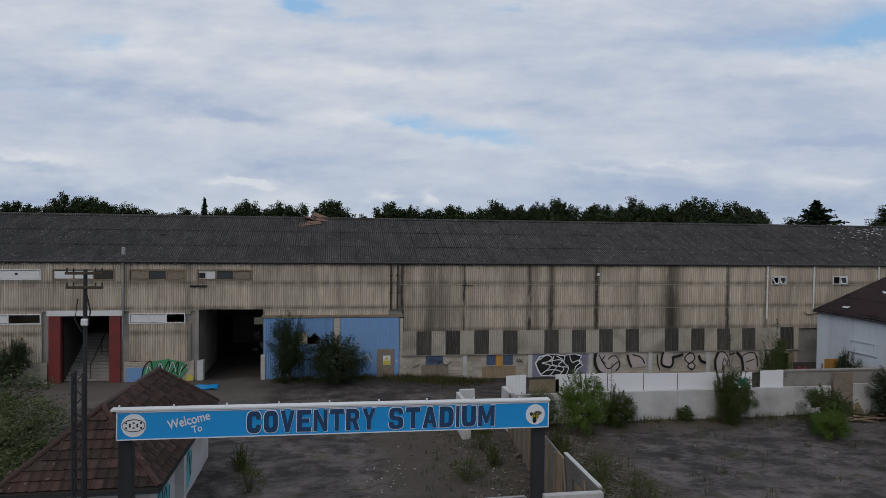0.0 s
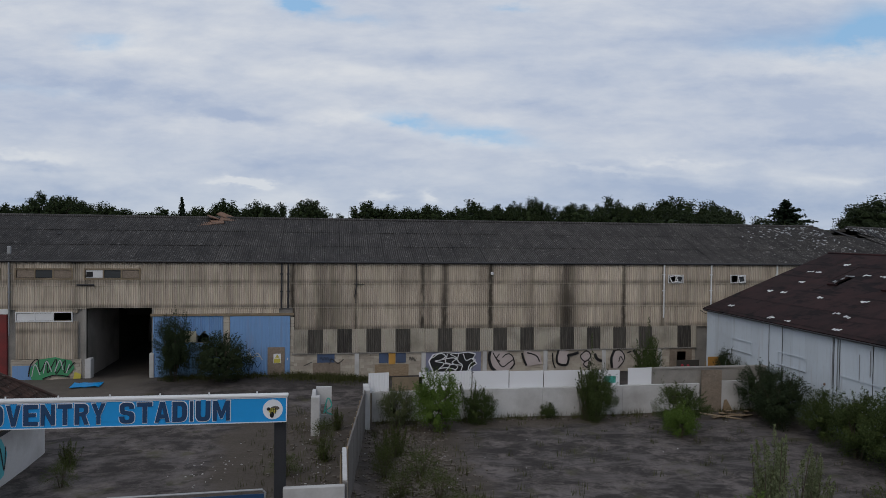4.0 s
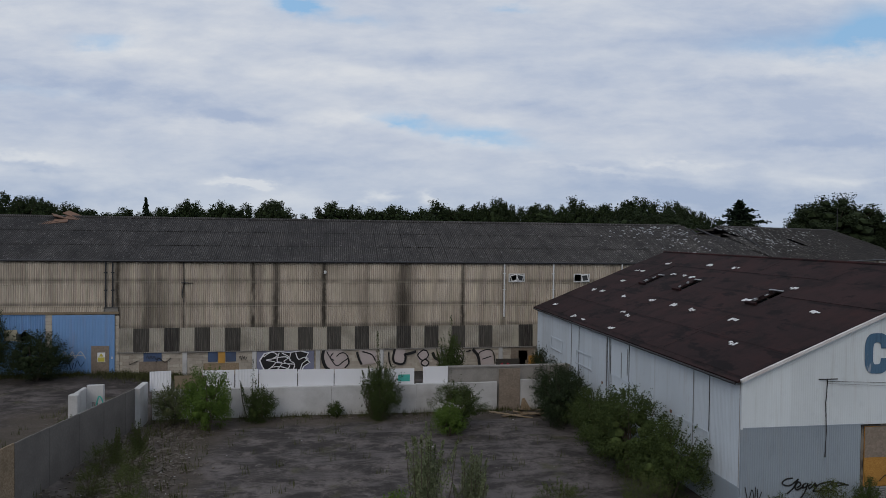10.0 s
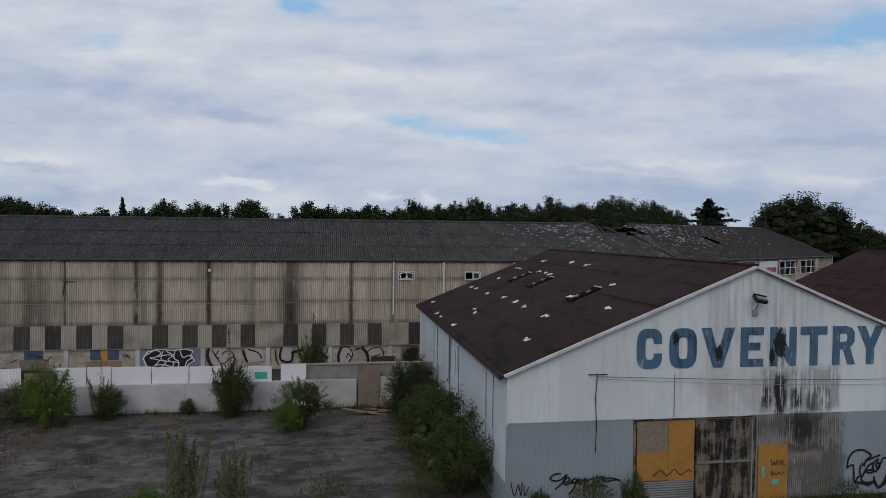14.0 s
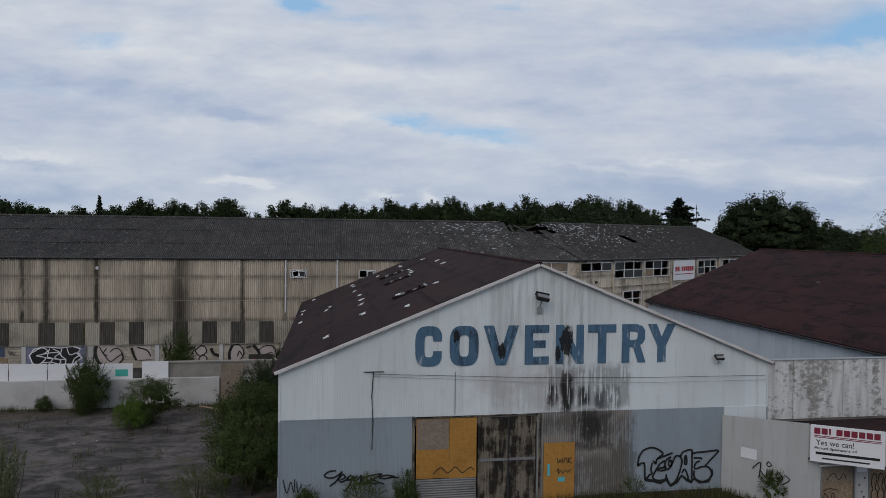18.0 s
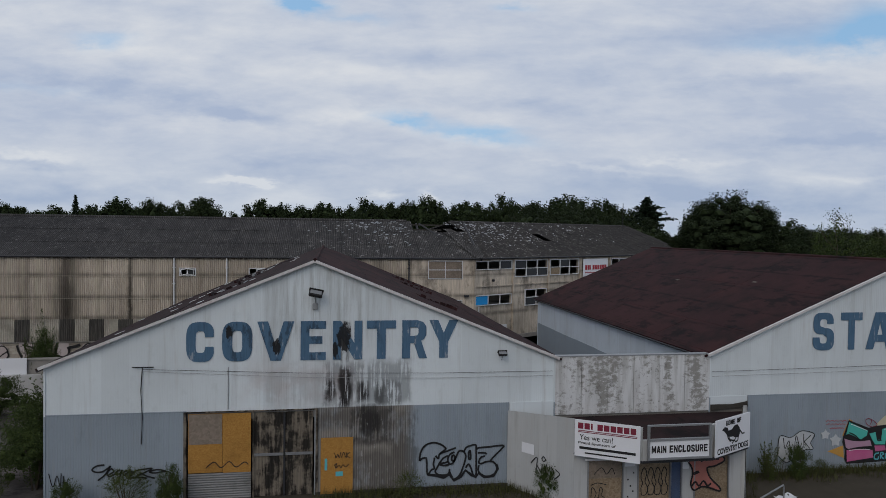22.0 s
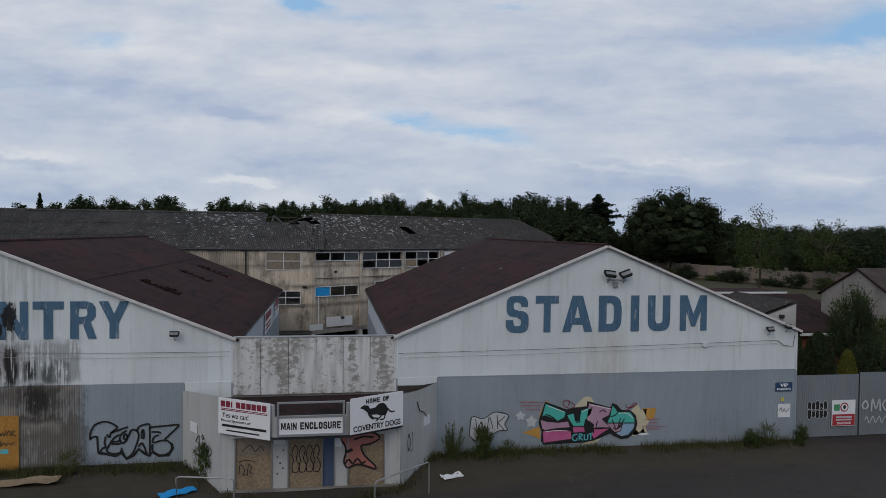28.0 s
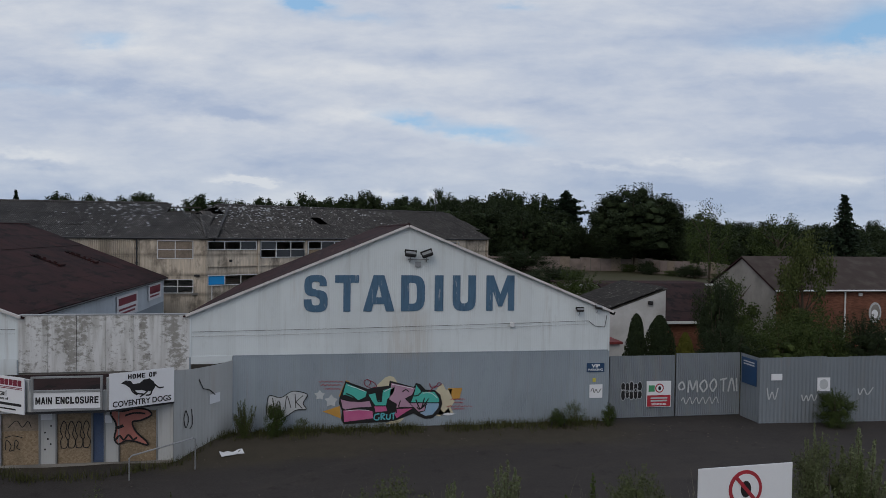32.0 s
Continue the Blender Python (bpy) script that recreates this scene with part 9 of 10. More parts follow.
def leaf_mesh(name, centres, size, mat, seed, aspect=0.55, droop=0.3):
    """Many small bent leaves at the given places, one mesh."""
    r = np.random.RandomState(seed)
    c = np.asarray(centres, float)
    n_ = len(c)
    ax = r.normal(size=(n_, 3))
    ax[:, 2] = ax[:, 2] * 0.7 - droop
    ax /= np.linalg.norm(ax, axis=1)[:, None]
    other = np.cross(ax, r.normal(size=(n_, 3)))
    other /= np.linalg.norm(other, axis=1)[:, None] + 1e-9
    s = size * r.uniform(0.6, 1.3, (n_, 1))
    a = c - ax * s * 0.5
    b = c + other * s * aspect * 0.5
    d = c + ax * s * 0.5
    e = c - other * s * aspect * 0.5
    v = np.stack([a, b, d, e], 1).reshape(-1, 3)
    me = bpy.data.meshes.new(name)
    me.from_pydata(v.tolist(), [], np.arange(4 * n_).reshape(-1, 4).tolist())
    me.materials.append(mat)
    return me


ICO = bmesh.new()
bmesh.ops.create_icosphere(ICO, subdivisions=1, radius=1.0)
ICO_V = np.array([v.co[:] for v in ICO.verts])
ICO_F = np.array([[v.index for v in f.verts] for f in ICO.faces])
ICO.free()


def with_masses(me, centres, radii, squash=(1, 1, 1), seed=0):
    """Adds lumpy inner leaf masses to a crown, so that the sky shows only where it thins out."""
    r = np.random.RandomState(seed)
    v = [np.array([q.co[:] for q in me.vertices])]
    f = [tuple(p.vertices) for p in me.polygons]
    k = len(v[0])
    for c, rad in zip(centres, radii):
        v.append(c + ICO_V * rad * np.array(squash) * r.uniform(0.75, 1.2, (len(ICO_V), 1)))
        f += (ICO_F + k).tolist()
        k += len(ICO_V)
    out_me = bpy.data.meshes.new(me.name)
    out_me.from_pydata(np.concatenate(v).tolist(), [], f)
    out_me.materials.append(me.materials[0])
    bpy.data.meshes.remove(me)
    return out_me


def crown_points(count, rx, ry, rz, clumps, seed, tight=0.30, low=-0.75, inner=0.5, outer=1.08):
    """Leaf places gathered in clumps over an uneven rounded crown."""
    r = np.random.RandomState(seed)
    d = r.normal(size=(clumps, 3))
    d /= np.linalg.norm(d, axis=1)[:, None]
    d[:, 2] = np.maximum(d[:, 2], low)
    rad = r.uniform(inner, outer, (clumps, 1))
    centre = d * rad
    which = r.randint(0, clumps, count)
    off = np.clip(r.normal(size=(count, 3)), -1.7, 1.7) * 0.52
    off *= tight * r.uniform(0.7, 1.3, (clumps, 1))[which]
    return (centre[which] + off) * np.array([rx, ry, rz])


def limbs(h, spread, seed, r0, forks=6):
    rr = random.Random(seed)
    bm = tube([(0, 0, -0.3), (0.02 * h, 0, h * 0.3), (-0.01 * h, 0.01 * h, h * 0.62)], r0, sides=7, r2=r0 * 0.5)
    for k in range(forks):
        a = 2 * math.pi * k / forks + rr.uniform(-0.4, 0.4)
        z0 = h * rr.uniform(0.28, 0.6)
        tube([(0, 0, z0), (math.cos(a) * spread * 0.45, math.sin(a) * spread * 0.45, z0 + h * 0.14), (math.cos(a) * spread * 0.8, math.sin(a) * spread * 0.8, z0 + h * 0.28)], r0 * 0.4, bm, 5, r0 * 0.1)
    return bm


def tree_mesh(seed, mat, leaves=5200, size=0.075, flat=1.0, dense=True, masses=(230, 110), shell=0.365):
    """A broad tree of unit height: trunk with limbs, and a clumped crown."""
    pts = crown_points(leaves, 0.43, 0.43, 0.43 * flat, 120 if dense else 75, seed, 0.17 if dense else 0.21, -0.75, 0.72 if dense else 0.5, 1.0)
    pts[:, 2] = np.maximum(pts[:, 2] + 0.53, 0.04)
    crown = leaf_mesh("crown", pts, size, mat, seed + 50, 0.8, 0.1)
    if dense:
        r = np.random.RandomState(seed + 7)
        inner = crown_points(masses[0], shell, shell, shell * flat, 120, seed, 0.06, -0.75, 0.72, 1.0)
        inner = np.concatenate([inner, r.uniform(-0.24, 0.24, (masses[1], 3))])
        inner[:, 2] = np.maximum(inner[:, 2] + 0.53, 0.1)
        crown = with_masses(crown, inner, np.concatenate([r.uniform(0.025, 0.045, masses[0]), r.uniform(0.045, 0.07, masses[1])]), (1, 1, 0.8), seed)
    return to_mesh("trunk", limbs(1.0, 0.4, seed, 0.028)), crown


def conifer_mesh(seed, cedar=False):
    r = np.random.RandomState(seed)
    pts = []
    layers = 21 if cedar else 17
    for k in range(layers):
        f = k / (layers - 1)
        z = 0.22 + 0.76 * f
        reach = (min(0.20, 0.75 * (1 - f) + 0.012) * (0.7 + 0.3 * (k % 2)) if cedar else 0.27 * (1 - f) ** 0.9 + 0.008) * r.uniform(0.8, 1.15)
        for b in range(9 if cedar else 10):
            a = 2 * math.pi * (b + r.uniform(-0.3, 0.3)) / 8
            rr = reach * r.uniform(0.6, 1.1)
            m_ = max(16, int(90 * reach / 0.25)) if cedar else max(10, int(52 * reach / 0.25))
            t = r.uniform(0.1, 1.0, m_)
            pts.append(np.stack([np.cos(a) * rr * t + r.normal(0, 0.011, m_), np.sin(a) * rr * t + r.normal(0, 0.011, m_), z + (0.015 if cedar else -0.04) * t + r.normal(0, 0.011 if cedar else 0.012, m_)], 1))
    me = leaf_mesh("crown", np.concatenate(pts), 0.034, M_NEEDLE, seed, 0.6, 0.15)
    return to_mesh("trunk", tube([(0, 0, -0.02), (0, 0, 0.97)], 0.022, sides=7, r2=0.004)), me


def plant(name, meshes, loc, scale, turn, label, category, group=""):
    ob = thing(name, loc, label, category, group)
    HOME.pop(ob.name, None)
    ob.rotation_euler, ob.scale = (0, 0, turn), scale if isinstance(scale, tuple) else (scale,) * 3
    trunk, crown = meshes
    if trunk is not None:
        part("trunk", trunk, M_BARK, ob)
    part("crown", crown, None, ob)
    return ob


broad_oak = tree_mesh(6, M_LEAF_B, 40000, 0.016, masses=(1100, 420), shell=0.405)
oaks = [tree_mesh(s, M_LEAF_FAR, 9500, 0.027) for s in (1, 2, 3, 4, 5)]
ash = [tree_mesh(s, M_LEAF_B, 12000, 0.023) for s in (11, 12, 13)]
conifers = [conifer_mesh(21), conifer_mesh(22)]
cedar = conifer_mesh(23, True)
sparse = [tree_mesh(31, M_LEAF_A, 4200, 0.022, 1.0, False), tree_mesh(32, M_LEAF_A, 5200, 0.022, 1.0, False)]

# the wood behind the stand: crown tops along the skyline
rng = random.Random(5)
wood = [(-132, 262, 17.5, 13), (-121, 259, 18.0, 13), (-108.2, 256.4, 19.4, 13), (-93.7, 254.1, 21.7, 10), (-85, 252.7, 21.5, 12), (-77, 251.5, 18.6, 10), (-70.5, 250.3, 18.7, 11), (-63.4, 249.1, 17.2, 10), (-52.2, 247.3, 17.0, 13), (-38.7, 245.2, 18.3, 9), (-29.1, 243.7, 20.2, 12), (-17.5, 241.8, 19.8, 12),
        (-0.1, 239, 21.1, 12.5), (9.5, 237.3, 15.6, 8), (18.8, 235.9, 20.8, 12), (27, 234.8, 19.0, 8), (34, 233.6, 18.3, 11), (40.8, 232.4, 19.9, 10), (54.8, 230.1, 20.7, 13), (63.1, 228.8, 20.2, 9), (70.3, 227.6, 20.5, 10), (77, 226.6, 22.1, 11), (90.5, 224.3, 20.9, 14), (102.5, 222.5, 22.4, 12), (112.1, 220.9, 21.2, 11), (124.7, 218.9, 22.9, 17), (136.8, 216.9, 21.7, 12), (143.6, 215.7, 19.2, 10)]
for i, (tx, ty, tz, wide) in enumerate(wood):
    plant("oak_tree", oaks[i % 5], (tx, ty, 0), (wide * 1.45, wide * 1.3, tz * 1.045), i * 2.4, "dark green broadleaf tree in the wood beyond", "tree", "trees of the far wood")
plant("spruce_tree", conifers[0], (-44.1, 246.1, 0), (16, 16, 21.6), 0.3, "narrow dark spruce rising from the far wood", "tree")
# lower trees close the wood between its crowns
for i, (a, b) in enumerate(zip(wood, wood[1:])):
    for f_ in (0.3, 0.75):
        h_ = (min(a[2], b[2]) - rng.uniform(0.2, 1.4)) * (0.93 if min(a[2], b[2]) < 16 else 1.03)
        plant("oak_tree", oaks[(i + 2) % 5], (a[0] + (b[0] - a[0]) * f_, a[1] + 9 + rng.uniform(0, 8), 0), (16, 14, h_), rng.uniform(0, 6), "dark green broadleaf tree in the wood beyond", "tree", "trees of the far wood")
for i in range(34):
    f_ = i / 33
    tx, ty = 98 + 100 * f_, 166 - 26 * f_ + rng.uniform(-3, 5)
    h_ = 11.5 + rng.uniform(-1.5, 1.5)
    plant("hedgerow_tree", ash[i % 3], (tx, ty, 0), (9.5, 8.5, h_), rng.uniform(0, 6), "dense dark tree behind the far fence", "tree", "trees behind the far fence")
plant("cedar_tree", cedar, (126.9, 163.7, 0), (30, 30, 19.8), 0.4, "dark spreading cedar standing above the wood", "tree")
plant("oak_tree", broad_oak, (135.5, 139.7, 0), (28, 25, 20.2), 1.1, "very broad dark oak beyond the far fence", "tree")
plant("oak_tree", oaks[3], (147, 142, 0), (20, 20, 16.0), 2.0, "dark oak beside the broad oak", "tree")
for i, (tx, ty, tz, w_) in enumerate(((112, 152, 15, 16), (119, 150, 14.5, 15), (103, 158, 17, 17), (157, 143, 13, 14), (165, 141, 12.5, 14), (172, 138, 12, 13), (180, 134, 12, 13), (186, 126, 12, 13), (152, 148, 12, 12), (110, 168, 18, 18), (97, 170, 18, 18))):
    plant("hedgerow_tree", ash[i % 3], (tx, ty, 0), (w_, w_, tz), i * 1.3, "dense dark tree behind the far fence", "tree", "trees behind the far fence")
plant("birch_tree", sparse[0], (129.1, 96.6, 0), (10, 10, 14.6), 0.0, "thin half-bare birch above the hedges", "tree", "thin birches")
plant("birch_tree", sparse[1], (146, 101.9, 0), (13, 13, 13.2), 1.0, "thin half-bare birch above the hedges", "tree", "thin birches")
for i, (tx, ty, tz, w_) in enumerate(((150, 112, 9.5, 10), (154, 104, 10, 11), (157, 97, 10, 11), (160, 90, 9.5, 11), (163, 82, 9, 11), (158, 76, 9.5, 11), (148, 122, 9, 9), (145, 130, 10.5, 9), (166, 74, 10, 10), (171, 70, 9, 12), (150, 64, 9.5, 9), (157, 60, 9.0, 9), (142, 68, 9.5, 8), (163, 56, 8.0, 9), (135, 66, 8.5, 7))):
    plant("hedgerow_tree", ash[i % 3], (tx, ty, 0), (w_, w_, tz), i * 0.9, "dense dark tree behind the brick house", "tree", "trees behind the brick house")
plant("spruce_tree", conifers[0], (136.8, 74.7, 0), (17, 17, 14.8), 0.0, "pointed dark spruce above the hedge", "tree")
plant("spruce_tree", conifers[1], (146.5, 74.0, 0), (14, 14, 11.5), 0.6, "pointed dark spruce above the hedge", "tree")


def bush_mesh(seed, mat, leaves=5200, size=0.04, clumps=30, tall=1.0, aspect=0.5, low=-0.9, tight=0.28, dense=0):
    """A bush of unit height: stems and clumped leaves down to the ground."""
    pts = crown_points(leaves, 0.5, 0.5, 0.47, clumps, seed, tight, low)
    pts[:, 2] = np.maximum(pts[:, 2] + 0.5, 0.01)
    rr = random.Random(seed)
    # young shoots break the outline
    gen, shoots = np.random.RandomState(seed + 400), []
    for k in range(46):
        a, up = gen.uniform(0, 6.28), gen.uniform(0.1, 1.45)
        way = np.array((math.cos(a) * math.cos(up), math.sin(a) * math.cos(up), math.sin(up)))
        t_ = gen.uniform(0.36, gen.uniform(0.52, 0.66), 46)[:, None]
        shoots.append(np.array((0, 0, 0.46)) + way * t_ + (0, 0, 0.12) * (t_ - 0.36) + gen.normal(0, 0.012, (46, 3)))
    pts = np.concatenate([pts] + shoots)
    bm = bmesh.new()
    for k in range(9):
        a, s_ = rr.uniform(0, 6.28), rr.uniform(0.1, 0.4)
        tube([(0.04 * math.cos(a), 0.04 * math.sin(a), -0.05), (s_ * 0.5 * math.cos(a), s_ * 0.5 * math.sin(a), 0.4), (s_ * math.cos(a), s_ * math.sin(a), rr.uniform(0.6, 0.95))], 0.012, bm, 5, 0.004)
    return to_mesh("stems", bm), bush_crown(pts, size, mat, seed, aspect, dense)


def bush_crown(pts, size, mat, seed, aspect, dense):
    me = leaf_mesh("leaves", pts, size, mat, seed + 9, aspect)
    if not dense:
        return me
    r = np.random.RandomState(seed)
    pick = pts[r.randint(0, len(pts), dense)]
    return with_masses(me, (pick - (0, 0, 0.45)) * 0.62 + (0, 0, 0.42), r.uniform(0.04, 0.08, dense), (1, 1, 1), seed)


def cypress_mesh(seed, mat):
    """A slim cone of upright sprays of unit height, closed to the ground."""
    r = np.random.RandomState(seed)
    n_ = 11000
    t = r.uniform(0.0, 1.0, n_) ** 1.3
    a = r.uniform(0, 6.28, n_)
    w_ = (0.5 * np.minimum(1, (t + 0.25) / 0.45) * (1 - t) ** 0.5 + 0.01) * (0.82 + 0.18 * np.cos(a * 4 + t * 9)) * r.uniform(0.75, 1.03, n_)
    pts = np.stack([np.cos(a) * w_, np.sin(a) * w_, t + 0.01], 1)
    me = leaf_mesh("leaves", pts, 0.042, mat, seed, 0.5, -0.9)
    k = np.linspace(0.05, 0.93, 26)
    wide = 0.44 * np.minimum(1, (k + 0.25) / 0.45) * (1 - k) ** 0.5 + 0.01
    v, f = [q.co[:] for q in me.vertices], [tuple(p.vertices) for p in me.polygons]
    base = len(v)
    for kk, ww in zip(k, wide):
        v += [(ww * 0.62 * math.cos(2 * math.pi * j / 10), ww * 0.62 * math.sin(2 * math.pi * j / 10), kk) for j in range(10)]
    f += [(base + i * 10 + j, base + i * 10 + (j + 1) % 10, base + (i + 1) * 10 + (j + 1) % 10, base + (i + 1) * 10 + j) for i in range(25) for j in range(10)]
    out_me = bpy.data.meshes.new("leaves")
    out_me.from_pydata(v, [], f)
    out_me.materials.append(mat)
    bpy.data.meshes.remove(me)
    return to_mesh("stems", tube([(0, 0, -0.03), (0, 0, 0.3)], 0.05)), out_me


def spire_mesh(seed, mat, spikes=18, leaves=360, size=0.036, low=0.45, high=0.95):
    """Upright shoots clothed in narrow leaves, with paler seed heads at their tips."""
    r = np.random.RandomState(seed)
    pts, bm = [], bmesh.new()
    for k in range(spikes):
        a, rad, h = r.uniform(0, 6.28), r.uniform(0.04, 0.44), r.uniform(low, high)
        if k == 0:
            rad, h = 0.02, 1.0
        tx, ty = rad * math.cos(a), rad * math.sin(a)
        tube([(tx * 0.3, ty * 0.3, -0.03), (tx * 0.8, ty * 0.8, h * 0.5), (tx, ty, h)], 0.008, bm, 4, 0.003)
        t = r.uniform(0.05, 1.0, leaves)
        w_ = 0.115 * (1.02 - t) * r.uniform(0.4, 1.2, leaves) + 0.004
        pts.append(np.stack([tx * t + r.normal(0, 1, leaves) * w_, ty * t + r.normal(0, 1, leaves) * w_, h * t], 1))
    return to_mesh("stems", bm), leaf_mesh("leaves", np.concatenate(pts), size, mat, seed, 0.4, -0.1)


bush_mid = [bush_mesh(s, M_LEAF_A, 14000, 0.027, 60, tight=0.24, dense=60) for s in (41, 42, 43)]
bush_dark = [bush_mesh(s, M_LEAF_B, 13000, 0.028, 60, tight=0.24, dense=80) for s in (51, 52)]
bush_bright = [bush_mesh(s, M_LEAF_D, 12000, 0.030, 55, tight=0.24, dense=50) for s in (61, 62)]
bush_big = [bush_mesh(s, M_LEAF_C, 22000, 0.024, 130, aspect=0.35, tight=0.16, dense=60) for s in (75, 76)]
bush_grey = [bush_mesh(s, M_LEAF_C, 13000, 0.028, 70, aspect=0.4, tight=0.22, dense=50) for s in (71, 72)]
spires = [spire_mesh(81, M_WEED, 22, 620, 0.033), spire_mesh(82, M_WEED, 18, 560, 0.033), spire_mesh(83, M_LEAF_A, 16, 420)]
saplings = [spire_mesh(84, M_LEAF_A, 15, 420, 0.030, 0.3, 0.72), spire_mesh(87, M_LEAF_A, 17, 420, 0.030, 0.3, 0.66)]
rough = [bush_mesh(s, M_ROUGH, 5200, 0.034, 34, aspect=0.3, tight=0.3) for s in (65, 66)] + [spire_mesh(86, M_ROUGH, 22, 300)]
cypress = [cypress_mesh(95, M_LEAF_B), cypress_mesh(96, M_LEAF_B)]
golden = [cypress_mesh(97, M_GOLD)]


def shrub(kind_, i, x, y, h, wide, label, group="", name="bush", turn=None):
    ob = plant(name, kind_[i % len(kind_)], (x, y, level(x, y) - 0.03), (wide, wide, h), x * 1.7 if turn is None else turn, label, "bush", group)
    for c in ob.children:
        if c.name.startswith("trunk"):
            c.name = "stem"
        elif c.name.startswith("crown"):
            c.name = "foliage"
    return ob


shrub(bush_dark, 0, -2.9, 45.6, 4.4, 2.5, "tall dark bush against the blue sheeted wall", "bushes by the stand")
shrub(bush_dark, 1, 0.1, 45.0, 3.1, 3.7, "broad dark bush before the blue door", "bushes by the stand")
shrub(bush_dark, 1, -19.6, 46.0, 3.0, 2.2, "dark bush beside the red stair opening", "bushes by the stand")
shrub(bush_big, 0, -11.6, 25.5, 4.2, 6.0, "large pale willow bush beside the gatehouse", "willow bushes")
shrub(bush_big, 1, -14.6, 30.5, 4.3, 7.0, "large pale willow bush beside the gatehouse", "willow bushes")
shrub(bush_dark, 0, -10.3, 22.6, 2.2, 2.6, "dark bush against the gatehouse", "willow bushes")
shrub(bush_bright, 0, -6.0, 20.2, 2.0, 2.2, "green bush under the gatehouse eave")
shrub(bush_bright, 0, 12.75, 34.0, 3.2, 2.6, "bright green bush before the yard wall", "bushes by the yard wall")
shrub(bush_grey, 1, 10.8, 35.0, 2.2, 2.0, "thin grey-green bush before the yard wall", "bushes by the yard wall")
shrub(bush_mid, 1, 15.4, 35.2, 1.9, 1.6, "small bush before the yard wall", "bushes by the yard wall")
shrub(saplings, 0, 14.9, 35.4, 3.5, 1.6, "thin pale sapling before the yard wall", "bushes by the yard wall")
shrub(bush_mid, 1, 22.0, 35.0, 3.0, 2.2, "dark bush under a thin sapling by the wall", "bushes by the yard wall")
shrub(saplings, 1, 21.75, 35.2, 5.0, 2.4, "tall thin sapling by the yard wall", "bushes by the yard wall")
shrub(bush_mid, 2, 19.4, 35.7, 0.9, 0.9, "small weed at the foot of the wall")
shrub(bush_mid, 0, 25.9, 32.8, 2.45, 2.7, "leafy bush standing in the yard asphalt", "yard bushes")
shrub(bush_bright, 1, 25.2, 31.6, 1.7, 1.7, "bright green bush in front of a larger one", "yard bushes")
for i, (x_, y_, h_, w_) in enumerate(((32.0, 34.6, 3.0, 3.0), (31.7, 32.6, 2.9, 2.8), (32.3, 29.9, 2.6, 2.4), (31.8, 27.2, 3.1, 2.9), (31.9, 24.6, 3.8, 3.4), (32.2, 21.8, 3.1, 3.0))):
    shrub((bush_dark, bush_dark, bush_mid, bush_mid, bush_mid, bush_mid)[i], i, x_, y_, h_, w_, "dense bush along the hall's side wall", "bushes along the hall")
shrub(saplings, 0, 26.3, 37.6, 5.3, 2.2, "tall sapling behind the parapet")
shrub(bush_mid, 2, 26.3, 37.7, 3.9, 1.9, "narrow bush behind the parapet")
shrub(bush_dark, 0, 32.6, 39.4, 2.9, 1.5, "dark bush against the hall's corner")
shrub(spires, 0, 22.4, 20.1, 4.0, 2.6, "tall willowherb in the yard", "tall weeds")
shrub(spires, 1, 24.0, 20.4, 3.0, 2.2, "tall willowherb in the yard", "tall weeds")
shrub(bush_bright, 1, 21.2, 19.4, 1.8, 2.0, "bright green bush among tall yard weeds", "tall weeds")
for i, (x_, y_, h_, w_) in enumerate(((11.0, 27.2, 1.4, 1.6), (11.4, 24.6, 1.3, 1.5), (10.4, 30.3, 1.7, 1.5), (9.9, 25.2, 1.2, 1.2), (12.0, 22.2, 1.2, 1.6), (7.0, 29.4, 1.1, 1.3), (5.4, 27.8, 0.9, 1.3), (6.9, 31.6, 1.3, 1.1), (7.6, 34.2, 1.3, 1.1), (27.2, 20.2, 1.6, 1.9), (30.6, 20.4, 1.6, 1.9), (9.7, 29.2, 1.7, 1.5), (9.5, 27.6, 1.4, 1.2), (-3.2, 27.6, 1.0, 1.2), (-3.8, 30.2, 1.2, 1.4))):
    shrub(rough, i, x_, y_, h_, w_, "wispy yellow-green weeds in broken ground", "yard weeds")
for i, (x_, h_, w_) in enumerate(((34.6, 1.3, 0.9), (36.6, 1.5, 1.6), (38.1, 1.6, 0.9), (46.8, 1.0, 1.1), (52.1, 1.5, 1.0), (62.0, 1.7, 1.4), (63.3, 1.5, 0.9), (64.4, 0.7, 0.8), (75.9, 0.8, 0.8), (76.7, 1.1, 1.0), (78.4, 1.0, 0.6))):
    shrub((bush_mid, rough)[i % 2], i, x_, 17.6 if 50 < x_ < 53 else 18.4, h_, w_, "weedy bush at the foot of the hall", "weeds along the halls")
for i, (x_, y_, h_, w_) in enumerate(((88.9, 16.9, 1.7, 1.7), (95.0, 16.6, 3.4, 2.6), (98.5, 16.0, 3.0, 3.0))):
    shrub(bush_mid, i, x_, y_, h_, w_, "dark bush before the side fence", "bushes by the side fence")
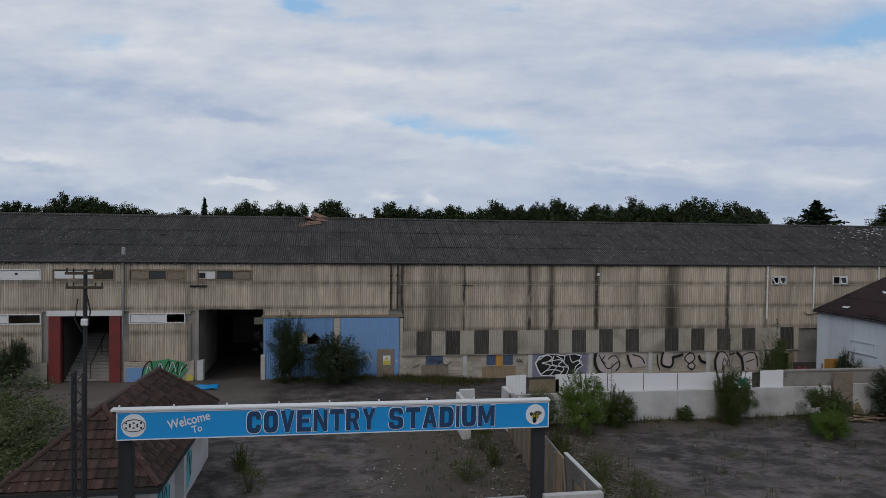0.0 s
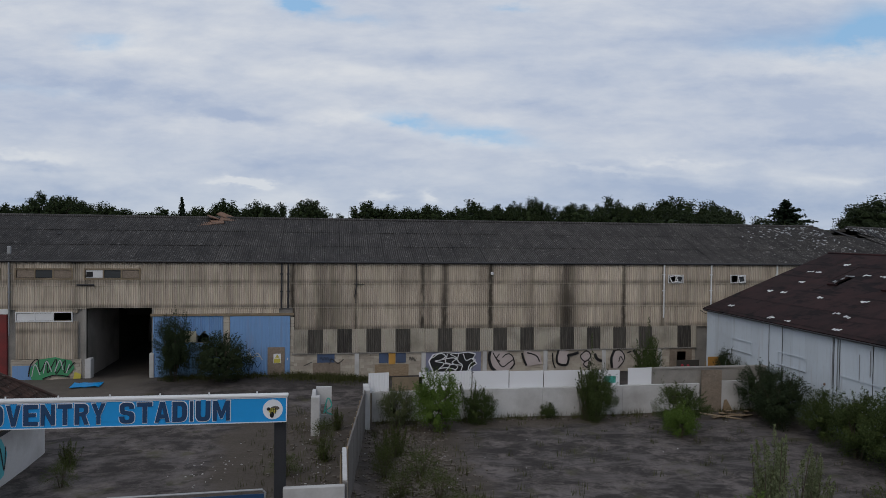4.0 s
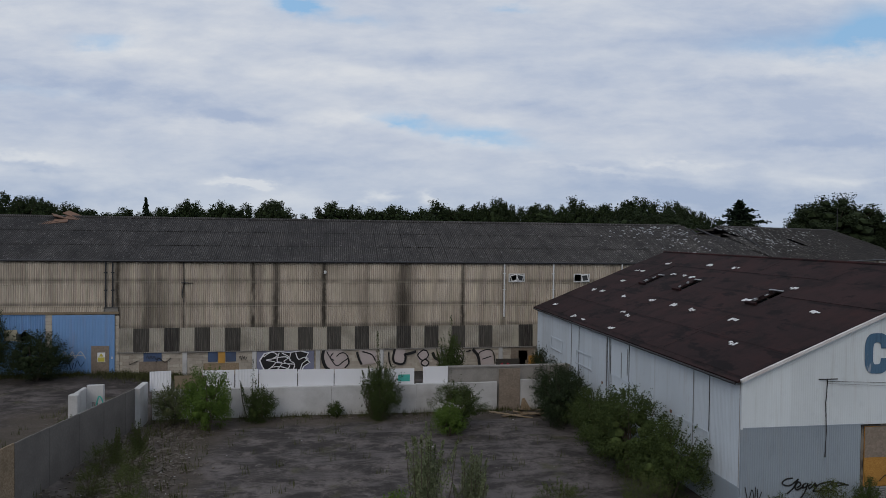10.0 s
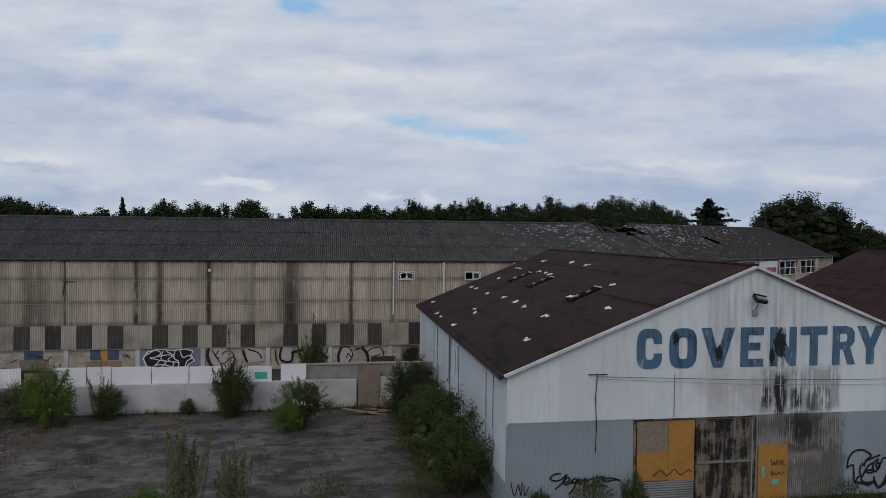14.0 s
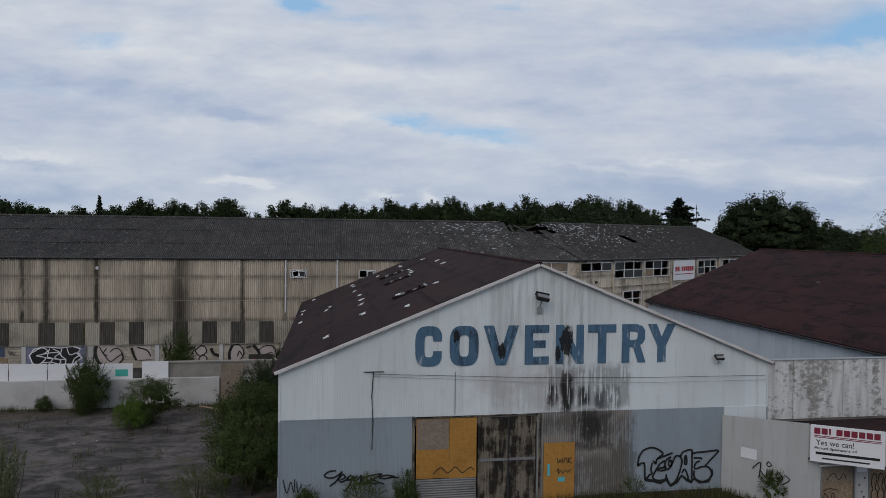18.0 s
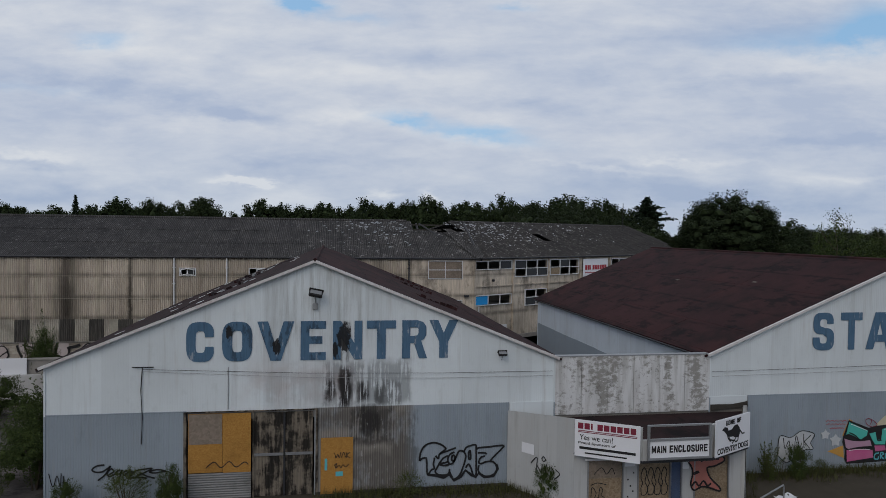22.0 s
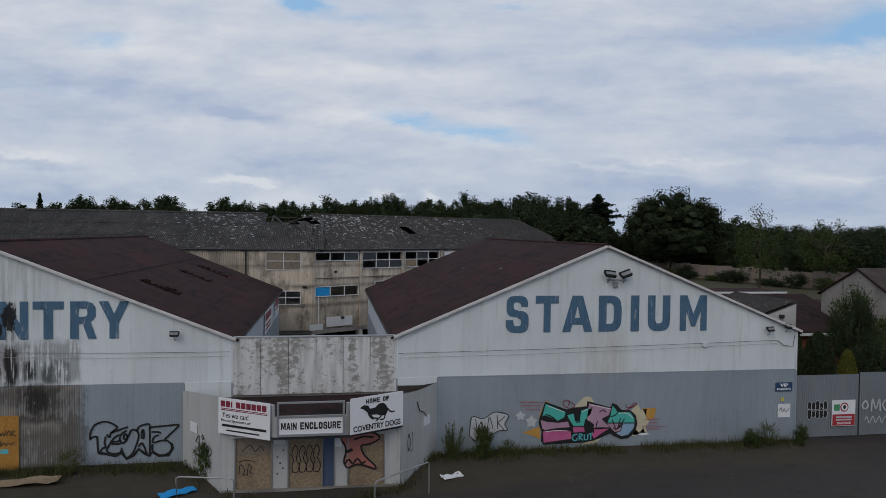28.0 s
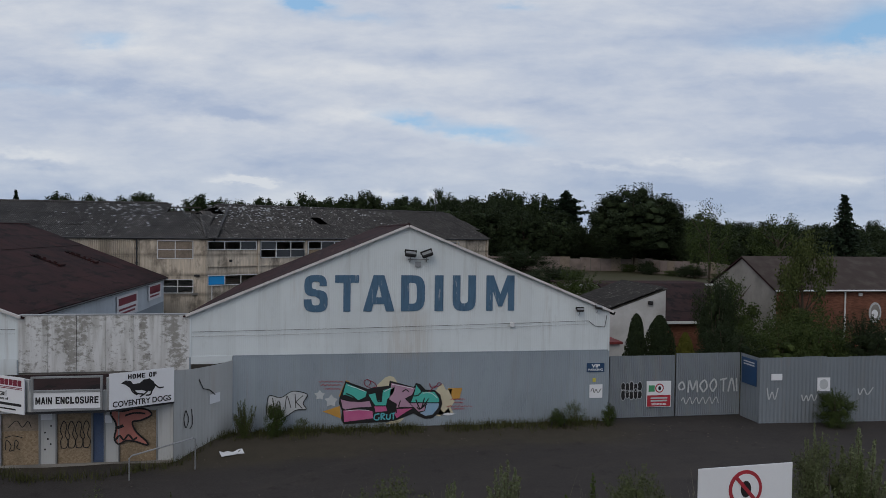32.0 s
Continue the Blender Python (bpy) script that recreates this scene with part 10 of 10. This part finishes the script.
# hedge and tall weeds at the road's near side
for i, (x_, h_, w_) in enumerate(((57.5, 2.2, 1.6), (60.2, 2.4, 1.7), (62.2, 2.9, 1.2), (63.5, 2.5, 2.0), (65.6, 2.2, 1.4), (67.2, 2.8, 2.2), (68.6, 2.6, 1.6), (70.2, 3.0, 2.0), (72.0, 2.9, 2.0), (73.5, 2.6, 1.8), (78.9, 3.7, 1.1), (79.3, 3.0, 1.2), (82.6, 2.4, 2.0))):
    shrub((spires, bush_grey, spires, spires)[i % 4] if i < 10 else spires, i, x_, 4.9 + 0.7 * math.sin(i * 2.1), h_, w_, "tall roadside weeds with pale tips", "roadside weeds")
shrub(bush_grey, 0, 79.2, 5.2, 3.0, 2.2, "broad pale weeds at the roadside", "roadside weeds")
shrub(spires, 1, 79.8, 5.0, 3.6, 2.4, "tall pale weeds at the roadside", "roadside weeds")
# garden growth behind the gates
for i, (x_, y_, h_, w_) in enumerate(((82.5, 24.5, 4.35, 2.0), (83.8, 24.3, 4.3, 2.8))):
    shrub(cypress, i, x_, y_, h_, w_, "slim dark cypress behind the gates", "garden cypresses", "cypress")
shrub(golden, 0, 84.75, 23.2, 3.5, 1.7, "golden-green cypress behind the gates", "garden cypresses", "cypress")
for i, (x_, y_, h_, w_) in enumerate(((88.5, 25.0, 3.6, 3.4), (91.5, 25.6, 3.8, 4.0), (94.6, 26.0, 4.2, 4.2), (97.6, 25.6, 4.0, 4.0), (100.6, 25.2, 3.8, 4.2), (103.6, 25.8, 4.0, 4.0), (90.0, 29.0, 6.2, 2.6), (91.2, 29.6, 4.6, 2.4), (88.3, 50.0, 5.2, 5.6), (97.8, 86.0, 4.0, 9.0), (108.0, 140.0, 5.0, 14.0))):
    shrub(bush_mid if i % 3 and i < 9 else bush_dark, i, x_, y_, h_, w_, "overgrown garden bush behind the side fence", "garden bushes")
for i in range(15):
    f_ = i / 14
    x_, y_ = 133.0 + 16.0 * f_ + 1.2 * math.sin(i * 2.3), 137.0 - 58.0 * f_
    shrub(bush_dark if i % 3 else bush_mid, i, x_, y_, 2.0 + 0.9 * math.sin(i * 1.7), 4.2, "dark scrub along the foot of the far fence", "scrub by the far fence")
plant("young_tree", tree_mesh(91, M_ROUGH, 12000, 0.024, 1.05, False), (96.0, 28.8, 0), (4.4, 4.4, 9.2), 0.0, "bright green young tree before the brick house", "tree")
plant("young_tree", tree_mesh(92, M_LEAF_A, 9000, 0.026, 1.0, False), (92.8, 32.0, 0), (4.4, 4.4, 6.2), 0.5, "dark young tree beside the brick house", "tree")


def tufts(name, label, spots, seed, height, mat, per):
    """Grass blades in tufts as one object."""
    r = np.random.RandomState(seed)
    v, f = [], []
    for (x_, y_) in spots:
        z_ = level(x_, y_)
        for _ in range(per):
            bx, by = x_ + r.normal(0, 0.13), y_ + r.normal(0, 0.13)
            h_ = height * r.uniform(0.4, 1.2)
            a = r.uniform(0, 6.28)
            w_, ln = 0.012, h_ * r.uniform(0.1, 0.5)
            k = len(v)
            v += [(bx - w_ * math.sin(a), by + w_ * math.cos(a), z_), (bx + w_ * math.sin(a), by - w_ * math.cos(a), z_), (bx + ln * math.cos(a), by + ln * math.sin(a), z_ + h_)]
            f.append((k, k + 1, k + 2))
    me = bpy.data.meshes.new(name)
    me.from_pydata(v, [], f)
    me.materials.append(mat)
    tagged(new(name, me), label, "grass", kind="stuff")


rng = random.Random(3)
edge = [(rng.uniform(43.3, 51.2), FY - 0.2 - abs(rng.gauss(0, 0.45))) for _ in range(260)] + [(rng.uniform(61.0, 78.6), FY - 0.15 - abs(rng.gauss(0, 0.45))) for _ in range(620)] + [(rng.uniform(33.7, 38.4), FY - 0.2 - abs(rng.gauss(0, 0.3))) for _ in range(120)]
for a, b in zip(corner, corner[1:]):
    edge += [(a[0] + (b[0] - a[0]) * q_ + rng.gauss(0, 0.15), min(a[1] + (b[1] - a[1]) * q_, 16.5 if 52.7 < a[0] + (b[0] - a[0]) * q_ < 59.5 else 99) - 0.15 - abs(rng.gauss(0, 0.25))) for q_ in (rng.random() for _ in range(34))]
edge = [q_ for q_ in edge if noise.noise((q_[0] * 0.7, 4.4, 0)) > -0.12 - 0.3 * rng.random()]
tufts("verge_grass", "rough grass along the foot of the halls", edge, 1, 0.34, M_GRASS, 9)
edge = [(rng.uniform(9.6, 33.0), 36.1 - abs(rng.gauss(0, 0.35))) for _ in range(260)] + [(rng.uniform(-4, 9), 46.7 - abs(rng.gauss(0, 0.6))) for _ in range(420)] + [(rng.gauss(7.5, 1.6), 46.2 - abs(rng.gauss(0, 0.7))) for _ in range(400)] + [(rng.uniform(9.1, 13.5), rng.uniform(18, 35)) for _ in range(220)] + [(rng.uniform(3.5, 8.4), rng.uniform(24, 38)) for _ in range(90)] + [(rng.uniform(14, 32), rng.uniform(20, 35)) for _ in range(90)]
tufts("yard_grass", "rough grass and weeds in the broken yard", edge, 2, 0.38, M_GRASS, 9)
edge = [(rng.uniform(54, 90), rng.uniform(2.0, 6.2)) for _ in range(1500)]
tufts("roadside_grass", "long grass at the roadside", edge, 4, 0.8, M_GRASS, 8)
tufts("seed_heads", "pale grass seed heads at the roadside", [(rng.uniform(56, 86), rng.uniform(3.5, 6.0)) for _ in range(160)], 6, 2.2, M_DRY, 2)


def rubble(name, label, spots, seed, lo_, hi_, mat=None):
    r = np.random.RandomState(seed)
    v, f = [], []
    cube = np.array([(-1, -1, -1), (1, -1, -1), (1, 1, -1), (-1, 1, -1), (-1, -1, 1), (1, -1, 1), (1, 1, 1), (-1, 1, 1)], float)
    for x_, y_ in spots:
        s_ = r.uniform(lo_, hi_) * r.uniform(0.4, 1.0, 3) * (1, 1, 0.5)
        a = r.uniform(0, 6.28)
        c_ = cube * s_ * r.uniform(0.75, 1.1, (8, 3))
        c_ = np.stack([c_[:, 0] * math.cos(a) - c_[:, 1] * math.sin(a) + x_, c_[:, 0] * math.sin(a) + c_[:, 1] * math.cos(a) + y_, c_[:, 2] + level(x_, y_) + s_[2] * 0.6], 1)
        k = len(v)
        v += c_.tolist()
        f += [tuple(k + i for i in q) for q in ((3, 2, 1, 0), (4, 5, 6, 7), (0, 1, 5, 4), (1, 2, 6, 5), (2, 3, 7, 6), (3, 0, 4, 7))]
    me = bpy.data.meshes.new(name)
    me.from_pydata(v, [], f)
    me.materials.append(mat or M_RUBBLE)
    tagged(new(name, me), label, "rubble", kind="stuff")


rubble("rubble_strip", "broken stone and litter along the fence", [(rng.gauss(11.0, 1.1), rng.uniform(17, 35.5)) for _ in range(3400)] + [(rng.gauss(6.5, 1.2), rng.uniform(24, 38)) for _ in range(350)] + [(rng.uniform(9.5, 33), 35.6 + rng.gauss(0, 0.3)) for _ in range(250)], 8, 0.02, 0.11)
rubble("scattered_grit", "scattered pale grit on the asphalt", [(rng.uniform(-4, 8), rng.uniform(20, 45)) for _ in range(420)] + [(rng.uniform(13, 32), rng.uniform(18, 35)) for _ in range(200)] + [(rng.uniform(5, 34), rng.uniform(38, 46.5)) for _ in range(300)] + [(rng.uniform(34, 85), 18.6 - abs(rng.gauss(0, 2.2))) for _ in range(300)], 9, 0.01, 0.04)
rubble("paper_litter", "scattered white litter and plaster crumbs", [(rng.gauss(10.9, 1.0), rng.uniform(18, 35)) for _ in range(260)] + [(rng.gauss(6.8, 0.8), rng.uniform(24, 37)) for _ in range(90)] + [(rng.gauss(2.2, 0.7), rng.gauss(29, 1.2)) for _ in range(40)] + [(rng.uniform(13, 32), rng.uniform(19, 35)) for _ in range(14)], 14, 0.012, 0.055, M_LITTER)
